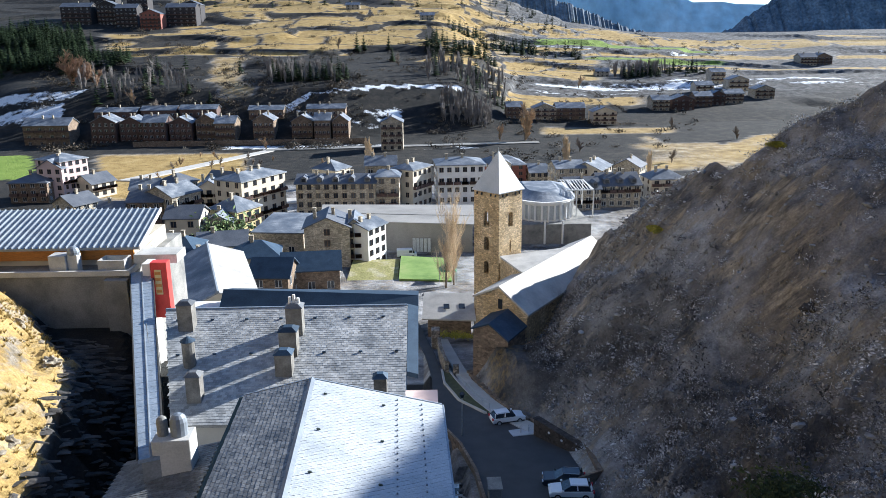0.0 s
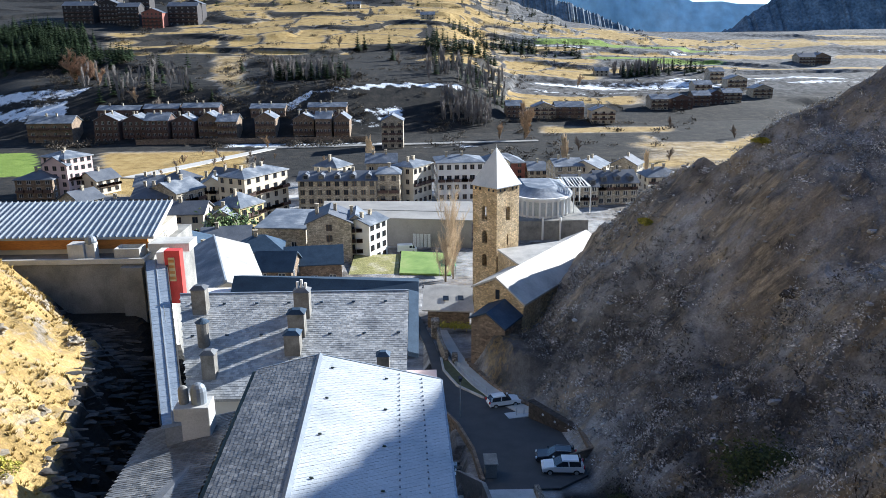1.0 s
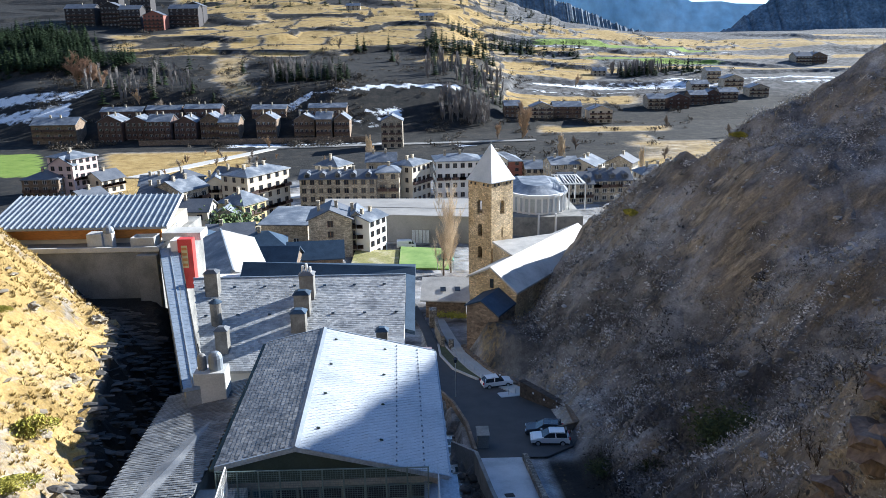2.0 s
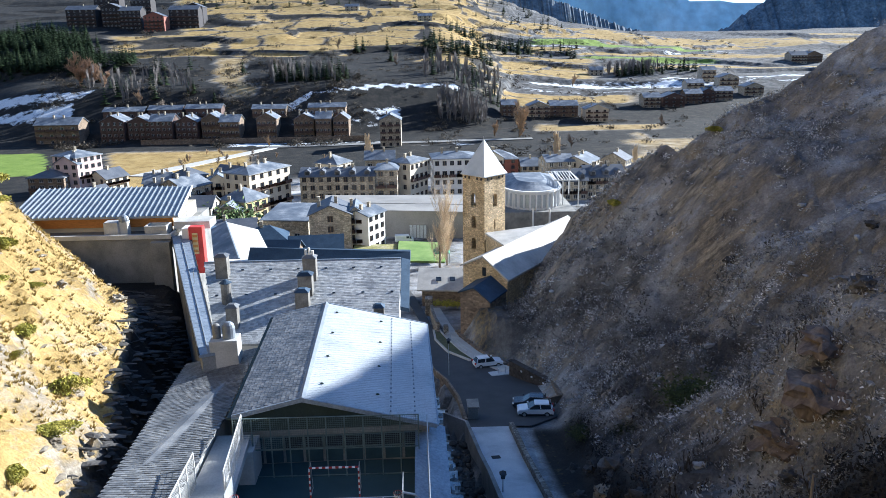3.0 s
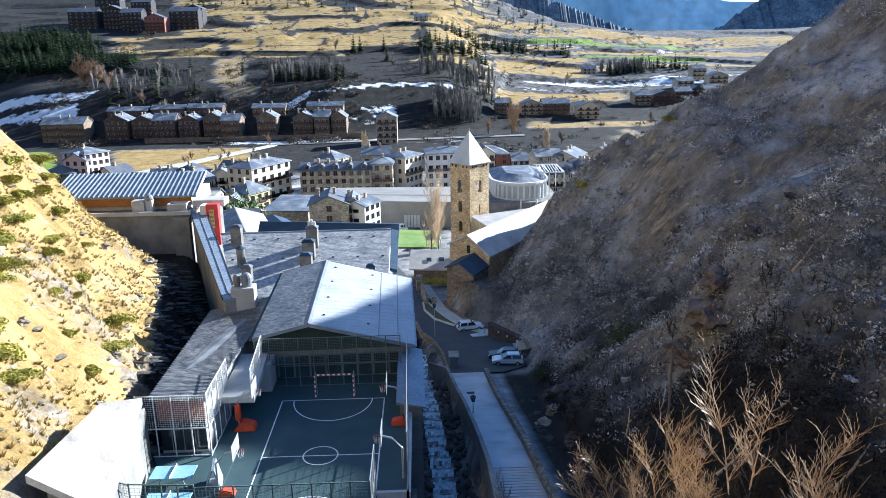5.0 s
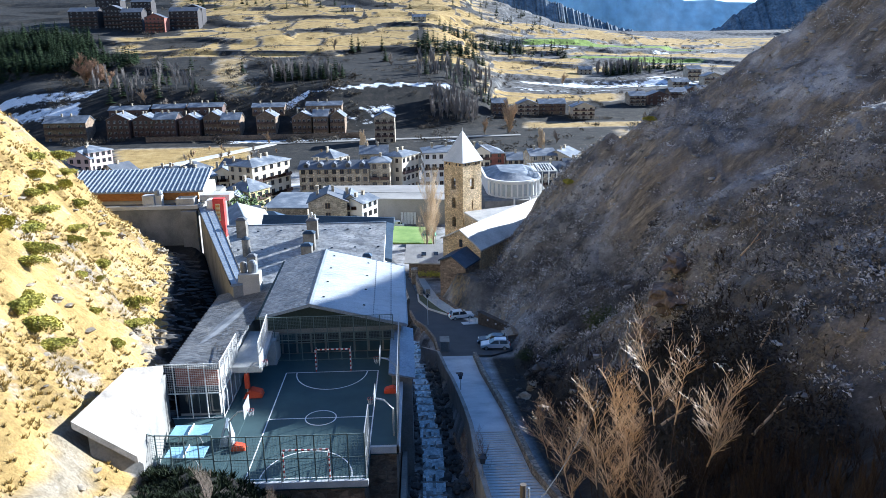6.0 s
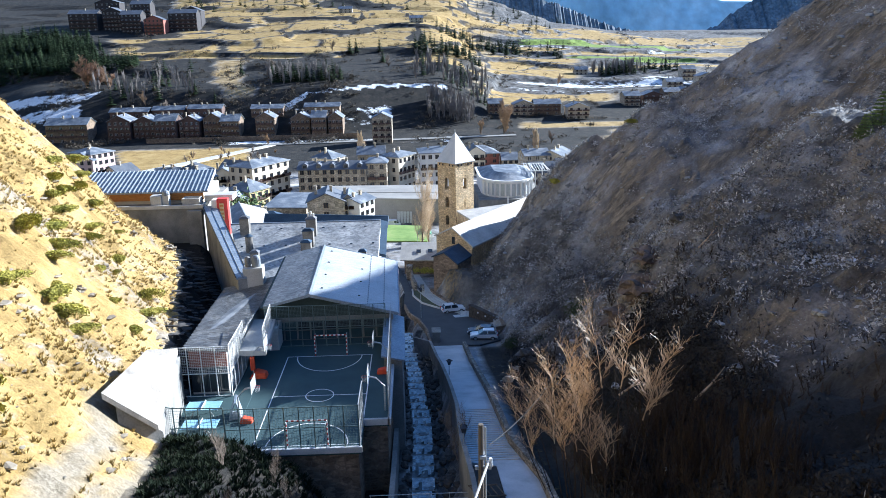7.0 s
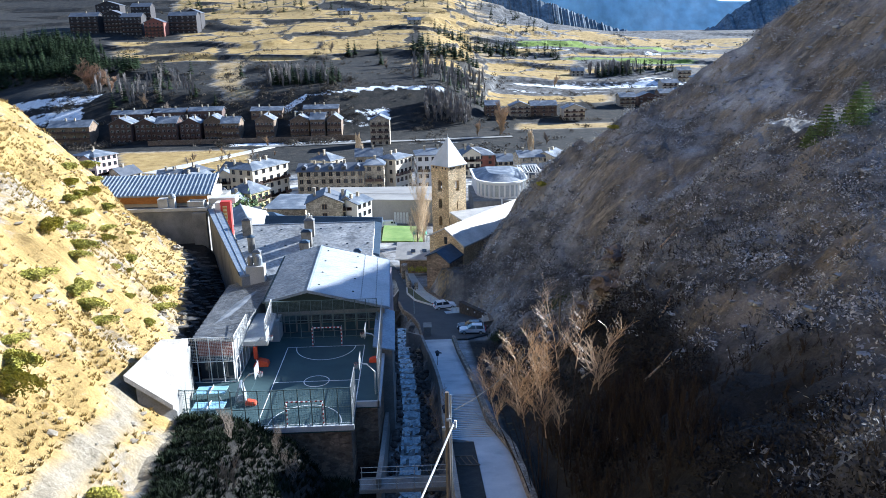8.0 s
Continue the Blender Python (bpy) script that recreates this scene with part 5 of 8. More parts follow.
# Upstand and verge: shade and sky reflection are in their dark blue.
part("rear_wall", hexa(bmesh.new(), [(BX0 + 4.2, BYR + 0.6, 2.5), (BX1 + 0.95, BYR + 0.6, 2.5), (BX1 + 0.95, 71.5, 2.5), (BX0 + 4.2, 71.5, 2.5)], [(BX0 + 4.4, BYR + 3.0, 4.6), (BX1 + 0.95, BYR + 3.0, 3.7), (BX1 + 0.95, 71.5, 3.0), (BX0 + 4.4, 71.5, 3.6)]), M_SLATE_BLUE, sb, "dark blue slate-hung upstand behind the ridge")
part("verge", slab(bmesh.new(), [(BX1 + 0.05, 56.5, BZR - 2.45), (BX1 + 0.95, 56.5, BZR - 2.7), (BX1 + 0.95, BYR + 0.6, BZR - 0.35), (BX1 + 0.05, BYR + 0.6, BZR - 0.1)], 0.4), M_SLATE_BLUE, sb, "dark blue slate verge")
slate_field(sb, (BX0, BYE, BZE), (1, 0, 0), (0, BYR - BYE, BZR - BZE), BX1 - BX0, math.hypot(BYR - BYE, BZR - BZE), M_SLATE_MID, 0.36, 0.3, seed=12, taper=BTAPER)
part("ridge_cap", boxes((BX0, BX1, BYR - 0.12, BYR + 0.1, BZR - 0.02, BZR + 0.1), bevel=0.03), M_FLASH, sb)
guard2 = mesh_of("snow_guard", boxes((-0.15, 0.15, -0.05, 0.05, 0, 0.12)), M_SLATE_BLUE)
for k in range(7):
    share("snow_guard", guard2, sb, pose(BX0 + 1.6 + 2.95 * k, BYR - 1.8, BZR - 0.42))
    share("snow_guard", guard2, sb, pose(BX0 + 2.9 + 2.95 * k, BYR - 6.6, BZR - 1.6))


M_CHIM = material("weathered_grey_chimney_render", ((0.1, 0.095, 0.085), (0.17, 0.16, 0.145), (0.25, 0.24, 0.22)), 0.9, 0.9, bump=0.4, bump_scale=9, fine=0.2)


def chimney(x, y, w, d, h, style):
    z = BZR - 0.25 * (BYR - y)
    c = thing("chimney", pose(x, y, z, 0, 0, 0), "square grey roof chimney with a slate cap" if style else "round grey roof chimney with a cap", "chimney", "roof chimneys")
    if style:
        part("shaft", boxes((-w / 2, w / 2, -d / 2, d / 2, -0.6, h)), M_CHIM, c)
        part("cap", hexa(bmesh.new(), [(-w / 2 - 0.1, -d / 2 - 0.1, h), (w / 2 + 0.1, -d / 2 - 0.1, h), (w / 2 + 0.1, d / 2 + 0.1, h), (-w / 2 - 0.1, d / 2 + 0.1, h)], [(-w / 4, -d / 4, h + 0.3), (w / 4, -d / 4, h + 0.3), (w / 4, d / 4, h + 0.3), (-w / 4, d / 4, h + 0.3)]), M_SLATE_BLUE if style == 1 else M_SLATE, c)
    else:
        bm = bmesh.new()
        bmesh.ops.create_cone(bm, cap_ends=True, segments=14, radius1=w / 2, radius2=w / 2, depth=h + 0.6, matrix=Matrix.Translation((0, 0, (h - 0.6) / 2)))
        part("shaft", bm, M_CHIM, c)
        bm = bmesh.new()
        bmesh.ops.create_cone(bm, cap_ends=True, segments=14, radius1=w / 2 + 0.12, radius2=0.1, depth=0.35, matrix=Matrix.Translation((0, 0, h + 0.17)))
        part("cap", bm, M_SLATE_BLUE, c)
    return c


ch = chimney(-13.9, 61.6, 1.35, 1.3, 2.3, 2)
for x, zz in ((-0.35, 3.1), (0.0, 3.3), (0.35, 3.0)):
    part("pot", tube(bmesh.new(), [(x, 0, 2.5), (x, 0, zz)], 0.13, 7), M_WHITE, ch)
chimney(-14.0, 58.8, 1.4, 1.3, 2.0, 1)
chimney(-14.0, 56.3, 1.3, 1.2, 1.7, 1)
chimney(-23.2, 62.4, 1.25, 1.2, 2.2, 2)
chimney(-21.7, 57.4, 1.0, 1.0, 2.1, 0)
chimney(-20.2, 53.4, 1.05, 1.0, 2.0, 2)
chimney(-6.3, 52.5, 0.95, 0.9, 2.2, 1)
part("aerial", tube(bmesh.new(), [(-24.6, 57.0, 1.5), (-24.6, 57.0, 5.6)], 0.03, 5), M_STEEL, sb)

# ---- concrete terrace building with the metal roof ----
tb = thing("terrace_building", pose(0, 0, 0), "concrete building with a ribbed metal roof over an orange timber front", "building")
part("retaining_wall", boxes((-56, -31.9, 73.0, 90, -14, 4.6)), M_CONC_DARK, tb)
part("parapet", boxes((-56, -31.7, 72.8, 73.15, 4.6, 5.15), (-32.05, -31.7, 73.15, 78, 4.6, 5.15), bevel=0.03), M_CONC, tb)
part("buttress", boxes((-34.0, -31.8, 72.0, 73.0, -14, 4.4)), M_CONC_DARK, tb)
part("wall", boxes((-51.2, -32.8, 77.0, 87.4, 4.6, 6.3)), M_CREAM, tb)
part("timber_front", boxes((-51.4, -32.6, 76.7, 76.98, 5.2, 6.35)), M_ORANGE, tb, "orange timber fascia under the roof")
RA, RB, RC, RD = Vector((-51.9, 75.6, 6.75)), Vector((-31.6, 75.6, 6.75)), Vector((-33.4, 88.2, 8.0)), Vector((-54.0, 88.2, 8.0))
part("roof", slab(bmesh.new(), [RA, RB, RC, RD], 0.25), M_ZINC, tb)
for k in range(30):
    a, b = RA.lerp(RB, (k + 0.3) / 30), RD.lerp(RC, (k + 0.3) / 30)
    part("roof_rib", hexa(bmesh.new(), [a + Vector((-0.05, 0, 0)), a + Vector((0.05, 0, 0)), a + Vector((0.05, 0, 0.16)), a + Vector((-0.05, 0, 0.16))], [b + Vector((-0.05, 0, 0)), b + Vector((0.05, 0, 0)), b + Vector((0.05, 0, 0.16)), b + Vector((-0.05, 0, 0.16))]), M_ZINC, tb)
part("fascia", hexa(bmesh.new(), [RB + Vector((0, 0, -0.3)), RB + Vector((0.12, 0, -0.3)), RB + Vector((0.12, 0, 0.12)), RB + Vector((0, 0, 0.12))], [RC + Vector((0, 0, -0.3)), RC + Vector((0.12, 0, -0.3)), RC + Vector((0.12, 0, 0.12)), RC + Vector((0, 0, 0.12))]), M_WHITE, tb)
part("stair_tower", boxes((-30.3, -29.55, 72.4, 74.2, -14, 5.9)), M_WHITE, tb)
part("terrace_slab", boxes((-31.9, -27.6, 74.7, 77.6, 5.3, 6.2), bevel=0.03), M_CONC, tb)
part("red_panel", boxes((-29.3, -27.75, 71.8, 72.9, 0.6, 6.2)), M_REDWALL, tb, "bright red stair panel")
part("sign", boxes((-28.95, -28.3, 71.72, 71.8, 3.0, 5.5), bevel=0.02), M_YELLOW, tb, "yellow sign panel with plain bars")
for k in range(4):
    part("sign_bar", boxes((-28.9, -28.35, 71.69, 71.72, 3.2 + 0.6 * k, 3.5 + 0.6 * k)), M_ORANGE, tb)
part("planter_box", boxes((-35.0, -32.4, 73.5, 73.7, 4.6, 6.0), (-35.0, -32.4, 75.3, 75.5, 4.6, 6.0), (-35.0, -34.8, 73.7, 75.3, 4.6, 6.0), (-32.6, -32.4, 73.7, 75.3, 4.6, 6.0), (-34.8, -32.6, 73.7, 75.3, 4.6, 5.2)), M_CONC, tb, "hollow board-marked concrete box")
for x0, w, h in ((-39.8, 1.7, 1.9),):
    part("vent_box", boxes((x0, x0 + w, 73.6, 75.2, 4.6, 4.6 + h), bevel=0.05), M_CONC, tb)
bm = bmesh.new()
bmesh.ops.create_uvsphere(bm, u_segments=12, v_segments=8, radius=0.6, matrix=Matrix.Translation((-37.6, 74.4, 6.7)))
part("vent_cowl", bm, M_ZINC, tb)
part("vent_box", boxes((-38.1, -37.1, 73.9, 74.9, 4.6, 6.5), bevel=0.05), M_CONC, tb)
fence("terrace_rail", (-31.9, 78.2), (-33.5, 88), 1.1, 8, 0.1, 1.05, "white steel terrace railing", 0.2, M_FRAME_W, z=4.6)

# white-roofed house below the terrace
wh = thing("house", pose(0, 0, 0), "house below the terrace with a pale gable roof, left slope coloured as shaded", "house")
HF, HN = Vector((-36.6, 116.0, -3.6)), Vector((-29.0, 92.5, -3.6))
hd = (HN - HF).normalized()
hr = Vector((-hd.y, hd.x, 0)).normalized()
hR, hL = hr * 5.4 + Vector((0, 0, -1.9)), hr * -5.2 + Vector((0, 0, -2.2))
if hr.x < 0:
    hR, hL = hr * -5.4 + Vector((0, 0, -1.9)), hr * 5.2 + Vector((0, 0, -2.2))
ring = [(q.x, q.y, -22) for q in (HN + hL * 0.92, HN + hR * 0.92, HF + hR * 0.92, HF + hL * 0.92)]
part("wall", hexa(bmesh.new(), ring, [(x, y, -6.0) for x, y, z in ring]), M_CREAM, wh)
part("gable_wall", hexa(bmesh.new(), [ring[0][:2] + (-6.0,), ring[1][:2] + (-6.0,), tuple(HN + hR * 0.92 + Vector((0, 0, -0.3))), (HN.x, HN.y, -3.9), tuple(HN + hL * 0.92 + Vector((0, 0, -0.3)))], [ring[3][:2] + (-6.0,), ring[2][:2] + (-6.0,), tuple(HF + hR * 0.92 + Vector((0, 0, -0.3))), (HF.x, HF.y, -3.9), tuple(HF + hL * 0.92 + Vector((0, 0, -0.3)))]), M_CREAM, wh)
# Sun and shade are in the slate colours: beige right, blue-grey left.
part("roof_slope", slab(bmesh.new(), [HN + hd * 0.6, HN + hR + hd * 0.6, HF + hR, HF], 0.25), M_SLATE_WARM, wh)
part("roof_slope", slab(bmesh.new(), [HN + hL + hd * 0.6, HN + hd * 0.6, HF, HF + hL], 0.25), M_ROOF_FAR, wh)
part("ridge_cap", tube(bmesh.new(), [HN + hd * 0.6, HF], 0.22, 6), M_ZINC, wh)

# ---- parked cars ----
def car(x, y, rz, paint, label):
    z = float(zr(y)) + 0.004
    c = thing("car", pose(x, y, z, 0, 0, rz) @ Matrix.Scale(0.92, 4), label, "car", "parked cars")
    prof = [(-2.12, 0.3), (2.1, 0.3), (2.18, 0.62), (2.0, 0.86), (0.95, 1.0), (-2.05, 1.04), (-2.18, 0.72)]
    bm = hexa(bmesh.new(), [(px, -0.88, pz) for px, pz in prof], [(px, 0.88, pz) for px, pz in prof])
    bmesh.ops.recalc_face_normals(bm, faces=bm.faces[:])
    bmesh.ops.bevel(bm, geom=bm.edges[:], offset=0.07, segments=2, affect="EDGES")
    part("body", bm, paint, c)
    bm = hexa(bmesh.new(), [(-2.02, -0.82, 1.0), (0.95, -0.82, 0.97), (0.95, 0.82, 0.97), (-2.02, 0.82, 1.0)], [(-1.5, -0.64, 1.5), (0.05, -0.64, 1.53), (0.05, 0.64, 1.53), (-1.5, 0.64, 1.5)])
    part("cabin_glass", bm, M_GLASS, c)
    bm = boxes((-1.62, 0.12, -0.67, 0.67, 1.48, 1.58), bevel=0.04)
    part("roof", bm, paint, c)
    for s in (-1, 1):
        part("roof_rail", tube(bmesh.new(), [(-1.5, s * 0.6, 1.6), (0.0, s * 0.6, 1.6)], 0.025, 5), M_STEEL, c)
        for px in (-0.65, -1.95):
            part("pillar", hexa(bmesh.new(), [(px, s * 0.81 - 0.02, 1.07), (px + 0.12, s * 0.81 - 0.02, 1.07), (px + 0.12, s * 0.81 + 0.02, 1.07), (px, s * 0.81 + 0.02, 1.07)], [(px + 0.08, s * 0.68 - 0.02, 1.58), (px + 0.2, s * 0.68 - 0.02, 1.58), (px + 0.2, s * 0.68 + 0.02, 1.58), (px + 0.08, s * 0.68 + 0.02, 1.58)]), paint, c)
        part("sill", boxes((-2.0, 2.0, s * 0.86 - 0.04, s * 0.86 + 0.04, 0.24, 0.42), bevel=0.02), M_RUBBER, c)
        part("headlight", boxes((1.98, 2.17, s * 0.65 - 0.2, s * 0.65 + 0.2, 0.64, 0.78), bevel=0.03), M_HEADLAMP, c)
        part("tail_light", boxes((-2.22, -2.05, s * 0.7 - 0.14, s * 0.7 + 0.14, 0.75, 1.05), bevel=0.03), M_LAMPGLASS, c)
        part("mirror", boxes((0.75, 0.95, s * 0.98 - 0.1, s * 0.98 + 0.1, 1.02, 1.18), bevel=0.03), paint, c)
        for wx in (-1.35, 1.35):
            bm = bmesh.new()
            bmesh.ops.create_cone(bm, cap_ends=True, segments=16, radius1=0.34, radius2=0.34, depth=0.24, matrix=Matrix.Translation((wx, s * 0.8, 0.34)) @ Matrix.Rotation(math.pi / 2, 4, "X"))
            w = part("wheel", bm, M_RUBBER, c)
            bm = bmesh.new()
            bmesh.ops.create_cone(bm, cap_ends=True, segments=12, radius1=0.2, radius2=0.2, depth=0.03, matrix=Matrix.Translation((wx, s * 0.93, 0.34)) @ Matrix.Rotation(math.pi / 2, 4, "X"))
            part("rim", bm, M_STEEL, w)


car(6.3, 80.4, 14, M_CARWHITE, "white sport utility car parked beside the pavement")
car(9.9, 60.9, 176, M_CARWHITE, "white estate car parked against the slope")
car(9.7, 63.4, 172, M_CARDARK, "dark estate car parked behind the white one")

M_STONE_DK = masonry("dark_wall_stone", ((0.05, 0.04, 0.034), (0.095, 0.078, 0.064)), (0.05, 0.042, 0.036))
# wall, sign, bollards and lamps near the cars
sh = thing("parking_wall", pose(11.2, 72.5, float(zr(72.5)), 0, 0, 32), "dark low stone wall with small pale lamps at the slope's foot", "wall")
part("body", boxes((-0.35, 0.35, -4.6, 4.2, -0.5, 1.5), bevel=0.05), M_STONE_DK, sh)
part("coping", boxes((-0.45, 0.45, -4.7, 4.3, 1.5, 1.62), bevel=0.03), M_STONE_DK, sh)
for k in (-2.6, -0.4, 1.6):
    part("lamp", boxes((-0.5, -0.36, k - 0.12, k + 0.12, 0.9, 1.1), bevel=0.02), M_HEADLAMP, sh)
for x, y in ((7.4, 76.6), (8.3, 76.8)):
    b = thing("bollard", pose(x, y, float(zr(y))), "short dark post with a pale band", "bollard", "roadside bollards")
    part("post", tube(bmesh.new(), [(0, 0, -0.2), (0, 0, 0.9)], 0.06, 7), M_STEEL, b)
    part("band", tube(bmesh.new(), [(0, 0, 0.7), (0, 0, 0.82)], 0.066, 7), M_WHITE, b)
pp = thing("stone_pier", pose(3.0, 60.6, float(zr(60.6))), "grey stone gate pier at the head of the path", "pier")
part("shaft", boxes((-0.55, 0.55, -0.9, 0.9, -1.5, 1.5), bevel=0.04), M_CONC_DARK, pp)
part("cap", boxes((-0.65, 0.65, -1.0, 1.0, 1.5, 1.65), bevel=0.03), M_CONC_DARK, pp)


def street_lamp(x, y, h, label):
    l = thing("street_lamp", pose(x, y, float(zr(y)) - 0.1), label, "street lamp", "street lamps")
    part("post", tube(bmesh.new(), [(0, 0, 0), (0, 0, 0.8), (0, 0, h)], [0.075, 0.05, 0.04], 8), M_STEEL, l)
    part("lantern", hexa(bmesh.new(), [(-0.14, -0.14, h), (0.14, -0.14, h), (0.14, 0.14, h), (-0.14, 0.14, h)], [(-0.22, -0.22, h + 0.45), (0.22, -0.22, h + 0.45), (0.22, 0.22, h + 0.45), (-0.22, 0.22, h + 0.45)]), M_GLASS, l)
    part("hood", hexa(bmesh.new(), [(-0.28, -0.28, h + 0.45), (0.28, -0.28, h + 0.45), (0.28, 0.28, h + 0.45), (-0.28, 0.28, h + 0.45)], [(-0.05, -0.05, h + 0.7), (0.05, -0.05, h + 0.7), (0.05, 0.05, h + 0.7), (-0.05, 0.05, h + 0.7)]), M_CARDARK, l)


street_lamp(4.0, 38.7, 1.35, "black lantern street lamp on the path wall")
street_lamp(4.0, 10.0, 1.9, "black lantern street lamp beside the bare sapling")
street_lamp(0.9, 76.5, 4.6, "slim black lamp post at the road edge")

# manhole cover and timber pole with its cable
mh = thing("manhole_cover", pose(4.36, 48.2, float(zr(48.2)) + 0.02, -12.4, 0, 8), "dark square iron cover in the path", "manhole cover")
part("plate", boxes((-0.4, 0.4, -0.4, 0.4, -0.03, 0.02), bevel=0.01), M_RUBBER, mh)
tp = thing("utility_pole", pose(3.43, -13.6, 0), "weathered timber utility pole with metal conduit", "utility pole")
part("pole", tube(bmesh.new(), [(0, 0, 0), (0, 0, 6), (0.02, 0, 13.7)], [0.15, 0.13, 0.11], 10), M_POLE, tp)
part("conduit", tube(bmesh.new(), [(0.2, -0.06, 0), (0.2, -0.06, 13.6)], 0.04, 6), M_STEEL, tp)
part("bracket", boxes((-0.25, 0.45, -0.06, 0.06, 11.6, 11.75)), M_STEEL, tp)
part("bracket", boxes((-0.05, 0.2, -0.25, 0.25, 12.2, 12.32)), M_STEEL, tp)
part("insulator", tube(bmesh.new(), [(0.42, 0, 11.7), (0.42, 0, 12.1)], 0.07, 8), M_WHITE, tp)
cab = bmesh.new()
c0, c1 = Vector((0.35, 0, 12.0)), Vector((-9.0, -22.0, 7.0))
tube(cab, [c0.lerp(c1, k / 16) - Vector((0, 0, 1.1 * 4 * (k / 16) * (1 - k / 16))) for k in range(17)], 0.05, 6)
part("service_cable", cab, M_CABLE, tp, "thick white-sleeved service cable")

# ---- church ----
M_ROOF_TAN = material("grey_tan_sheet_roof", ((0.22, 0.21, 0.195), (0.3, 0.285, 0.26), (0.36, 0.34, 0.31)), 0.12, 0.7, bump=0.2, bump_scale=4, fine=0.1)
def carve(ob, cutters):
    """Cuts openings into a mesh and keeps the result as plain mesh data."""
    for c in cutters:
        mod = ob.modifiers.new("cut", "BOOLEAN")
        mod.operation, mod.object, mod.solver = "DIFFERENCE", c, "EXACT"
    bpy.context.view_layer.update()
    dg = bpy.context.evaluated_depsgraph_get()
    me = bpy.data.meshes.new_from_object(ob.evaluated_get(dg))
    ob.modifiers.clear()
    ob.data = me
    for c in cutters:
        bpy.data.objects.remove(c, do_unlink=True)


def arch_cutter(w, h, depth):
    """A round-headed block, centred on its foot, along y."""
    bm = bmesh.new()
    pts = [(-w / 2, 0), (w / 2, 0)] + [(w / 2 * math.cos(a * math.pi / 8), h - w / 2 + w / 2 * math.sin(a * math.pi / 8)) for a in range(9)]
    hexa(bm, [(x, -depth, z) for x, z in pts], [(x, depth, z) for x, z in pts])
    bmesh.ops.recalc_face_normals(bm, faces=bm.faces[:])
    me = bpy.data.meshes.new("cutter")
    bm.to_mesh(me)
    bm.free()
    return new("cutter", me)


TX, TY, TW, TEAVE, TTOP, TBASE = 9.15, 122.6, 5.5, 2.95, 9.1, -21.0
TROT = 42.0
tower = thing("church", pose(TX, TY, 0, 0, 0, TROT), "romanesque stone church with a tall square bell tower", "church")
h = TW / 2
tw = part("tower_wall", boxes((-h, h, -h, h, TBASE, TEAVE)), M_STONE_A, tower)
inner = part("cutter", boxes((-h + 0.8, h - 0.8, -h + 0.8, h - 0.8, TBASE + 3, TEAVE - 0.6)), M_STONE_A)
inner.matrix_basis = tower.matrix_basis
cuts = [inner]
for side, zz, w, hh in ((0, -3.0, 1.25, 2.6), (0, -6.9, 1.1, 2.3), (0, -10.9, 1.1, 2.2), (1, -2.9, 1.1, 2.4), (1, -7.2, 0.3, 2.0), (2, -3.0, 1.2, 2.4), (3, -3.0, 1.2, 2.4)):
    c = arch_cutter(w, hh, 1.6)
    # side 0: towards -x, 1: towards -y, 2: +x, 3: +y in the tower's own frame
    local = {0: pose(-h, 0.0, zz, 0, 0, 90), 1: pose(0.0, -h, zz), 2: pose(h, 0, zz, 0, 0, 90), 3: pose(0, h, zz)}[side]
    c.matrix_basis = tower.matrix_basis @ local
    cuts.append(c)
carve(tw, cuts)
o = h + 0.28
bm = bmesh.new()
apex = bm.verts.new((0, 0, TTOP))
low = [bm.verts.new(p) for p in ((-o, -o, TEAVE), (o, -o, TEAVE), (o, o, TEAVE), (-o, o, TEAVE))]
mid = [bm.verts.new((p.co.x * 0.86, p.co.y * 0.86, TEAVE + 0.7)) for p in low]
und = [bm.verts.new((p.co.x, p.co.y, TEAVE - 0.15)) for p in low]
for k in range(4):
    bm.faces.new((mid[k], mid[(k + 1) % 4], apex))
    bm.faces.new((low[k], low[(k + 1) % 4], mid[(k + 1) % 4], mid[k]))
    bm.faces.new((und[k], und[(k + 1) % 4], low[(k + 1) % 4], low[k]))
bm.faces.new(und[::-1])
part("spire", bm, M_SLATE_PALE, tower, "pale slate pyramid spire")
part("finial", tube(bmesh.new(), [(0, 0, TTOP - 0.1), (0, 0, TTOP + 0.5)], 0.05, 5), M_STEEL, tower)
bm = bmesh.new()
bmesh.ops.create_cone(bm, cap_ends=True, segments=10, radius1=0.5, radius2=0.22, depth=0.8, matrix=Matrix.Translation((0, 0, -1.6)))
part("bell", bm, M_CONC_DARK, tower)
for s, t in ((-1, 0), (0, -1)):
    for k in range(-2, 3):
        if k:
            part("corbel", boxes((s * (h + 0.05) - 0.12 + (t and k * 1.0), s * (h + 0.05) + 0.12 + (t and k * 1.0), t * (h + 0.05) - 0.12 + (s and k * 1.0), t * (h + 0.05) + 0.12 + (s and k * 1.0), TEAVE - 0.75, TEAVE - 0.35)), M_GLASS, tower)
# nave, porch and side roofs
nave = thing("church_nave", pose(0, 0, 0), "stone church nave with a pale stone-slab roof", "church")
NA, NB = Vector((7.4, 101.0, -6.4)), Vector((25.5, 126.5, -6.2))
nd = (NB - NA).normalized()
nr = Vector((nd.y, -nd.x, 0)).normalized()
eR, eL = nr * 4.7 + Vector((0, 0, -3.3)), nr * -4.2 + Vector((0, 0, -2.1))
part("roof_slope", slab(bmesh.new(), [NA - nd * 0.4, NA + eR - nd * 0.4, NB + eR, NB], 0.3), M_SLATE_WARM, nave)
part("roof_slope", slab(bmesh.new(), [NA + eL - nd * 0.4, NA - nd * 0.4, NB, NB + eL], 0.3), M_SLATE_WARM, nave)
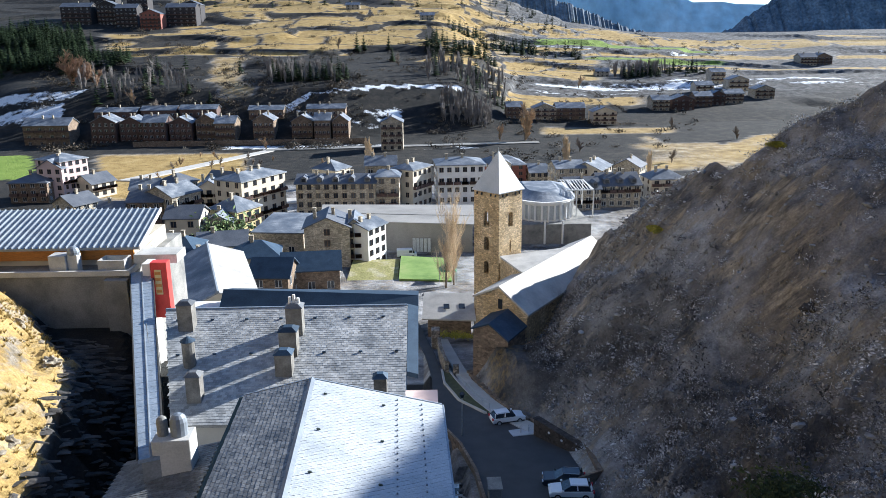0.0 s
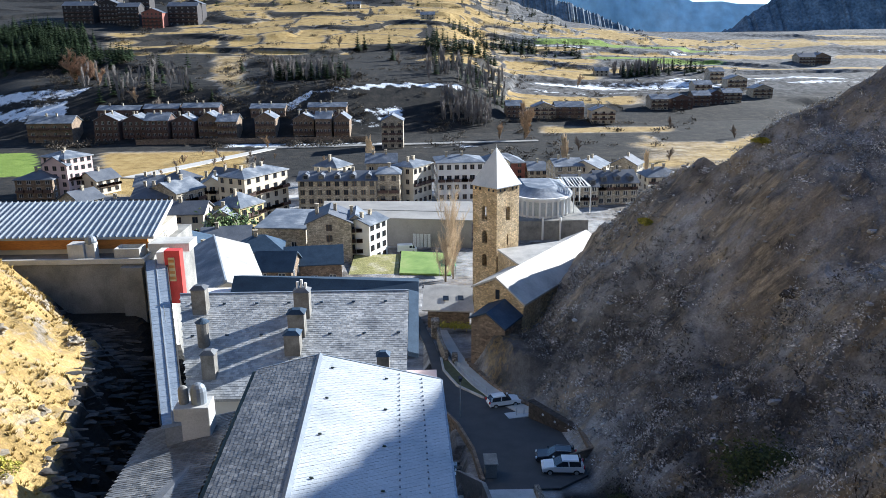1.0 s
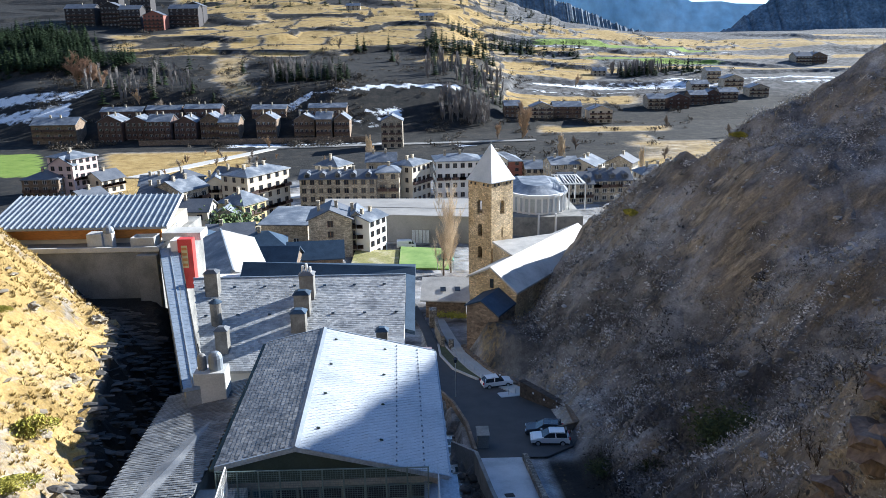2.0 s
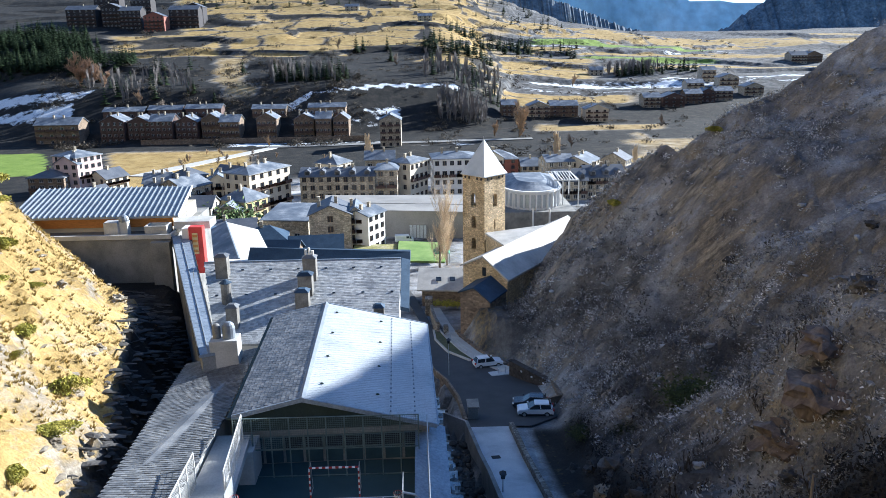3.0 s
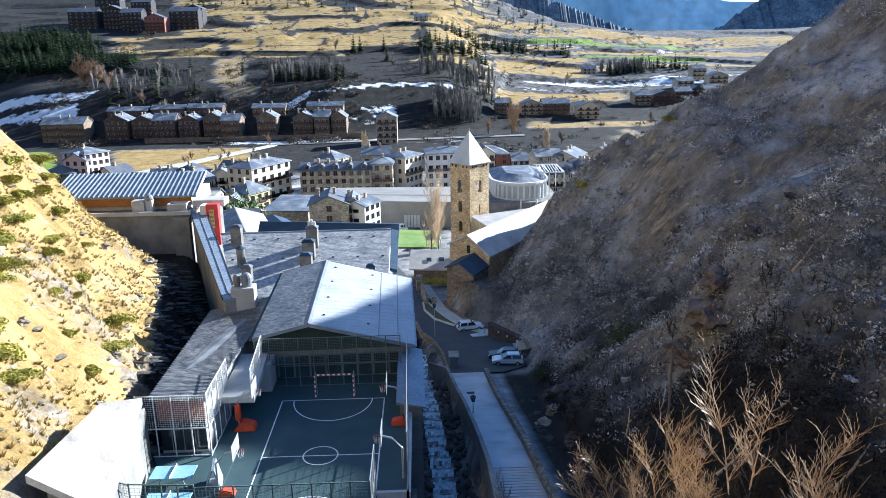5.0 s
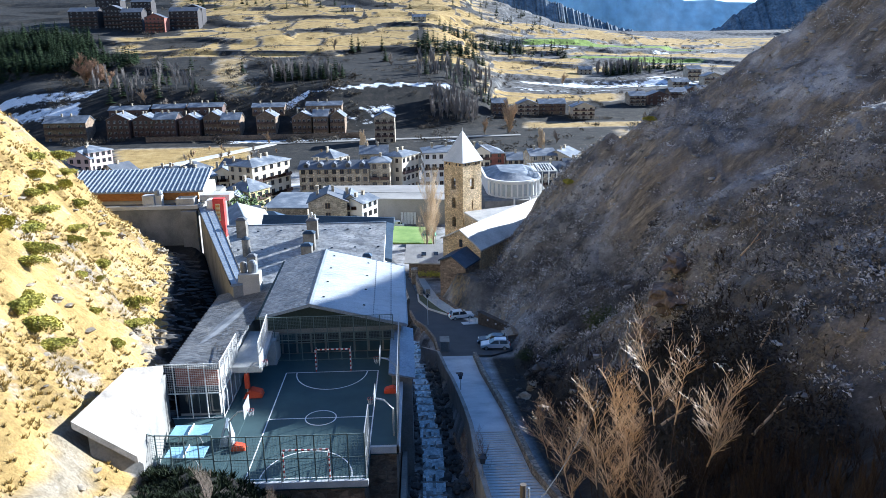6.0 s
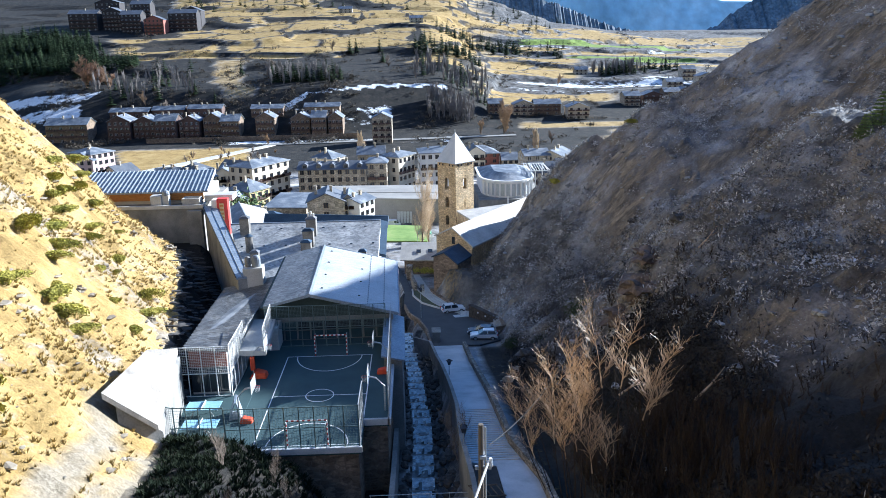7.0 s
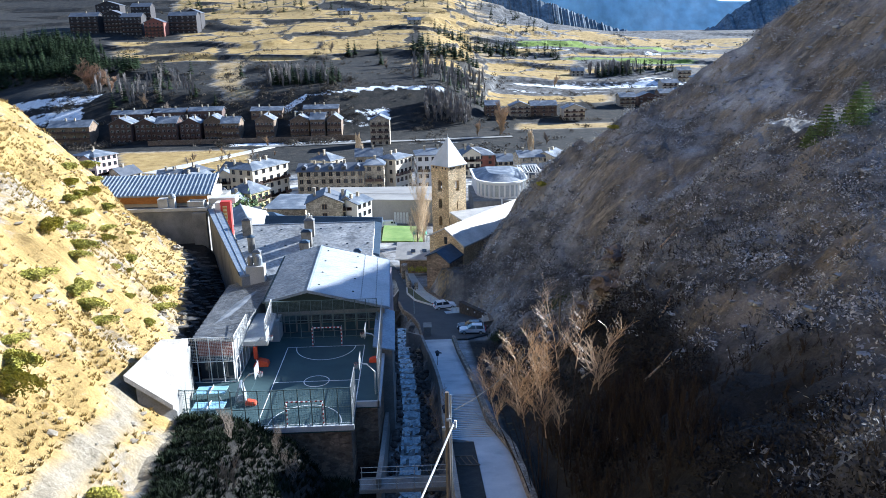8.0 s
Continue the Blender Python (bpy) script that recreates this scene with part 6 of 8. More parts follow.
aR, aL, z0 = NA + eR * 0.92, NA + eL * 0.92, -23
bR, bL = NB + eR * 0.92, NB + eL * 0.92
part("wall", hexa(bmesh.new(), [(aL.x, aL.y, z0), (aR.x, aR.y, z0), (aR.x, aR.y, aR.z - 0.3), (NA.x, NA.y, NA.z - 0.3), (aL.x, aL.y, aL.z - 0.3)], [(bL.x, bL.y, z0), (bR.x, bR.y, z0), (bR.x, bR.y, bR.z - 0.3), (NB.x, NB.y, NB.z - 0.3), (bL.x, bL.y, bL.z - 0.3)]), M_STONE_A, nave)
gz = NA + nr * 0.1 - nd * 0.04
wn_ = part("window", boxes((-0.32, 0.32, -0.06, 0.06, -3.4, -2.0)), M_GLASS, nave)
wn_.matrix_basis = Matrix.Translation((gz.x, gz.y, gz.z)) @ Matrix.Rotation(math.atan2(nr.y, nr.x), 4, "Z")
sr = thing("chapel", pose(0, 0, 0), "side chapel with a pale slab roof beside the tower", "chapel")
part("roof_slope", slab(bmesh.new(), [(9.0, 117.6, -7.0), (11.2, 106.3, -6.3), (20.6, 119.6, -6.2), (15.3, 124.6, -8.4)], 0.3), M_SLATE_WARM, sr)
part("wall", hexa(bmesh.new(), [(9.1, 117.5, -22), (11.3, 106.7, -22), (20.4, 119.6, -22), (15.2, 124.3, -22)], [(9.1, 117.5, -7.35), (11.3, 106.7, -6.66), (20.4, 119.6, -6.56), (15.2, 124.3, -8.75)]), M_STONE_A, sr)
an = thing("church_porch", pose(0, 0, 0), "low stone annex with a dark slate gable roof", "annex")
KA, KB = Vector((5.6, 96.0, -9.9)), Vector((9.4, 101.6, -9.4))
kd = (KB - KA).normalized()
kr = Vector((kd.y, -kd.x, 0)).normalized()
kR, kL = kr * 3.0 + Vector((0, 0, -1.9)), kr * -2.8 + Vector((0, 0, -1.2))
part("roof_slope", slab(bmesh.new(), [KA - kd * 0.4, KA + kR - kd * 0.4, KB + kR, KB], 0.22), M_SLATE_BLUE, an)
part("roof_slope", slab(bmesh.new(), [KA + kL - kd * 0.4, KA - kd * 0.4, KB, KB + kL], 0.22), M_SLATE_BLUE, an)
pa, pb, pc, pd = KA + kL * 0.92, KA + kR * 0.92, KB + kR * 0.92, KB + kL * 0.92
part("wall", hexa(bmesh.new(), [(pa.x, pa.y, -21), (pb.x, pb.y, -21), (pb.x, pb.y, pb.z - 0.25), (KA.x, KA.y, KA.z - 0.25), (pa.x, pa.y, pa.z - 0.25)], [(pd.x, pd.y, -21), (pc.x, pc.y, -21), (pc.x, pc.y, pc.z - 0.25), (KB.x, KB.y, KB.z - 0.25), (pd.x, pd.y, pd.z - 0.25)]), M_STONE_C, an)
# house and garden wall below the church
hs = thing("house", pose(0, 0, 0), "low stone house with a pale slab roof beside the church", "house")
part("wall", hexa(bmesh.new(), [(-2.6, 121.5, -25), (4.6, 120.4, -25), (4.6, 131, -25), (-2.6, 131, -25)], [(-2.6, 121.5, -18.4), (4.6, 120.4, -18.4), (4.6, 131, -18.4), (-2.6, 131, -18.4)]), M_STONE_C, hs)
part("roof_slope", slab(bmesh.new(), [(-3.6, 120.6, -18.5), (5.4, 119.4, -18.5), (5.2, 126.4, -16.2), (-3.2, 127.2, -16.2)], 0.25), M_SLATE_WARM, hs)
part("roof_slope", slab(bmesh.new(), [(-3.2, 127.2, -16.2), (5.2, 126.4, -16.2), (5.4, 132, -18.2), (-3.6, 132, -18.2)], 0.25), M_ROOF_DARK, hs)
for x in (0.6, 3.2):
    part("skylight", hexa(bmesh.new(), [(x - 0.5, 122.6, -17.55), (x + 0.5, 122.5, -17.55), (x + 0.5, 123.7, -17.15), (x - 0.5, 123.8, -17.15)], [(x - 0.5, 122.6, -17.48), (x + 0.5, 122.5, -17.48), (x + 0.5, 123.7, -17.08), (x - 0.5, 123.8, -17.08)]), M_GLASS, hs)
kerb([(-0.9 + 0.03 * k * k * 0.35, 113.0 - 1.5 * k) for k in range(10)], -0.5, 0.5, 2.4, M_STONE_D, "stone garden wall with a pale coping below the church", "garden_wall")
pier = thing("stone_pier", pose(-1.4, 114.5, float(zr(114.5))), "round-headed stone gate pier beside the garden wall", "pier")
part("shaft", boxes((-0.7, 0.7, -0.9, 0.9, -0.5, 3.0), bevel=0.15), M_STONE_D, pier)
pier = thing("stone_pier", pose(1.2, 99.4, float(zr(99.4))), "pale round pillar at the end of the garden wall", "pier")
part("shaft", boxes((-0.4, 0.4, -0.4, 0.4, -0.5, 1.4), bevel=0.1), M_STONE_D, pier)

# ---- village houses ----
WIN_CACHE = {}


def window_mesh(w, hgt, frame_mat, glass_mat):
    key = (round(w, 2), round(hgt, 2), frame_mat.name, glass_mat.name)
    if key not in WIN_CACHE:
        bm = bmesh.new()
        box(bm, -w / 2 - 0.09, w / 2 + 0.09, -0.1, 0.05, -0.09, hgt + 0.09)
        front = [f for f in bm.faces if f.normal.y < -0.9 or all(abs(v.co.y + 0.1) < 1e-6 for v in f.verts)]
        cut = [e for e in front[0].edges if abs(e.verts[0].co.z - e.verts[1].co.z) < 1e-6]
        bmesh.ops.subdivide_edges(bm, edges=cut, cuts=1)
        panes = [f for f in bm.faces if all(abs(v.co.y + 0.1) < 1e-6 for v in f.verts)]
        bmesh.ops.inset_individual(bm, faces=panes, thickness=0.07, depth=0.0, use_even_offset=True)
        for f in panes:
            f.material_index = 1
            for v in f.verts:
                v.co.y = -0.02
        WIN_CACHE[key] = mesh_of("window", bm, [frame_mat, glass_mat])
    return WIN_CACHE[key]


def balcony_mesh(w, mat_slab, mat_rail):
    key = ("balcony", round(w, 1), mat_slab.name, mat_rail.name)
    if key not in WIN_CACHE:
        bm = bmesh.new()
        box(bm, -w / 2, w / 2, -1.1, 0.05, -0.15, 0.9, 1)
        top = [f for f in bm.faces if all(v.co.z > 0.8 for v in f.verts)]
        bmesh.ops.inset_individual(bm, faces=top, thickness=0.07, depth=0.0, use_even_offset=True)
        for f in top:
            f.material_index = 0
            for v in f.verts:
                v.co.z = 0.0
        WIN_CACHE[key] = mesh_of("balcony", bm, [mat_slab, mat_rail])
    return WIN_CACHE[key]


def village_house(name, x0, x1, y, depth, zb, zeave, zridge, wall, roof, label, floors=3, bays=4, roof_kind="gable_x", rot=0.0, balconies=(), base=None, group="", chimneys=1, dormers=0, sides=2, cat="house"):
    """A house whose front stands at y between x0 and x1; its own parts: walls, roof slopes, windows, balconies, chimneys."""
    w, cx = x1 - x0, (x0 + x1) / 2
    hgt, top = zeave - zb, zridge - zb
    hs = thing(name, pose(cx, y, zb, 0, 0, rot), label, cat, group)
    W, D = w / 2, depth
    part("wall", boxes((-W, W, 0, D, -3, hgt)), wall, hs)
    if base is not None:
        part("ground_floor_facing", boxes((-W - 0.06, W + 0.06, -0.06, D + 0.06, -3, hgt / floors)), base, hs)
    o = 0.55
    if roof_kind == "gable_x":
        part("gable_wall", hexa(bmesh.new(), [(-W, 0, hgt), (-W, D, hgt), (-W, D / 2, top - 0.2)], [(W, 0, hgt), (W, D, hgt), (W, D / 2, top - 0.2)]), wall, hs)
        part("roof_slope", slab(bmesh.new(), [(-W - o, -o, hgt - 0.1), (W + o, -o, hgt - 0.1), (W + o, D / 2, top), (-W - o, D / 2, top)], 0.25), roof, hs)
        part("roof_slope", slab(bmesh.new(), [(-W - o, D / 2, top), (W + o, D / 2, top), (W + o, D + o, hgt - 0.1), (-W - o, D + o, hgt - 0.1)], 0.25), roof, hs)
    elif roof_kind == "gable_y":
        part("gable_wall", hexa(bmesh.new(), [(-W, 0, hgt), (W, 0, hgt), (0, 0, top - 0.2)], [(-W, D, hgt), (W, D, hgt), (0, D, top - 0.2)]), wall, hs)
        part("roof_slope", slab(bmesh.new(), [(-W - o, -o, hgt - 0.1), (0, -o, top), (0, D + o, top), (-W - o, D + o, hgt - 0.1)], 0.25), roof, hs)
        part("roof_slope", slab(bmesh.new(), [(0, -o, top), (W + o, -o, hgt - 0.1), (W + o, D + o, hgt - 0.1), (0, D + o, top)], 0.25), roof, hs)
    elif roof_kind == "hip":
        i = min(W, D / 2) * 0.9
        a, b, c, d = (-W - o, -o, hgt), (W + o, -o, hgt), (W + o, D + o, hgt), (-W - o, D + o, hgt)
        e, f = (-W + i, D / 2, top), (W - i, D / 2, top)
        for ring in ((a, b, f, e), (c, d, e, f)):
            part("roof_slope", slab(bmesh.new(), ring, 0.22), roof, hs)
        for ring in ((b, c, f), (d, a, e)):
            part("roof_hip", slab(bmesh.new(), ring, 0.22), roof, hs)
        part("cornice", boxes((-W - o, W + o, -o, D + o, hgt - 0.3, hgt - 0.22)), M_CONC, hs)
    elif roof_kind == "mono":
        part("roof_slope", slab(bmesh.new(), [(-W - o, -o, hgt), (W + o, -o, hgt), (W + o, D + o, top), (-W - o, D + o, top)], 0.3), roof, hs)
        part("gable_wall", hexa(bmesh.new(), [(-W, 0, hgt - 0.3), (-W, D, hgt - 0.3), (-W, D, top - 0.3)], [(W, 0, hgt - 0.3), (W, D, hgt - 0.3), (W, D, top - 0.3)]), wall, hs)
    else:
        part("roof_slope", boxes((-W - 0.2, W + 0.2, -0.2, D + 0.2, hgt - 0.02, hgt + 0.3)), roof, hs)
    fh = hgt / floors
    ww, wh = min(1.3, w / bays * 0.55), min(1.5, fh * 0.52)
    frame = M_FRAME_W if wall in (M_STONE_C, M_WOODWALL, M_LODGE) or wall is M_STONE_B and floors % 2 else M_FRAME
    for k in range(floors):
        z = fh * k + fh * 0.3
        for j in range(bays):
            x = -W + w * (j + 0.5) / bays
            if k in balconies:
                share("window", window_mesh(ww * 1.15, wh * 1.25, frame, M_GLASS), hs, pose(x, 0, z - fh * 0.17))
                share("balcony", balcony_mesh(w / bays * 0.86, M_CONC, M_WOODWALL), hs, pose(x, 0, z - fh * 0.2))
            else:
                share("window", window_mesh(ww, wh, frame, M_GLASS), hs, pose(x, 0, z))
        nb = max(1, int(D / 3.6))
        for sx in ((-1, 1) if sides == 2 else ((sides,) if sides else ())):
            for j in range(nb):
                share("window", window_mesh(min(1.1, ww), wh, frame, M_GLASS), hs, pose(sx * W, D * (j + 0.5) / nb, z, 0, 0, 90 * sx))
    rr = random.Random(int(x0 * 7 + y))
    for k in range(chimneys):
        cxx = -W * 0.6 + 1.2 * W * (k + rr.random() * 0.6) / max(1, chimneys)
        part("chimney", boxes((cxx - 0.4, cxx + 0.4, D * 0.42, D * 0.42 + 0.7, hgt + (top - hgt) * 0.4, top + 1.1), (cxx - 0.5, cxx + 0.5, D * 0.42 - 0.1, D * 0.42 + 0.8, top + 1.1, top + 1.25)), M_STONE_B, hs)
    for k in range(dormers):
        x = -W + w * (k + 0.5) / dormers
        zz = hgt + (top - hgt) * 0.35
        dm = part("dormer", hexa(bmesh.new(), [(x - 1.0, 0.4, zz - 0.6), (x + 1.0, 0.4, zz - 0.6), (x + 1.0, 0.4, zz + 0.7), (x, 0.4, zz + 1.4), (x - 1.0, 0.4, zz + 0.7)], [(x - 1.0, D * 0.45, zz - 0.6), (x + 1.0, D * 0.45, zz - 0.6), (x + 1.0, D * 0.45, zz + 0.7), (x, D * 0.45, zz + 1.4), (x - 1.0, D * 0.45, zz + 0.7)]), roof, hs)
        part("dormer_window", boxes((x - 0.6, x + 0.6, 0.34, 0.42, zz - 0.4, zz + 0.6)), M_GLASS, dm)
    return hs


VH = village_house
VH("apartment_house", -63.4, -43.0, 240, 11, -30, -15.2, -13.4, M_CREAM, M_ROOF_FAR, "cream five-storey apartment house with brown balconies", 5, 5, "hip", 60, (1, 3), chimneys=3, cat="building")
VH("house", -57.4, -47.7, 214, 10, -29.8, -19.6, -16.4, M_YELLOW, M_ROOF_FAR, "ochre house with a pale hipped roof", 3, 3, "hip", 60, (2,))
VH("apartment_house", -44.3, -18.6, 245, 12, -30, -18.6, -16.4, M_STONE_B, M_ROOF_DARK, "long grey stone apartment house with dark dormers", 4, 9, "gable_x", -2, (), chimneys=4, dormers=5, cat="building")
VH("apartment_house", -18.5, -11, 246, 13, -30, -16.9, -15.4, M_STONE_B, M_ROOF_FAR, "taller stone end block with a frosted roof", 4, 2, "hip", -2, (1, 2), cat="building")
VH("apartment_house", -9.4, 2.6, 258, 9, -30, -16.0, -14.4, M_CREAM, M_ROOF_FAR, "cream apartment block with balconies", 4, 4, "hip", 58, (2,), chimneys=2, cat="building")
VH("apartment_house", 1.8, 18.1, 262, 14, -30, -16.0, -14.2, M_WHITE, M_ROOF_FAR, "white and grey apartment block with tall windows", 4, 6, "hip", 4, (2,), chimneys=2, cat="building")
VH("house", -10.6, -5.0, 256, 8, -30, -24.8, -21.6, M_STONE_B, M_SLATE_BLUE, "low annex with a blue slate roof", 2, 2, "gable_x")
hb = thing("market_hall", pose(0, 0, 0), "large low hall with a wide pale flat roof and brown walls", "building")
part("wall", hexa(bmesh.new(), [(-30, 205.2, -30), (9.8, 198, -30), (10.6, 219, -30), (-31, 222, -30)], [(-30, 205.2, -21.6), (9.8, 198, -21.6), (10.6, 219, -21.4), (-31, 222, -21.4)]), M_ROOF_TAN, hb)
part("roof", slab(bmesh.new(), [(-31.5, 204.6, -21.2), (10.4, 197, -21.2), (11.3, 220, -20.9), (-33, 223.4, -20.9)], 0.4), M_ROOF_TAN, hb)
part("roof_joint", slab(bmesh.new(), [(-31.8, 213, -20.96), (10.8, 206, -21.0), (10.82, 206.5, -20.99), (-31.9, 213.5, -20.95)], 0.1), M_CONC_DARK, hb)
for k in range(5):
    part("gate_panel", boxes((-6.2 + 1.0 * k, -5.4 + 1.0 * k, 200.2 - 0.18 * k, 200.6 - 0.18 * k, -29.6, -25.6)), M_FRAME_W, hb)
VH("house", -32.5, -21.4, 184, 12, -29.5, -18.2, -15.6, M_STONE_B, M_ROOF_DARK, "stone house with a broad gable", 4, 1, "gable_y", 3, (), sides=0, chimneys=2)
VH("house", -22.6, -18.4, 186.5, 10, -29.5, -18.6, -16.6, M_CREAM, M_ROOF_FAR, "narrow cream house with timber galleries", 4, 2, "gable_y", 3, (0, 1, 2, 3), sides=1)
VH("house", -19.0, -10.8, 188, 7, -29.5, -18.9, -17.6, M_WHITE, M_ROOF_FAR, "white rendered house with small windows", 4, 3, "gable_x", 60, (), chimneys=2, sides=1)
VH("barn", -33.6, -21.4, 159, 9, -27.5, -21.4, -18.4, M_STONE_C, M_SLATE_BLUE, "low stone barn with a blue slate roof", 1, 3, "gable_x", 6, (), chimneys=0, cat="barn")
VH("barn", -39.2, -31.2, 152, 9, -27, -20.6, -17.6, M_STONE_C, M_SLATE_BLUE, "small stone barn with a dark blue slate roof", 2, 2, "gable_x", -4, (), chimneys=0, cat="barn")
VH("barn", -46.5, -36, 168, 9, -28, -21.0, -18.0, M_CREAM, M_SLATE_BLUE, "house with a steep blue slate roof", 2, 3, "hip", 8, (), chimneys=1, cat="barn")
VH("workshop", -48, -34.5, 196, 18, -30, -22.2, -21.2, M_STONE_B, M_ROOF_FAR, "long grey workshop with a curved wall and pale roof", 1, 2, "mono", -8, (), chimneys=0, cat="workshop")
VH("workshop", -60, -48, 188, 12, -30, -23.5, -21.0, M_CREAM, M_ROOF_DARK, "low house with a dark roof behind the trees", 2, 3, "gable_x", 10)
VH("house", -72, -63, 201, 10, -30, -19.2, -16.6, M_CREAM, M_ROOF_DARK, "narrow village house with a dark slate roof", 3, 2, "gable_x", 0)
VH("house", -63, -55.5, 205, 10, -30, -21.6, -19.0, M_STONE_B, M_ROOF_FAR, "stone village house with a frosted roof", 3, 2, "gable_y", 0, (2,))
VH("house", -92, -81.5, 228, 12, -30, -20.2, -17.2, M_STONE_C, M_ROOF_DARK, "brown village house with a dark roof", 3, 3, "gable_x", 0, (1,), chimneys=2)
VH("house", -81, -69.5, 232, 12, -30, -18.6, -15.8, M_STONE_B, M_ROOF_FAR, "grey village house with timber balconies", 3, 3, "gable_x", 60, (1, 2), chimneys=2)
VH("house", -100, -92.5, 224, 10, -30, -22.6, -20.0, M_CREAM, M_ROOF_DARK, "small house at the village edge", 2, 2, "gable_x", 0)
VH("apartment_house", -152, -138.5, 276, 13, -30, -22.6, -20.2, M_STONE_C, M_ROOF_DARK, "brown stone house with a dark roof", 3, 4, "hip", 0, (1,))
VH("apartment_house", -144.2, -134.4, 281, 13, -30, -18.2, -15.0, M_PINK, M_ROOF_FAR, "pale pink apartment house", 4, 3, "gable_y", -10, ())
VH("apartment_house", -138, -126.5, 286, 14, -30, -15.9, -13.8, M_PINK, M_ROOF_FAR, "pink apartment house with many small windows", 5, 4, "hip", 60, (2,))
VH("house", -127.5, -117, 286, 10, -30, -24.4, -21.4, M_CREAM, M_ROOF_DARK, "small cream house with a dark gable", 2, 3, "gable_x", 60, (1,))
VH("house", 20.5, 37.6, 300, 14, -30, -22.6, -19.6, M_BRICKRED, M_ROOF_FAR, "red-brown house with a frosted roof", 3, 4, "hip", 6, ())
VH("house", 38.5, 46, 296, 12, -30, -25, -22.4, M_STONE_B, M_ROOF_FAR, "grey house with a frosted roof", 2, 3, "gable_x", 0)
VH("apartment_house", 44.9, 56.0, 250, 13, -30, -22.8, -19.6, M_STONE_B, M_ROOF_DARK, "stone apartment house with a dark mansard roof", 3, 4, "gable_x", 4, (1,), dormers=3, cat="building")
VH("apartment_house", 56.4, 70.5, 254, 13, -30, -22.4, -19.0, M_STONE_B, M_ROOF_DARK, "stone apartment house with dormers", 3, 5, "gable_x", 4, (2,), dormers=3, chimneys=3, cat="building")
VH("house", 47, 58, 285, 12, -30, -21.6, -19.4, M_STONE_B, M_ROOF_FAR, "grey house with pale frosted roof", 3, 3, "gable_x", 8, chimneys=2)
VH("house", 60, 74, 290, 12, -30, -22.4, -19.8, M_CREAM, M_ROOF_FAR, "house with a broad frosted roof", 3, 4, "gable_x", 60, chimneys=2)
for i, (a, b, y, hgt, m, rf) in enumerate(((-112, -103, 236, 8, M_STONE_B, M_ROOF_DARK), (-78, -70, 252, 9, M_CREAM, M_ROOF_FAR), (-88, -79, 262, 9.5, M_STONE_B, M_ROOF_DARK), (-102, -93, 258, 8, M_STONE_C, M_ROOF_FAR), (-71, -64, 262, 10, M_WHITE, M_ROOF_DARK), (76, 88, 262, 8, M_CREAM, M_ROOF_FAR), (75, 84, 285, 9, M_STONE_B, M_ROOF_DARK), (22, 30, 286, 10, M_CREAM, M_ROOF_DARK), (-36, -27, 270, 12, M_CREAM, M_ROOF_FAR), (-24, -13, 276, 12, M_STONE_B, M_ROOF_FAR), (-56, -47, 172, 6.5, M_STONE_B, M_SLATE_BLUE), (-66, -58, 178, 8, M_CREAM, M_SLATE_BLUE))):
    VH("house", a, b, y, 10, -30, -30 + hgt, -27.2 + hgt, m, rf, "village house with timber balconies and slate roof" if i % 2 else "plain village house with a slate roof", 3 if hgt > 7 else 2, 3, ("gable_x", "gable_y", "hip")[i % 3], ((i * 37) % 19 - 9 if i % 2 else 60), (1, 2) if i % 2 else (), chimneys=1 + i % 2)
# sports palace with its round glazed front
sp = thing("sports_palace", pose(0, 0, 0), "white curved building with columns under a pale flat roof", "building")
bm = bmesh.new()
arc = [(31.5 + 9.0 * math.cos(a), 221 + 11.5 * math.sin(a)) for a in np.linspace(-math.pi * 0.95, 0.12, 16)]
ring = arc + [(40.5, 238), (22.5, 238)]
hexa(bm, [(x, y, -24) for x, y in ring], [(x, y, -18.8) for x, y in ring])
part("wall", bm, M_WHITE, sp)
bm = bmesh.new()
ring_o = [(31.5 + (x - 31.5) * 1.08, 221 + (y - 221) * 1.07) for x, y in ring]
hexa(bm, [(x, y, -18.8) for x, y in ring_o], [(x, y, -18.2) for x, y in ring_o])
part("roof_edge", bm, M_WHITE, sp)
part("roof", hexa(bmesh.new(), [(x, y, -18.2) for x, y in ring], [(31.5 + (x - 31.5) * 0.5, 222 + (y - 221) * 0.6, -16.4) for x, y in ring]), M_ROOF_FAR, sp)
for i, (x, y) in enumerate(arc[1:14]):
    part("column", boxes((x - 0.22, x + 0.22, y - 0.45, y - 0.05, -24, -18.8)), M_WHITE, sp)
    nx_, ny_ = arc[i + 2]
    part("glazing", hexa(bmesh.new(), [(x + 0.3, y - 0.12, -23.4), (nx_ - 0.3, ny_ - 0.12, -23.4), (nx_ - 0.3, ny_ - 0.04, -23.4), (x + 0.3, y - 0.04, -23.4)], [(x + 0.3, y - 0.12, -19.4), (nx_ - 0.3, ny_ - 0.12, -19.4), (nx_ - 0.3, ny_ - 0.04, -19.4), (x + 0.3, y - 0.04, -19.4)]), M_STEEL, sp)
part("base_wall", boxes((21, 43.5, 207, 236, -31, -24)), M_CONC_DARK, sp)
part("truss", boxes((40.8, 41.1, 216, 232, -16.4, -16.1), (38, 46, 216, 216.3, -16.4, -16.1), (45.7, 46, 216, 216.3, -24, -16.1), (38, 46, 231.7, 232, -16.4, -16.1), (45.7, 46, 216, 232, -16.4, -16.1), (40.8, 41.1, 216, 216.3, -24, -16.1), (45.7, 46, 231.7, 232, -24, -16.1)), M_FRAME_W, sp)
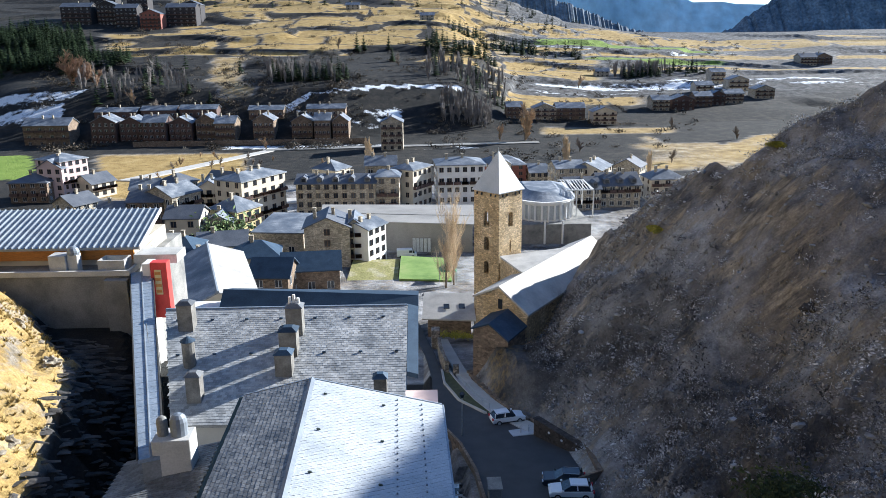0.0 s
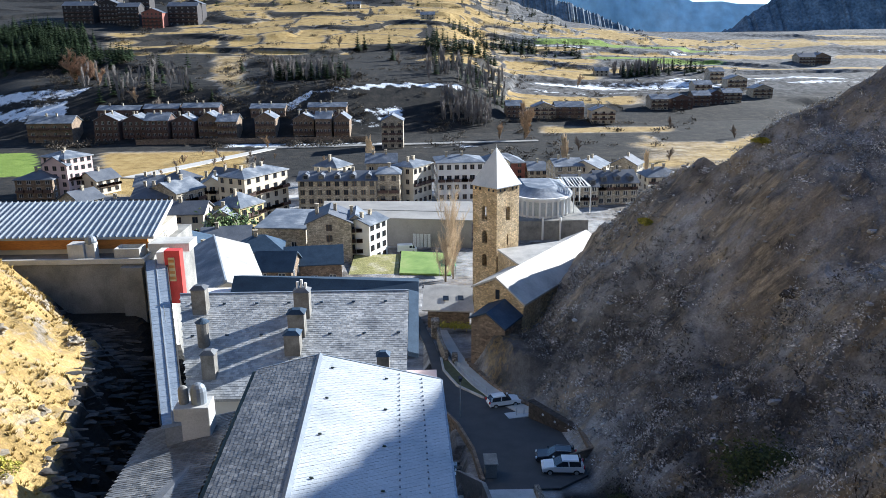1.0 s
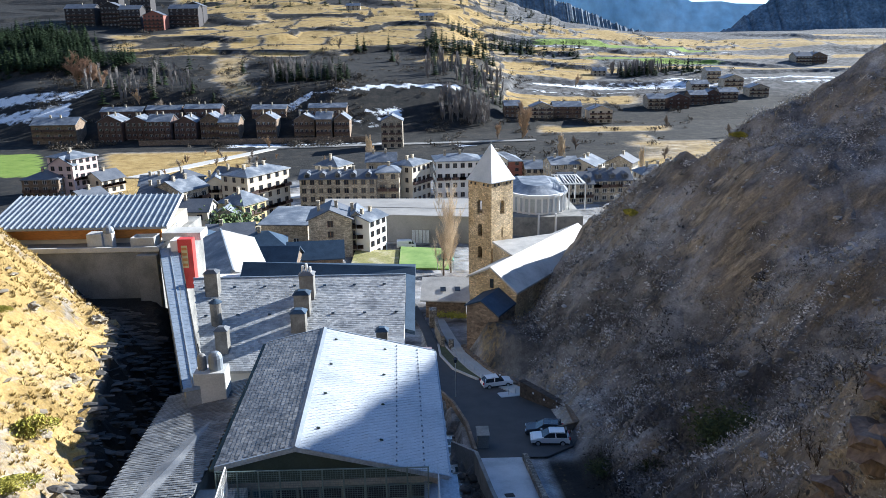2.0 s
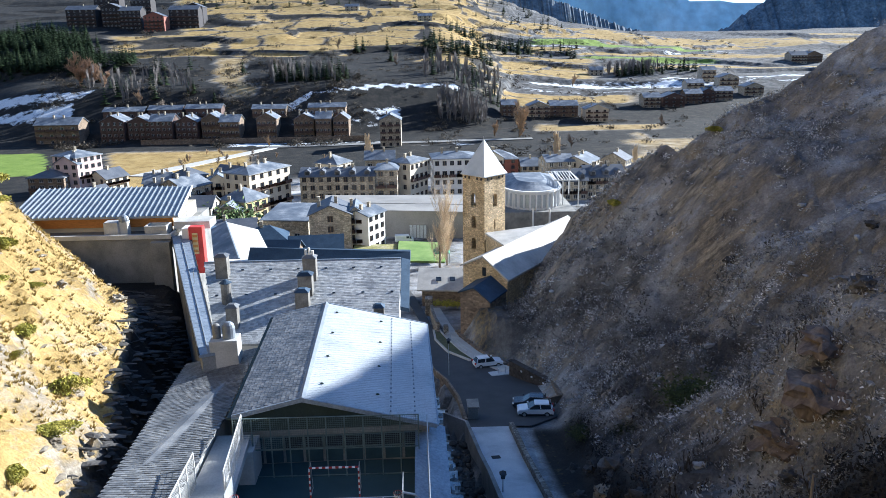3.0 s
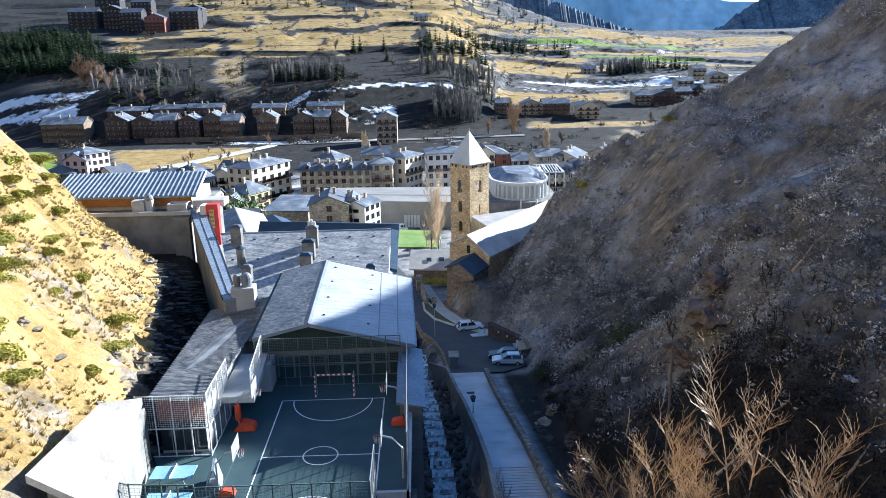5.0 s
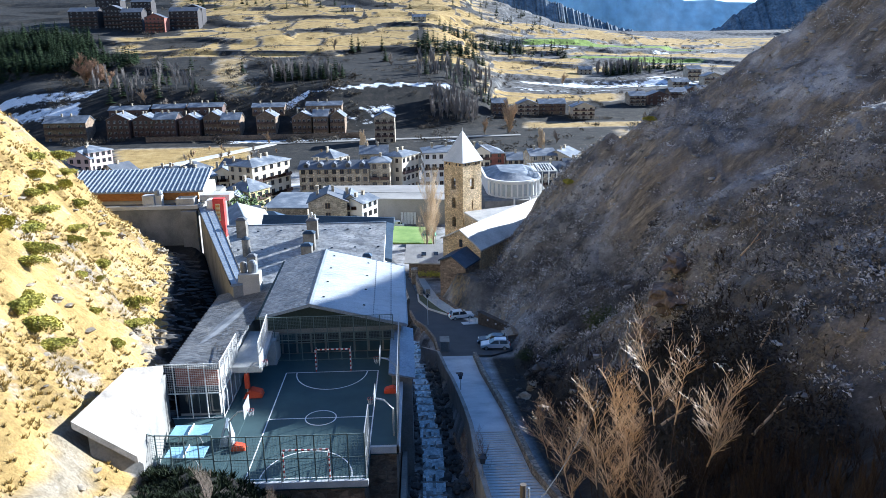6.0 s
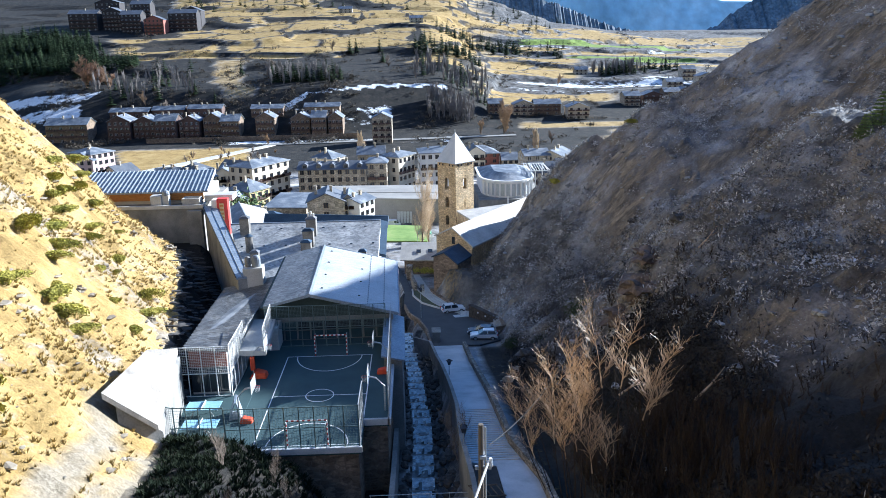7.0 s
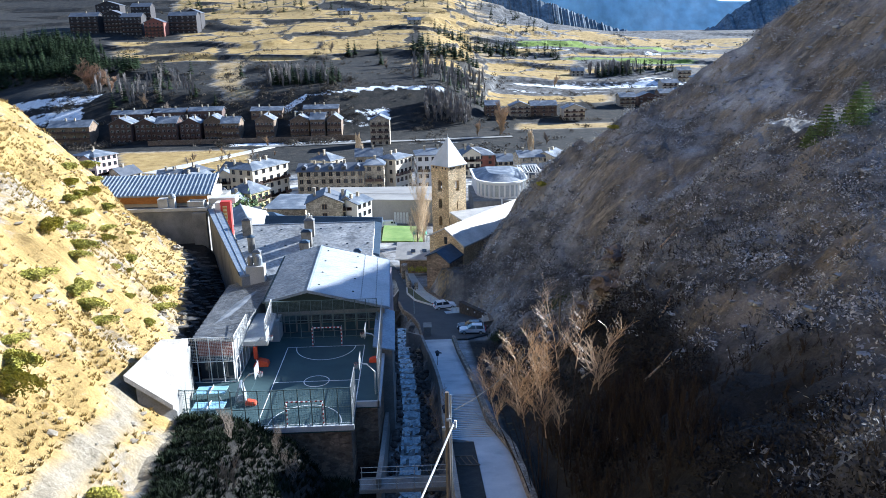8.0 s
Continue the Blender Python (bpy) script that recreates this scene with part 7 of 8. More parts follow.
for k in range(9):
    part("truss_bar", tube(bmesh.new(), [(38 + k * 0.9, 216.2, -16.2), (38.9 + k * 0.9, 232, -16.2)], 0.12, 4), M_FRAME_W, sp)
for x in (30.5, 35.5):
    part("pipe", tube(bmesh.new(), [(x, 206.8, -31), (x, 206.8, -23)], 0.3, 8), M_WHITE, sp)

# street, square and green pitch
def flat_sheet(name, ring, z, mat, label, cat, thick=0.4):
    return tagged(part(name, slab(bmesh.new(), [(x, y, z) for x, y in ring], thick), mat), label, cat, kind="structure")


flat_sheet("pitch", [(-9, 168), (3, 166), (4, 184), (-9, 187)], -26.6, M_PITCH, "small bright green ball pitch", "pitch", 2.5)
flat_sheet("square", [(-21, 164), (-9.3, 166), (-9.3, 186), (-21, 186)], -27.2, material("sandy_square_earth", ((0.17, 0.17, 0.05), (0.27, 0.25, 0.09), (0.42, 0.38, 0.27)), 0.18, 0.95, bump=0.6, bump_scale=2, dist=0.3, fine=0.3), "rough yellow-green grass and sandy earth square with rubble below the houses", "square", 2.5)
flat_sheet("street", [(-60, 268), (70, 274), (70, 280), (-60, 276)], -29.7, M_PAVE_WARM, "pale frosted village street", "street")
flat_sheet("street", [(-130, 318), (-84, 402), (-78, 402), (-122, 316)], -29.6, M_PAVE_WARM, "pale road curving up from the village", "street")
flat_sheet("street", [(-84, 398), (60, 414), (60, 420), (-86, 405)], -29.5, M_CONC_DARK, "grey road below the row of chalets", "street")
vn = thing("van", pose(-7.7, 193.5, -28.9, 0, 0, 4), "white delivery van parked before the large hall", "van")
part("body", boxes((-2.6, 2.6, -1.0, 1.0, 0.4, 1.3), (-2.6, 1.5, -0.96, 0.96, 1.3, 2.3), bevel=0.12), M_CARWHITE, vn)
part("windscreen", hexa(bmesh.new(), [(1.52, -0.85, 1.3), (2.1, -0.85, 1.3), (2.1, 0.85, 1.3), (1.52, 0.85, 1.3)], [(1.52, -0.8, 2.15), (1.6, -0.8, 2.15), (1.6, 0.8, 2.15), (1.52, 0.8, 2.15)]), M_GLASS, vn)
part("side_window", boxes((0.6, 1.4, -1.0, -0.965, 1.45, 2.05), bevel=0.02), M_GLASS, vn)
for wx in (-1.6, 1.6):
    for wy in (-0.92, 0.92):
        bm = bmesh.new()
        bmesh.ops.create_cone(bm, cap_ends=True, segments=14, radius1=0.38, radius2=0.38, depth=0.26, matrix=Matrix.Translation((wx, wy, 0.38)) @ Matrix.Rotation(math.pi / 2, 4, "X"))
        part("wheel", bm, M_RUBBER, vn)
bn = thing("canopy", pose(2.2, 168, -24.6), "green canopy beside the pitch", "canopy")
part("cloth", hexa(bmesh.new(), [(-2, -2, 0), (2, -2, 0), (2, 2, 0), (-2, 2, 0)], [(-0.2, -0.2, 1.6), (0.2, -0.2, 1.6), (0.2, 0.2, 1.6), (-0.2, 0.2, 1.6)]), M_NETGREEN, bn)
for sx in (-1.9, 1.9):
    for sy in (-1.9, 1.9):
        part("leg", tube(bmesh.new(), [(sx, sy, -2.4), (sx, sy, 0.1)], 0.06, 5), M_STEEL, bn)

# ---- chalets across the valley ----
row = [(-222.8, -198, M_STONE_C, 3), (-187, -173.5, M_WOODWALL, 4), (-172.5, -159.4, M_WOODWALL, 4), (-157.7, -145, M_WOODWALL, 4), (-144, -131.6, M_WOODWALL, 4), (-130, -119, M_STONE_C, 3), (-118, -107, M_STONE_C, 3), (-97.6, -86.2, M_STONE_C, 3), (-76.7, -65, M_STONE_C, 3), (-63.3, -54.5, M_STONE_C, 3), (-53.5, -44.6, M_STONE_C, 3)]
for i, (a, b, m, f) in enumerate(row):
    VH("chalet", a, b, 430 + 3 * (i % 3), 14, -30.5, -18.6 + (i % 2), -15.0 + (i % 2), m, M_ROOF_FAR, "brown chalet block with stepped balconies and frosted roof", f, 4, "gable_y" if i % 3 else "gable_x", 0, (1, 2), group="chalet row", chimneys=2, sides=0, cat="chalet")
for i, (a, b) in enumerate(((-192, -168), (-166, -146), (-143, -122), (-104, -84), (-70, -48))):
    VH("chalet", a, b, 452 + 2 * (i % 2), 10, -27, -13.6 + 0.5 * (i % 3), -11.4 + 0.5 * (i % 3), M_WOODWALL if i < 3 else M_STONE_C, M_ROOF_FAR, "long brown chalet block behind the front row", 3, 5, "gable_x", 0, (2,), group="chalet row", chimneys=2, sides=0, cat="chalet")
kerb([(x, 424 + 0.02 * x) for x in np.arange(-160, -30, 6.0)][:1] + [(x, 424 + 0.02 * x) for x in np.arange(-154, -30, 6.0)], -1.0, 0.8, 4.0, M_STONE_C, "stone retaining wall below the chalets", "retaining_wall")
VH("chalet", -24.6, -13.4, 396, 12, -30.5, -15.6, -12.6, M_STONE_B, M_ROOF_FAR, "tall narrow stone chalet standing alone", 4, 3, "gable_y", 0, (1, 2, 3), sides=0, cat="chalet")
for i, (a, b, y, e, m) in enumerate(((51, 61.2, 498, -20.2, M_STONE_C), (68.5, 83, 498, -19.2, M_STONE_B), (83.8, 102.4, 502, -19.6, M_STONE_C), (105, 120.3, 490, -20.8, M_CREAM), (157.6, 169.6, 540, -21.2, M_STONE_B), (173, 189, 545, -20.6, M_WOODWALL), (194.4, 207, 560, -19.8, M_STONE_C), (207.5, 219, 566, -20, M_WOODWALL), (222, 236, 575, -20.5, M_STONE_B), (255, 270.5, 600, -21.6, M_STONE_B), (212, 226, 610, -13, M_CREAM), (246, 262, 630, -10, M_STONE_B), (240, 252, 655, -5, M_STONE_B))):
    zb = ground_z((a + b) / 2, y) - 0.5
    top = max(e, zb + 8)
    VH("chalet", a, b, y, 13, zb, top, top + 3.0, m, M_ROOF_FAR, "stone chalet with a frosted gable roof on the far slope", 3, 3, "gable_y" if i % 2 else "gable_x", 0, (1, 2), group="far chalets", sides=0, cat="chalet")
for i, (a, b, y, hgt, m) in enumerate(((-340, -312, 760, 17, M_LODGE), (-308, -290, 764, 19, M_LODGE), (-288, -268, 756, 18, M_LODGE), (-262, -243, 745, 15, M_BRICKRED), (-244, -216, 765, 18, M_LODGE), (-236, -218, 790, 18, M_LODGE), (-292, -272, 800, 20, M_LODGE), (-330, -305, 805, 20, M_LODGE), (385, 402, 800, 9, M_STONE_B), (402, 421, 806, 9, M_STONE_C))):
    zb = ground_z((a + b) / 2, y) - 1.0
    VH("lodge", a, b, y, 16, zb, zb + hgt, zb + hgt + 4, m, M_ROOF_DARK, "dark timber lodge high on the slope", 5 if hgt > 10 else 3, 5, "gable_y" if i % 2 else "gable_x", 0, (1, 2, 3), group="hillside lodges", sides=0, cat="lodge")
for a, b, y in ((-4, 10, 800), (-85, -70, 880), (150, 162, 690), (-60, -52, 1000)):
    zb = ground_z((a + b) / 2, y) - 0.5
    VH("farmhouse", a, b, y, 10, zb, zb + 5, zb + 8, M_STONE_B, M_ROOF_FAR, "small stone farmhouse among the fields", 2, 3, "gable_x", 0, (), sides=0, cat="farmhouse")

# ---- plants ----
def branch_mesh(seed, height, spread, trunks=1, levels=4, twig=0.012, thick=0.12, lean=0.25, up=0.35, kids=4):
    """Bare tree as one mesh of three-sided tapering limbs."""
    r = random.Random(seed)
    V, F = [], []

    def limb(p, q, r0, r1):
        d = (q - p).normalized()
        a = d.orthogonal().normalized()
        c = d.cross(a)
        k = len(V)
        for o, rad in ((p, r0), (q, r1)):
            for t in range(3):
                V.append(tuple(o + (a * math.cos(2.094 * t) + c * math.sin(2.094 * t)) * rad))
        F.extend([(k, k + 1, k + 4, k + 3), (k + 1, k + 2, k + 5, k + 4), (k + 2, k, k + 3, k + 5)])

    def grow(p, d, length, rad, level):
        n = 3 if level < levels else 2
        q = p
        for i in range(n):
            d2 = (d + Vector((r.uniform(-lean, lean), r.uniform(-lean, lean), up * 0.3 + r.uniform(-0.1, 0.15)))).normalized()
            e = q + d2 * length / n
            ra = rad * (1 - 0.75 * i / n)
            limb(q, e, max(ra, twig * 0.6), max(rad * (1 - 0.75 * (i + 1) / n), twig * 0.4))
            if level < levels:
                for _ in range(kids if level else kids - 1):
                    side = Vector((r.uniform(-1, 1), r.uniform(-1, 1), r.uniform(0.1, 0.6) + up)).normalized()
                    grow(q.lerp(e, r.random()), (d2 * 0.7 + side * spread).normalized(), length * r.uniform(0.38, 0.6), max(ra * 0.5, twig), level + 1)
            q, d = e, d2

    for t in range(trunks):
        a = 2 * math.pi * t / max(trunks, 1) + r.random()
        off = 0.0 if trunks == 1 else 0.35
        grow(Vector((off * math.cos(a), off * math.sin(a), -0.3)), Vector((0.3 * (trunks > 1) * math.cos(a), 0.3 * (trunks > 1) * math.sin(a), 1)).normalized(), height * r.uniform(0.6, 0.75), thick, 0)
    return V, F


def to_mesh(name, VF, mat):
    me = bpy.data.meshes.new(name)
    me.from_pydata(VF[0], [], VF[1])
    me.materials.append(mat)
    return me


def leaf_cloud(seed, n, size, shape, flat=1.0):
    """Many small bent leaves inside a shape function that returns a point."""
    r = random.Random(seed)
    V, F = [], []
    for _ in range(n):
        p = Vector(shape(r))
        a = Vector((r.gauss(0, 1), r.gauss(0, 1), r.gauss(0, 0.8))).normalized()
        b = a.orthogonal().normalized()
        s = size * r.uniform(0.5, 1.3)
        k = len(V)
        V += [tuple(p - a * s), tuple(p + b * s * 0.45), tuple(p + a * s), tuple(p - b * s * 0.45 + Vector((0, 0, s * 0.2)))]
        F += [(k, k + 1, k + 2), (k, k + 2, k + 3)]
    return V, F


def conifer_shape(seed, h, rad, n_tier=11, per=11):
    """Tiers of drooping boughs round a trunk: an uneven cone with gaps."""
    r = random.Random(seed)
    V, F = [], []
    for i in range(n_tier):
        t = i / (n_tier - 1)
        z = h * (0.12 + 0.86 * t)
        R = rad * (1 - t) ** 0.85 + 0.06 * rad
        for j in range(max(4, int(per * (1 - 0.55 * t)))):
            a = r.random() * 6.283
            l = R * r.uniform(0.6, 1.15)
            w = l * 0.34 + 0.03 * h
            c, s = math.cos(a), math.sin(a)
            k = len(V)
            dz = -0.28 * l
            V += [(0, 0, z + 0.04 * h), (c * l * 0.55 - s * w, s * l * 0.55 + c * w, z + dz * 0.5), (c * l, s * l, z + dz), (c * l * 0.55 + s * w, s * l * 0.55 - c * w, z + dz * 0.6)]
            F += [(k, k + 1, k + 2), (k, k + 2, k + 3)]
    return V, F


def tree(name, x, y, z, crown, crown_mat_mesh, label, s=1.0, rz=0.0, trunk_h=1.0, trunk_r=0.12, category="tree", group=""):
    t = thing(name, pose(x, y, z, 0, 0, rz) @ Matrix.Scale(s, 4), label, category, group)
    share("crown", crown_mat_mesh, t, Matrix())
    key = ("trunk", round(trunk_h, 1), round(trunk_r, 2))
    if key not in WIN_CACHE:
        WIN_CACHE[key] = mesh_of("trunk", tube(bmesh.new(), [(0, 0, -0.8), (0.02, 0, trunk_h * 0.4), (0, 0.02, trunk_h)], [trunk_r, trunk_r * 0.8, trunk_r * 0.3], 6), M_TRUNK)
    share("trunk", WIN_CACHE[key], t, Matrix())
    return t


# golden columnar poplars
POP = to_mesh("crown", branch_mesh(3, 13, 0.5, 1, 3, 0.11, 0.22, 0.06, 0.9, 5), M_POPLAR)
POP_WIDE = to_mesh("crown", branch_mesh(5, 14, 0.72, 1, 3, 0.016, 0.11, 0.1, 0.48, 5), M_POPLAR)
for x, y, z, s, rz in ((1.6, 160, -26.6, 1.25, 0), (3.4, 163, -26.8, 1.0, 70)):
    tree("poplar", x, y, z, None, POP_WIDE, "pale bare poplar with a feathery crown", s, rz, 6, 0.2, "tree", "poplars")
for x, y, z, s, rz in ((-25.2, 310, -29.8, 1.25, 40), (-23.9, 311, -29.8, 0.95, 130), (57, 322, -30, 1.15, 90), (58.4, 323, -30, 0.85, 10), (84.5, 294, -30, 0.95, 200)):
    tree("poplar", x, y, z, None, POP, "bare golden columnar poplar", s, rz, 6, 0.25, "tree", "poplars")
# bare broadleaf trees in the valley
BARE = [to_mesh("crown", branch_mesh(20 + k, 9, 1.15, 1 + k % 2, 3, 0.05, 0.2, 0.25, 0.12, 4), m) for k, m in enumerate((M_TWIG_GREY, M_TWIG_RUST, M_TWIG))]
rr = random.Random(44)
for x, y, s, k in ((54, 428, 2.5, 2), (-46, 325, 0.9, 2), (40, 428, 1.1, 2), (-226, 506, 2.0, 1), (-217, 503, 1.7, 1), (-209, 500, 1.2, 1), (-85, 404, 0.8, 2), (-160, 460, 1.0, 0), (-175, 470, 1.1, 2), (75, 380, 0.8, 0), (110, 345, 0.7, 0), (-108, 560, 1.2, 0), (150, 470, 0.8, 0), (170, 420, 0.8, 0), (125, 640, 1.3, 2), (-20, 570, 1.0, 0), (-70, 640, 1.0, 0)):
    tree("bare_tree", x, y, ground_z(x, y), None, BARE[k], "bare winter tree with a spreading crown", s, rr.uniform(0, 360), 4, 0.25, "tree", "bare trees")
for k in range(26):
    x, y = rr.uniform(-118, -70), rr.uniform(300, 385)
    tree("orchard_tree", x, y, ground_z(x, y), None, BARE[2 * (k % 2)], "small bare orchard tree in the field", rr.uniform(0.3, 0.45), rr.uniform(0, 360), 4, 0.25, "tree", "orchard trees")
# conifers
CON = [to_mesh("crown", conifer_shape(50 + k, 12, 2.9 + 0.5 * k), M_CONIFER) for k in range(3)]
for k in range(46):
    y = rr.uniform(560, 690)
    x = y * rr.uniform(-0.52, -0.4)
    tree("conifer", x, y, ground_z(x, y) - 0.3, None, CON[k % 3], "dark green conifer on the far slope", rr.uniform(0.8, 1.5), rr.uniform(0, 360), 9, 0.2, "tree", "hillside conifers")
for x, y, s in ((-55, 640, 1.3), (-50, 646, 1.0), (-30, 650, 1.1), (-145, 480, 0.8), (-130, 470, 0.7), (-25, 590, 1.0), (10, 640, 1.3), (2, 645, 1.1), (18, 650, 1.0), (28, 640, 1.2), (80, 760, 1.1), (95, 770, 1.2), (60, 770, 1.0), (200, 700, 1.2), (225, 710, 1.0), (240, 705, 1.2), (-128, 545, 0.9), (-20, 405, 0.6)):
    tree("conifer", x, y, ground_z(x, y) - 0.3, None, CON[int(abs(x)) % 3], "dark green conifer on the far slope", s, rr.uniform(0, 360), 9, 0.2, "tree", "hillside conifers")


def zone(n, xa, xb, ya, yb, seed, along_u=False):
    g = np.random.RandomState(seed)
    y = g.uniform(ya, yb, n)
    x = g.uniform(xa, xb, n) * (y if along_u else 1)
    return np.stack([x, y, land(x, y) - 0.2], -1), g


cs = conifer_shape(71, 11, 3.4, 8, 9)
P = [zone(820, -0.58, -0.425, 548, 715, 81, True)[0], zone(60, -0.43, -0.37, 560, 610, 181, True)[0], zone(70, -0.2, -0.1, 500, 540, 82, True)[0], zone(40, 0.0, 0.1, 515, 600, 182, True)[0], zone(80, 0.0, 0.09, 640, 690, 83, True)[0], zone(110, 0.03, 0.2, 770, 830, 84, True)[0], zone(70, 0.25, 0.36, 680, 730, 85, True)[0], zone(120, -0.3, 0.2, 900, 1150, 86, True)[0], zone(26, -0.45, -0.3, 470, 560, 87, True)[0]]
P = np.concatenate(P)
g = np.random.RandomState(90)
scatter("woodland", cs, M_CONIFER, P, g.uniform(0.5, 1.15, (len(P), 1)) * np.ones((1, 3)), g.uniform(0, 6.28, len(P)), "dark conifer woodland on the far slope", "woodland")
bs = branch_mesh(91, 9, 0.5, 1, 2, 0.05, 0.13, 0.12, 0.7, 7)
P = np.concatenate([zone(40, -0.44, -0.3, 470, 540, 191, True)[0], zone(80, 0.018, 0.082, 470, 492, 92, True)[0], zone(40, -0.2, -0.1, 495, 525, 93, True)[0], zone(50, 0.24, 0.31, 690, 716, 94, True)[0], zone(60, 0.0, 0.1, 512, 590, 95, True)[0]])
g = np.random.RandomState(96)
scatter("birch_grove", bs, material("silver_birch_twigs", ((0.16, 0.145, 0.135), (0.3, 0.275, 0.26)), 0.2, 0.9, bump=0.0, vary=0.3, spec=0.15), P, g.uniform(0.8, 1.6, (len(P), 1)) * np.ones((1, 3)), g.uniform(0, 6.28, len(P)), "grove of bare grey birches on the far slope", "grove")
bush = leaf_cloud(97, 40, 0.32, lambda r: ((r.gauss(0, 0.7)), r.gauss(0, 0.7), abs(r.gauss(0.7, 0.5))))
P = np.concatenate([zone(2600, -0.5, 0.35, 450, 640, 98, True)[0], zone(2400, -0.4, 0.4, 640, 1000, 99, True)[0], zone(260, -0.5, -0.1, 402, 426, 100, True)[0], zone(200, 0.0, 0.35, 330, 470, 101, True)[0]])
fr_p, rise_p = far_land(P[:, 0], P[:, 1])[1:3]
clump = fbm(P[:, 0], P[:, 1], 45, 3)
keep_ = (fr_p > 0.8) & (clump > -0.25) | (plots(P[:, 0], P[:, 1], 62.0)[0] < 5) | (rise_p < 90) & (P[:, 0] < 0.05 * P[:, 1]) & (clump > 0.0) | (np.random.RandomState(5).rand(len(P)) < 0.04)
P = P[keep_]
g = np.random.RandomState(102)
scatter("valley_scrub", bush, material("valley_scrub_twigs", ((0.045, 0.04, 0.032), (0.09, 0.075, 0.055), (0.15, 0.12, 0.085)), 0.05, 0.95, bump=0.0, vary=0.4), P, g.uniform(0.7, 2.1, (len(P), 1)) * np.array([[1, 1, 1.0]]), g.uniform(0, 6.28, len(P)), "low bare scrub over the far slopes", "scrub")
# hedge lines and stone walls along the terraces
VG = to_mesh("crown", leaf_cloud(103, 900, 0.28, lambda r: (r.gauss(0, 1.3), r.gauss(0, 1.2), 2.2 + r.gauss(0, 0.9))), M_GREENTREE)
tree("green_tree", -57.5, 204, -30, None, VG, "dense green tree standing among the village roofs", 2.7, 30, 2.0, 0.12, "tree")
for x, y, s in ((-56, 178, 1.5), (-52.5, 180, 1.3), (-49, 176, 1.1)):
    tree("garden_tree", x, y, -29.2, None, VG, "leafy green garden tree between houses", s, x * 20, 2.0, 0.15, "tree", "garden trees")
HG = to_mesh("foliage", leaf_cloud(104, 500, 0.16, lambda r: (r.uniform(-2.2, 2.2), r.gauss(0, 0.4), 0.4 + abs(r.gauss(0, 0.4)))), M_HEDGE)
for x, y in ((1.4, 116.6), (3.4, 115.6)):
    hb_ = thing("garden_shrub", pose(x, y, float(zr(y)) + 0.6, 0, 0, -10), "yellow-green garden shrub beside the wall", "shrub", "garden shrubs")
    share("foliage", HG, hb_, Matrix())

# ---- plants of the near slopes ----
JUN = [to_mesh("foliage", leaf_cloud(110 + k, 2400, 0.07, lambda r: (lambda a, q, z: (math.cos(a) * q * (1 + 0.3 * math.sin(3 * a + k)), math.sin(a) * q * (0.85 + 0.25 * math.cos(2 * a)), z * (1.05 - 0.45 * q * q)))(r.random() * 6.283, math.sqrt(r.random()) * 0.95, 0.1 + 0.6 * math.sqrt(r.random()))), M_JUNIPER) for k in range(3)]
JUN_STEM = to_mesh("stem", branch_mesh(115, 0.9, 0.8, 1, 2, 0.02, 0.06, 0.3, 0.2, 3), M_TRUNK)
rj = random.Random(120)
SHRUBS = [(-16.2, -10.3, 1.3), (-27.6, 35.2, 1.5), (-24.9, 27.2, 1.2), (-31.5, 38, 1.2), (-33.4, 36.5, 1.2), (-35.0, 41, 1.1), (-26.6, 14.8, 1.7), (-27.6, 15.6, 1.4), (-25.6, 14.0, 1.2), (-24.2, 21.6, 0.9), (-37.5, 48, 1.3), (-39.6, 50, 1.5), (-41.8, 55, 1.4), (-40.8, 46, 1.6), (-38.8, 44, 1.4), (-30.2, 30, 1.0), (-31.4, 25.4, 1.6), (-33.0, 24, 1.7), (-30.5, 22.6, 1.3), (-28.8, 18.6, 0.8), (-33.5, 29.0, 1.1), (-36.5, 38.0, 1.4), (-29.2, 11.0, 1.5), (-23.5, -3.0, 1.6), (-22.6, -5.5, 1.8), (-25.0, -1.0, 1.0), (-35.0, 33.0, 1.3), (-42.5, 50.0, 1.5), (-43.5, 58.0, 1.6), (-45.5, 61, 1.5), (-38.4, 40.5, 1.3), (-27.0, 24.6, 0.8), (-34.0, 45.0, 0.8), (-30.4, 34.5, 0.7)]
for i, (x, y, s) in enumerate(SHRUBS):
    sh_ = thing("juniper_shrub", pose(x, y, ground_z(x, y) - 0.1, 0, 0, rj.uniform(0, 360)) @ Matrix.Diagonal((s * rj.uniform(0.9, 1.3), s, s * rj.uniform(0.8, 1.1), 1)), "yellow-green juniper shrub on the sunlit rocks", "shrub", "juniper shrubs")
    share("foliage", JUN[i % 3], sh_, Matrix())
    share("stem", JUN_STEM, sh_, Matrix())
JUN_DARK = to_mesh("foliage", leaf_cloud(119, 2200, 0.085, lambda r: (r.gauss(0, 0.62), r.gauss(0, 0.55), 0.25 + abs(r.gauss(0.3, 0.35)))), material("dark_green_shrub_leaves", ((0.03, 0.042, 0.014), (0.06, 0.08, 0.025)), 0.9, 0.85, bump=0.0, vary=0.4))
for x, y, s in ((37.2, 86.2, 1.1), (25.0, 89.8, 1.2), (22.3, 47.6, 2.2), (23.4, 46.2, 1.8), (16.5, 48.5, 1.1), (12.8, 50.5, 1.0)):
    sh_ = thing("juniper_shrub", pose(x, y, ground_z(x, y) - 0.1, 0, 0, x * 33) @ Matrix.Scale(s, 4), "green shrub on the shaded hillside", "shrub", "hillside shrubs")
    share("foliage", JUN[int(x) % 3] if y > 75 else JUN_DARK, sh_, Matrix())
    share("stem", JUN_STEM, sh_, Matrix())
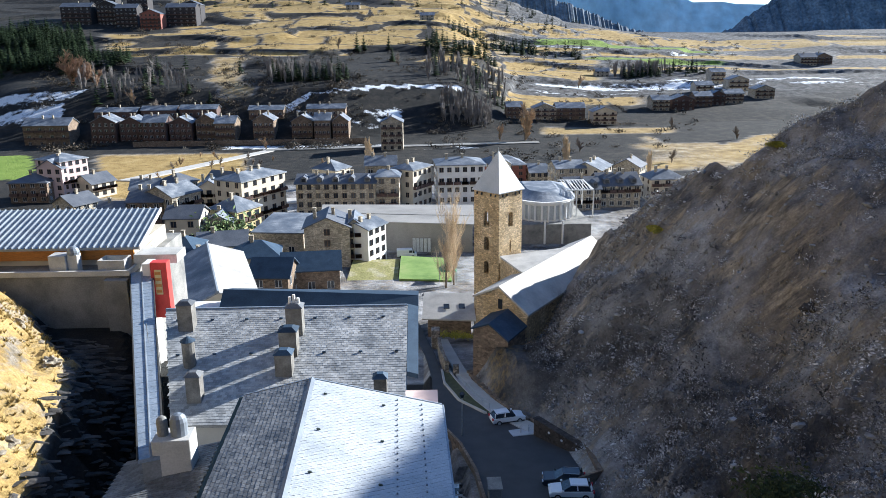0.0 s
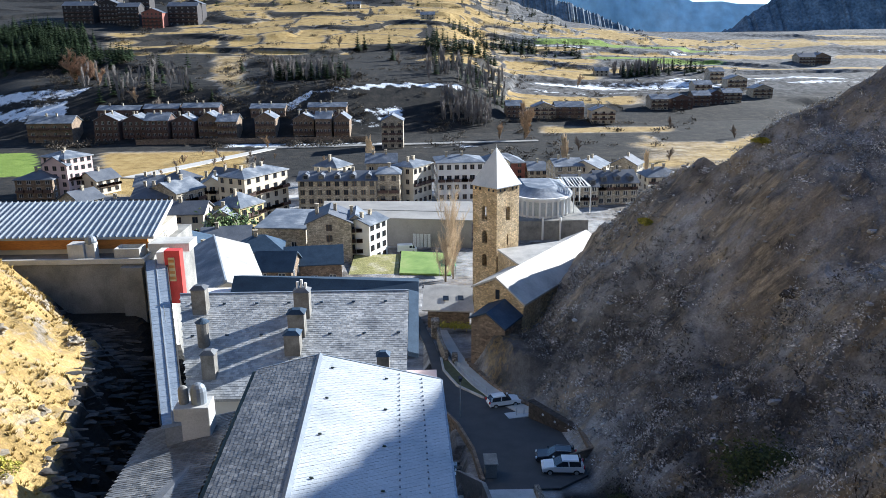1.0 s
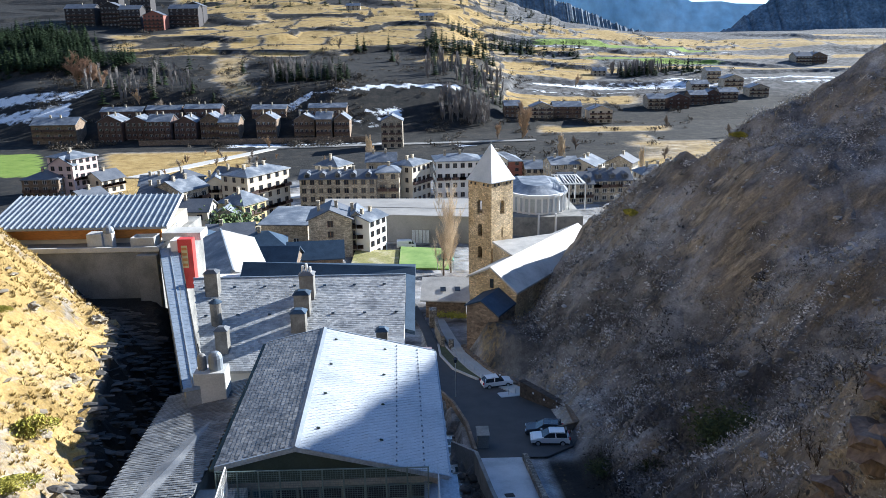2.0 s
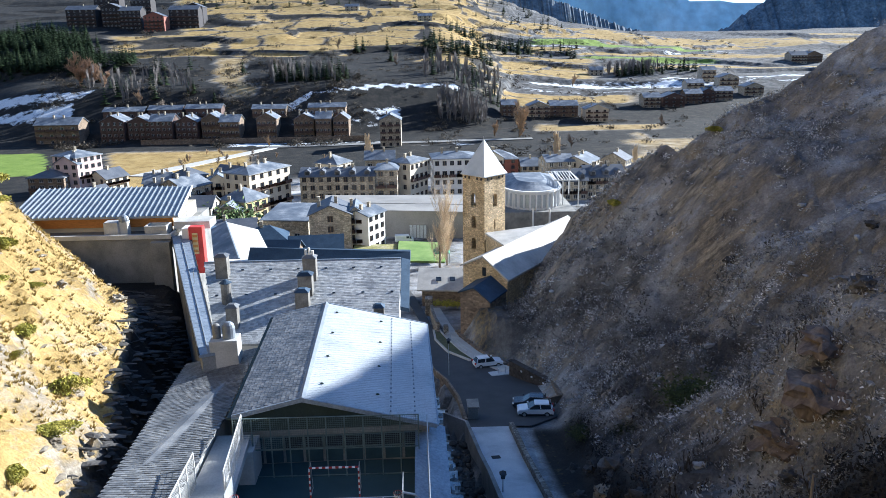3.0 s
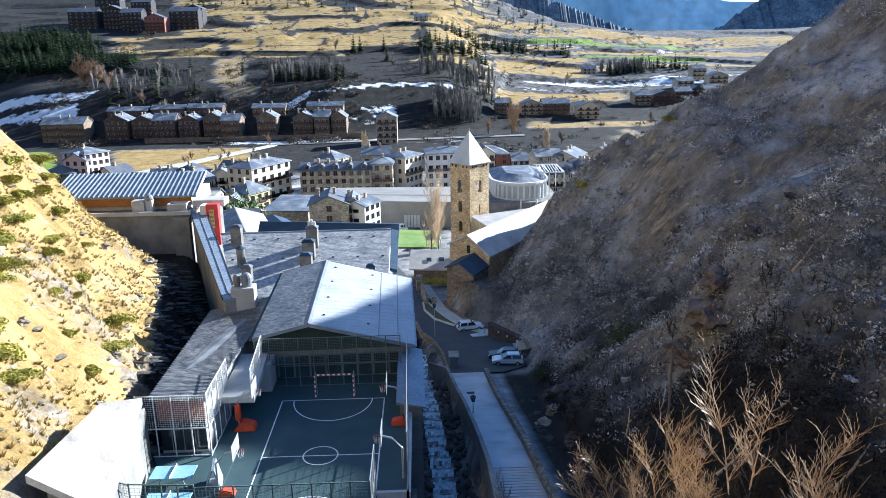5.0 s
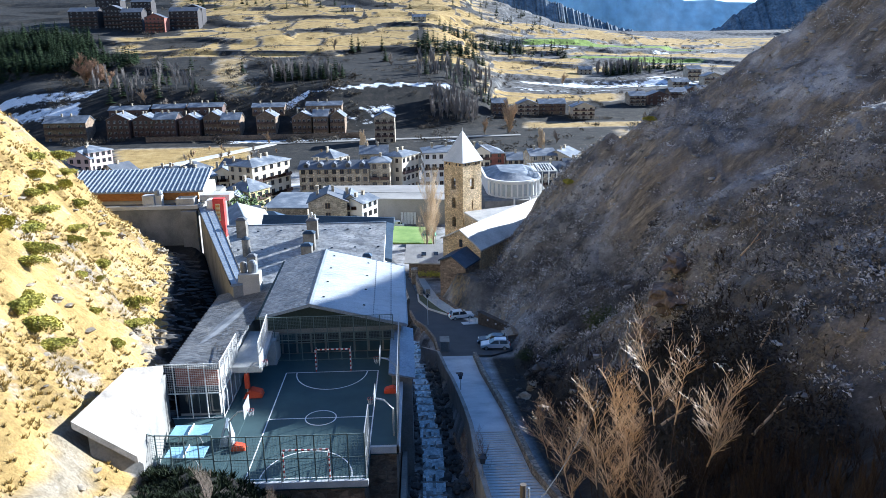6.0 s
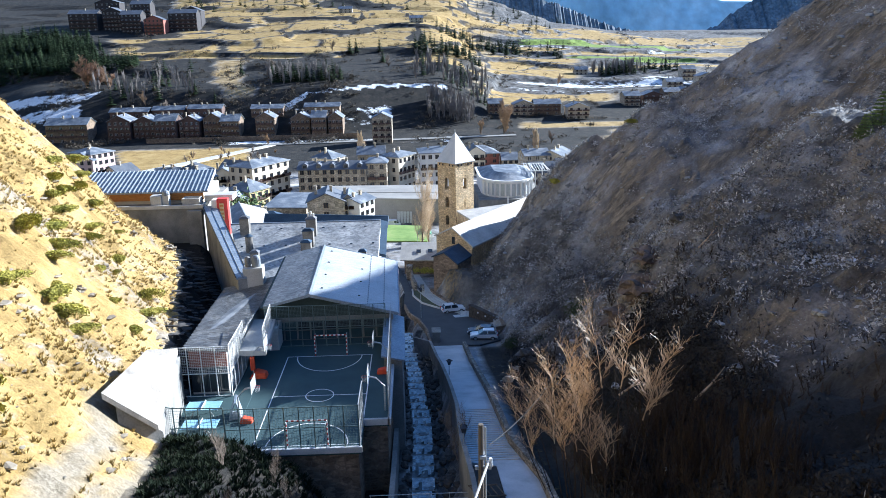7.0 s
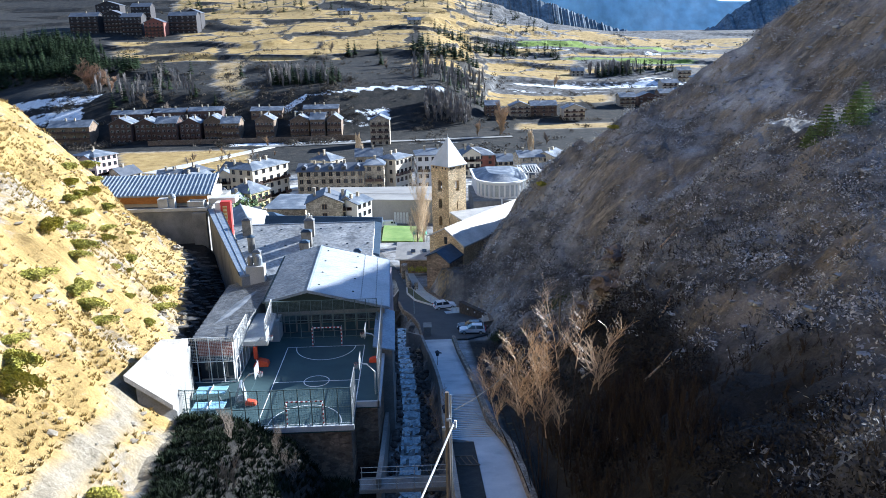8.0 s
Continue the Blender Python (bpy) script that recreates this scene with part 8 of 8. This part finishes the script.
PINE = to_mesh("crown", leaf_cloud(130, 2600, 0.16, lambda r: (lambda t, a, q: (math.cos(a) * q, math.sin(a) * q, 1.0 + 4.2 * t))(*(lambda t: (t, r.random() * 6.28, (1.9 * (1 - t) + 0.15) * math.sqrt(r.random())))(r.randrange(0, 9) / 9 + r.uniform(0, 0.04)))), M_PINE)
for x, y, s in ((39.4, 22.4, 0.5), (41.0, 22.8, 0.7), (43.2, 22.0, 0.75), (45.0, 24.0, 0.7)):
    tree("pine", x, y, ground_z(x, y), None, PINE, "young green pine on the crest of the slope", s, x * 40, 4.5, 0.1, "tree", "young pines")

# bare trees beside the path: sun painted into the crowns, shade into the stems
SAPLING = to_mesh("crown", branch_mesh(142, 9.0, 0.75, 2, 3, 0.017, 0.1, 0.16, 0.3, 3), M_TWIG_GREY)


def vase_tree(seed, height, stems, lean=0.4):
    """A coppiced clump: upright stems and low shoots coloured dark as if shaded, then dense upswept branches and fine
    twigs in a vase coloured as sunlit; returns (stem, crown).
    """
    r = random.Random(seed)
    parts = ([], []), ([], [])

    def limb(which, p, q, r0, r1):
        V, F = parts[which]
        d = (q - p).normalized()
        a = d.orthogonal().normalized()
        c = d.cross(a)
        k = len(V)
        for o, rad in ((p, r0), (q, r1)):
            for t in range(3):
                V.append(tuple(o + (a * math.cos(2.094 * t) + c * math.sin(2.094 * t)) * rad))
        F.extend([(k, k + 1, k + 4, k + 3), (k + 1, k + 2, k + 5, k + 4), (k + 2, k, k + 3, k + 5)])

    def shoot(p, d, length, rad, level, which=1):
        n = 4 if level < 2 else 2
        for i in range(n):
            d = (d + Vector((r.uniform(-0.13, 0.13), r.uniform(-0.13, 0.13), 0.06))).normalized()
            q = p + d * length / n
            limb(which, p, q, max(rad * (1 - 0.8 * i / n), 0.009), max(rad * (1 - 0.8 * (i + 1) / n), 0.006))
            if level < 3:
                for _ in range((2, 2, 1 + (r.random() < 0.6))[level]):
                    a = r.random() * 6.283
                    side = Vector((math.cos(a), math.sin(a), 0.3))
                    shoot(p.lerp(q, r.random()), (d + side * r.uniform(0.55, 1.25)).normalized(), length * r.uniform(0.38, 0.62), max(rad * 0.5, 0.011), level + 1, which)
            p = q

    for s in range(stems):
        a = 6.283 * s / stems + r.random()
        p, d = Vector((0.5 * math.cos(a), 0.5 * math.sin(a), -0.4)), (Vector((0, 0, 1)) + Vector((math.cos(a), math.sin(a), 0)) * r.uniform(0.3, 1.0) * lean).normalized()
        h = height * r.uniform(0.6, 0.72)
        for i in range(6):
            d = (d + Vector((r.uniform(-0.05, 0.05), r.uniform(-0.05, 0.05), 0.03))).normalized()
            q = p + d * h / 6
            limb(0, p, q, 0.07 * (1 - 0.1 * i), 0.07 * (1 - 0.1 * (i + 1)))
            if i > 3:
                # Low side shoots join the stem mesh to take its shade-dark colour.
                a2 = r.random() * 6.283
                shoot(q, (d + Vector((math.cos(a2), math.sin(a2), 0)) * 0.5).normalized(), height * r.uniform(0.13, 0.19), 0.03, 1, 0)
            p = q
        shoot(p, d, height * r.uniform(0.22, 0.29), 0.05, 0)
    return parts


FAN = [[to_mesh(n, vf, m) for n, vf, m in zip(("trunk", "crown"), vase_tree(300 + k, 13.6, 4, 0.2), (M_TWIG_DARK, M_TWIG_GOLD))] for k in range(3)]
for x, y, s, k, rz, lx in ((10.2, -2.2, 0.86, 0, 0, 0), (11.9, -4.8, 0.86, 1, 80, 0), (9.5, 1.4, 0.66, 2, 300, -13), (9.5, -5.0, 0.73, 1, 200, -9), (9.9, -7.4, 0.72, 2, 40, -4)):
    t_ = thing("bare_tree", pose(x, y, ground_z(x, y), 0, lx, 0) @ pose(0, 0, 0, 0, 0, rz) @ Matrix.Scale(s, 4), "bare tree beside the path, upswept twigs coloured sunlit gold, stems shade-dark", "tree", "path trees")
    for me_ in FAN[k]:
        share(me_.name.split(".")[0], me_, t_, Matrix())
tree("bare_tree", 3.75, 13.2, float(zr(13.2)) - 1.6, None, SAPLING, "thin dark sapling beside the path wall", 0.5, 10, 2.0, 0.05, "tree", "path trees")


def slope_points(n, box_, seed, test=None):
    g = np.random.RandomState(seed)
    x, y = g.uniform(box_[0], box_[1], n), g.uniform(box_[2], box_[3], n)
    if test is not None:
        k = test(x, y)
        x, y = x[k], y[k]
    return np.stack([x, y, land(x, y)], -1), g


def tuft_shape(seed, blades, hgt, spread):
    r = random.Random(seed)
    V, F = [], []
    for _ in range(blades):
        a = r.random() * 6.28
        l = hgt * r.uniform(0.6, 1.2)
        sx, sy = math.cos(a) * spread * r.random(), math.sin(a) * spread * r.random()
        w = 0.035 + 0.03 * r.random()
        k = len(V)
        V += [(sx * 0.3 - w * math.sin(a), sy * 0.3 + w * math.cos(a), -0.05), (sx * 0.3 + w * math.sin(a), sy * 0.3 - w * math.cos(a), -0.05), (sx + 0.1 * r.gauss(0, 1), sy + 0.1 * r.gauss(0, 1), l)]
        F.append((k, k + 1, k + 2))
    return V, F


def rock_shape(seed):
    r = random.Random(seed)
    bm = bmesh.new()
    bmesh.ops.create_icosphere(bm, subdivisions=1, radius=1.0)
    for v in bm.verts:
        v.co *= r.uniform(0.55, 1.15)
        v.co.z *= 0.6
    V, F = [tuple(v.co) for v in bm.verts], [tuple(v.index for v in f.verts) for f in bm.faces]
    bm.free()
    return V, F


on_left = lambda x, y: x < lerp_table(y, EDGE_X) - 0.2
P, g = slope_points(21000, (-60, -15, -25, 70), 150, on_left)
keep = fbm(P[:, 0], P[:, 1], 7, 3) + g.normal(0, 0.35, len(P)) > -0.1
P = P[keep]
P = P[track_gap(P[:, 0], P[:, 1]) > 0.8]
scatter("dry_grass", tuft_shape(151, 10, 0.3, 0.3), M_TUFT, P, g.uniform(0.5, 1.25, (len(P), 1)) * np.ones((1, 3)), g.uniform(0, 6.28, len(P)), "tufts of dry straw-coloured grass on the sunlit slope", "grass", np.tile([[0.3, -0.1]], (len(P), 1)))
P, g = slope_points(900, (-56, -15, -20, 66), 152, on_left)
P = P[fbm(P[:, 0] + 50, P[:, 1], 8, 3) + g.normal(0, 0.3, len(P)) > 0.1]
scatter("slope_rocks", rock_shape(153), M_ROCK, P, (g.uniform(0.1, 0.6, (len(P), 1)) ** 1.7) * g.uniform(0.6, 1.5, (len(P), 3)) * np.array([[1.3, 1.3, 0.6]]), g.uniform(0, 6.28, len(P)), "broken pale schist rocks on the sunlit slope", "rocks")
in_gully = lambda x, y: (x > lerp_table(y, EDGE_X) - 0.5) & (x < lerp_table(y, EDGE_X) + 6)
P, g = slope_points(5200, (-45, -18, 18, 70), 154, in_gully)
# Gully shade is in the rock colour.
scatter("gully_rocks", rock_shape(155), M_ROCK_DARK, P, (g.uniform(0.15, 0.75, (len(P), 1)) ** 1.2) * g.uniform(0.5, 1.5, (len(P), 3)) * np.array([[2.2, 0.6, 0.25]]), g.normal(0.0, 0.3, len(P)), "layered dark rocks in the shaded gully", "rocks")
on_right = lambda x, y: (x > lerp_table(y, FOOT_X) + 0.6) & (y < lerp_table(x, CREST_Y) + 4)
P, g = slope_points(26000, (10, 78, -30, 110), 156, on_right)
w = fbm(P[:, 0], P[:, 1], 12, 3) + g.normal(0, 0.4, len(P))
P1 = P[w > -0.15]
near_dark = lambda Q: hill_shade_share(Q[:, 0], Q[:, 1]) > g.uniform(0, 1, len(Q))
dk = near_dark(P1)
PD, P1 = P1[dk], P1[~dk]
thick = hill_shade_share(PD[:, 0], PD[:, 1]) > 0.75
PM, PD = PD[~thick], PD[thick]
# Middle and darkest steps of the hillside shade, carried by scrub colour.
scatter("heath_scrub", leaf_cloud(169, 30, 0.12, lambda r: (r.gauss(0, 0.4), r.gauss(0, 0.4), 0.1 + abs(r.gauss(0.15, 0.2)))), material("grey_brown_heath_twigs", ((0.065, 0.064, 0.066), (0.115, 0.11, 0.108), (0.17, 0.16, 0.152)), 0.15, 0.95, bump=0.0, vary=0.35), PM, g.uniform(0.6, 1.5, (len(PM), 1)) * np.ones((1, 3)), g.uniform(0, 6.28, len(PM)), "grey-brown twigs scattered over the shaded scree", "scrub")
scatter("bramble_scrub", leaf_cloud(168, 48, 0.1, lambda r: (r.gauss(0, 0.35), r.gauss(0, 0.35), 0.1 + abs(r.gauss(0.2, 0.25)))), M_SCRUB_DARK, PD, g.uniform(0.6, 1.7, (len(PD), 1)) * np.ones((1, 3)), g.uniform(0, 6.28, len(PD)), "dark scrub low on the hillside, its colour carrying deep shade", "scrub")
scatter("hill_scrub", leaf_cloud(158, 30, 0.12, lambda r: (r.gauss(0, 0.35), r.gauss(0, 0.35), 0.1 + abs(r.gauss(0.15, 0.2)))), M_SCRUB, P1, g.uniform(0.5, 1.5, (len(P1), 1)) * np.ones((1, 3)), g.uniform(0, 6.28, len(P1)), "dense low winter scrub on the shaded hillside", "scrub")
P2, g = slope_points(7000, (10, 76, -30, 108), 159, on_right)
P2 = P2[fbm(P2[:, 0] + 90, P2[:, 1], 10, 3) + g.normal(0, 0.35, len(P2)) > 0.05]
P2 = P2[~near_dark(P2) | (g.uniform(0, 1, len(P2)) < 0.04)]
scatter("hill_rocks", rock_shape(160), M_ROCK_GREY, P2, (g.uniform(0.1, 0.7, (len(P2), 1)) ** 1.8) * g.uniform(0.5, 1.6, (len(P2), 3)), g.uniform(0, 6.28, len(P2)), "grey schist blocks on the shaded hillside", "rocks")
P3, g = slope_points(9000, (10, 60, -30, 108), 161, on_right)
P3 = P3[fbm(P3[:, 0], P3[:, 1] + 70, 9, 3) > 0.1]
P3 = P3[~near_dark(P3)]
scatter("hill_grass", tuft_shape(162, 7, 0.5, 0.45), material("faded_grass_blades", ((0.2, 0.18, 0.145), (0.32, 0.29, 0.235)), 0.2, 0.95, bump=0.0, vary=0.3), P3, g.uniform(0.5, 1.2, (len(P3), 1)) * np.ones((1, 3)), g.uniform(0, 6.28, len(P3)), "faded grass tufts on the shaded hillside", "grass")
P4, g = slope_points(260, (9.5, 26, -30, 34), 163, on_right)
P6, g6 = slope_points(110, (9.0, 18, -14, 3), 167, on_right)
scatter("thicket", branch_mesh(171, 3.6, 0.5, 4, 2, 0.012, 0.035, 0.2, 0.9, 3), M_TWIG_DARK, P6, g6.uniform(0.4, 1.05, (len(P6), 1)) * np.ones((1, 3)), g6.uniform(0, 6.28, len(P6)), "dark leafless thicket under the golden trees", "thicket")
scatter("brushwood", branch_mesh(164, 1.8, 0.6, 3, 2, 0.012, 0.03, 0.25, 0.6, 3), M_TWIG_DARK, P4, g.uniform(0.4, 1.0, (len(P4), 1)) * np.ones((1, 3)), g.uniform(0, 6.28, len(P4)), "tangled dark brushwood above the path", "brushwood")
in_mound = lambda x, y: (x > lerp_table(y, EDGE_X) + 1) & (x < -2.5) & (y < 8)
P5, g = slope_points(6000, (-19, -2.5, -30, 8), 165, in_mound)
# Blades far darker than grass: the bank's shade is in their colour.
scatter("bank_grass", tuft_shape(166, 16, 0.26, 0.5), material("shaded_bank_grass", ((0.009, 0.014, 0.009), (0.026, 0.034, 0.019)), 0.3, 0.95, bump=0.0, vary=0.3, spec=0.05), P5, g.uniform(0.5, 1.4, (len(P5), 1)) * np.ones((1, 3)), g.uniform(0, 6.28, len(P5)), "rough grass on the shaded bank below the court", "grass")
for x, y, s in ((-9, 3.2, 0.26), (-12, 2, 0.3), (-7.8, 1.5, 0.28), (-10.5, -4.5, 0.3)):
    tree("bare_tree", x, y, ground_z(x, y), None, SAPLING, "thin bare sapling on the shaded bank", s, x * 51, 2.0, 0.05, "tree", "bank saplings")

# ---- trodden track, boulders and odds and ends near the path ----
M_ROCK_BROWN = material("brown_schist_rock", ((0.07, 0.05, 0.042), (0.125, 0.095, 0.078), (0.19, 0.155, 0.13)), 0.5, 0.9, bump=0.9, bump_scale=4, dist=0.1, stretch=(1, 1, 0.4))


def boulder(x, y, s, mat, seed, label):
    r = random.Random(seed)
    b = thing("boulder", pose(x, y, ground_z(x, y) - 0.1 * s, 0, 0, r.uniform(0, 360)), label, "boulder", "path boulders")
    bm = bmesh.new()
    bmesh.ops.create_icosphere(bm, subdivisions=3, radius=s)
    for v in bm.verts:
        q = v.co * (1.3 / s)
        v.co *= 0.9 + 0.7 * noise.noise(q + Vector((seed, 0, 0))) + 0.45 * noise.noise(q * 2.3 + Vector((seed, 5, 0)))
        v.co.z *= 0.6
    part("stone", bm, mat, b)


for i, (x, y, s) in enumerate(((10.4, 34.2, 1.1), (11.6, 36.0, 0.9), (9.6, 32.5, 0.7), (12.4, 42.0, 1.0), (11.0, 44.5, 0.8), (13.0, 38.5, 1.3), (9.8, 29.0, 0.7), (11.4, 26.5, 0.9), (12.6, 30.2, 1.2), (10.2, 38.2, 0.6))):
    boulder(x, y, s, M_ROCK if i < 2 else M_ROCK_DARK, i + 3, "grey boulder above the path wall")
for i, (x, y, s) in enumerate(((-27.4, 36.0, 0.9), (-24.6, 26.5, 0.8), (-29.0, 44.0, 1.0), (-31.6, 55.5, 1.3), (-30.8, 33.0, 0.8), (-33.8, 49.0, 1.1), (-22.4, 18.5, 0.7), (-18.0, 1.8, 0.8), (-36.2, 60.0, 1.2), (-28.2, 21.0, 0.9))):
    boulder(x, y, s * 0.6, M_ROCK, i + 40, "pale broken rock outcrop on the sunlit slope")
# rocky ribs on the shaded hillside
for i, (x, y, s) in enumerate(((20.6, 27.4, 1.9), (22.3, 26.6, 2.3), (23.6, 29.0, 1.8), (23.0, 28.0, 1.6), (25.8, 14.5, 1.5), (29.6, 10.3, 1.6), (32.5, 66.0, 1.3), (37.2, 62.0, 1.2), (24.6, 74.0, 1.5), (21.0, 58.5, 1.0), (42.0, 56.5, 1.2), (19.5, 24.0, 1.3), (27.0, 31.5, 1.8))):
    boulder(x, y, s if i < 3 else s * 0.6, M_ROCK_BROWN if i < 3 else M_ROCK_DARK, i + 70, "brown rock outcrop on the shaded hillside" if i < 3 else "grey rock rib on the shaded hillside")

# timber pallet frame and fallen branches
pl = thing("metal_frame", pose(5.0, 1.5, float(zr(1.5)) + 0.35, 0, 12, 20), "rusty open metal frame lying beside the path", "frame")
for k in range(5):
    part("bar", boxes((-1.0 + 0.5 * k, -0.95 + 0.5 * k, -0.7, 0.7, 0, 0.06)), M_TRUNK, pl)
for yy in (-0.7, 0.65):
    part("side_rail", boxes((-1.05, 1.1, yy, yy + 0.06, 0, 0.08)), M_TRUNK, pl)
for i, (x, y, l, rz) in enumerate(((19.5, 2.0, 3.2, 25), (22.0, 8.5, 2.4, 40), (15.5, 6.0, 2.0, 10), (26.5, 22.0, 3.0, 30), (14.2, 20.5, 2.2, 60))):
    fb_ = thing("fallen_branch", pose(x, y, ground_z(x, y) + 0.35, 0, -25, rz), "pale fallen branch on the shaded hillside", "branch", "fallen branches")
    bm = tube(bmesh.new(), [(-l / 2, 0, 0), (0, 0.1, 0.05), (l / 2, 0.3, 0.25)], [0.09, 0.07, 0.03], 6)
    tube(bm, [(0, 0.1, 0.05), (l * 0.3, -0.4, 0.3)], [0.05, 0.015], 5)
    part("limb", bm, M_TWIG, fb_)
# thin overhead wire from the pole to the far side
wr = thing("overhead_wire", pose(0, 0, 0), "thin dark overhead wire crossing the path", "wire")
a_, b_ = Vector((3.8, -13.4, 12.6)), Vector((14.0, 12.0, 9.5))
part("strand", tube(bmesh.new(), [a_.lerp(b_, k / 14) - Vector((0, 0, 1.4 * 4 * (k / 14) * (1 - k / 14))) for k in range(15)], 0.018, 4), M_RUBBER, wr)
part("stay_post", tube(bmesh.new(), [(14.0, 12.0, ground_z(14, 12) - 0.4), (14.0, 12.0, 9.6)], 0.07, 6), M_POLE, wr)

# concrete apron, handrail and rounded wall near the parked cars
ap = thing("concrete_apron", pose(7.9, 76.9, float(zr(76.9)) + 0.03, -9.5, 0, 12), "pale concrete slab with two posts beside the car", "slab")
part("slab", boxes((-1.7, 1.5, -1.0, 1.0, -0.12, 0.05), bevel=0.02), M_PAVE, ap)
hr_ = thing("handrail", pose(0, 0, 0), "thin steel handrail along the planted bed", "handrail")
rail_pts = [(float(lerp_table(y, ((83, 4.6), (88, 2.9), (95, 1.2), (101, 0.0)))) + 0.3, y) for y in np.arange(84, 96.1, 2.0)]
for x, y in rail_pts:
    part("post", tube(bmesh.new(), [(x, y, float(zr(y)) + 0.1), (x, y, float(zr(y)) + 1.15)], 0.035, 5), M_STEEL, hr_)
for h_ in (0.65, 1.15):
    part("rail", tube(bmesh.new(), [(x, y, float(zr(y)) + h_) for x, y in rail_pts], 0.03, 5), M_STEEL, hr_)
rw_ = thing("rounded_bay", pose(-3.5, 57.6, 0), "rounded salmon-coloured wall beside the slate roof", "wall")
bm = bmesh.new()
ring = [(-1.4, -1.9), (0.2, -1.9)] + [(0.2 + 1.3 * math.sin(a), -0.6 - 1.3 * math.cos(a)) for a in np.linspace(0.2, 1.57, 6)] + [(1.5, 2.2), (-1.4, 2.2)]
hexa(bm, [(x, y, -18) for x, y in ring], [(x, y, -1.9) for x, y in ring])
part("wall", bm, M_PINK, rw_)
# low timber kerb steps between pavement and slope
for k in range(14):
    y = 79.5 + 1.5 * k
    x = float(lerp_table(y, ((77, 10.6), (82, 7.6), (88, 5.4), (96, 3.3), (104, 2.2)))) + 0.35
    t_ = thing("kerb_block", pose(x, y, float(zr(y)), 0, 0, 25), "short dark sleeper at the pavement edge", "sleeper", "edge sleepers")
    part("sleeper", boxes((-0.3, 0.45, -0.7, 0.7, -0.3, 0.42), bevel=0.03), M_STONE_C, t_)
# folded table in the yard and school bench
ft = thing("folded_table", pose(-14.1, 14.2, 0.05, 0, 0, 10), "folded grey-blue games table leaning upright", "table")
part("leaf", hexa(bmesh.new(), [(-0.5, -0.8, 0.15), (-0.42, -0.8, 0.15), (-0.42, 0.8, 0.15), (-0.5, 0.8, 0.15)], [(0.0, -0.8, 1.5), (0.08, -0.8, 1.5), (0.08, 0.8, 1.5), (0.0, 0.8, 1.5)]), M_FLASH, ft)
part("leaf", hexa(bmesh.new(), [(0.42, -0.8, 0.15), (0.5, -0.8, 0.15), (0.5, 0.8, 0.15), (0.42, 0.8, 0.15)], [(0.1, -0.8, 1.5), (0.18, -0.8, 1.5), (0.18, 0.8, 1.5), (0.1, 0.8, 1.5)]), M_FLASH, ft)
part("base", boxes((-0.5, 0.5, -0.7, 0.7, 0.0, 0.12)), M_STEEL, ft)
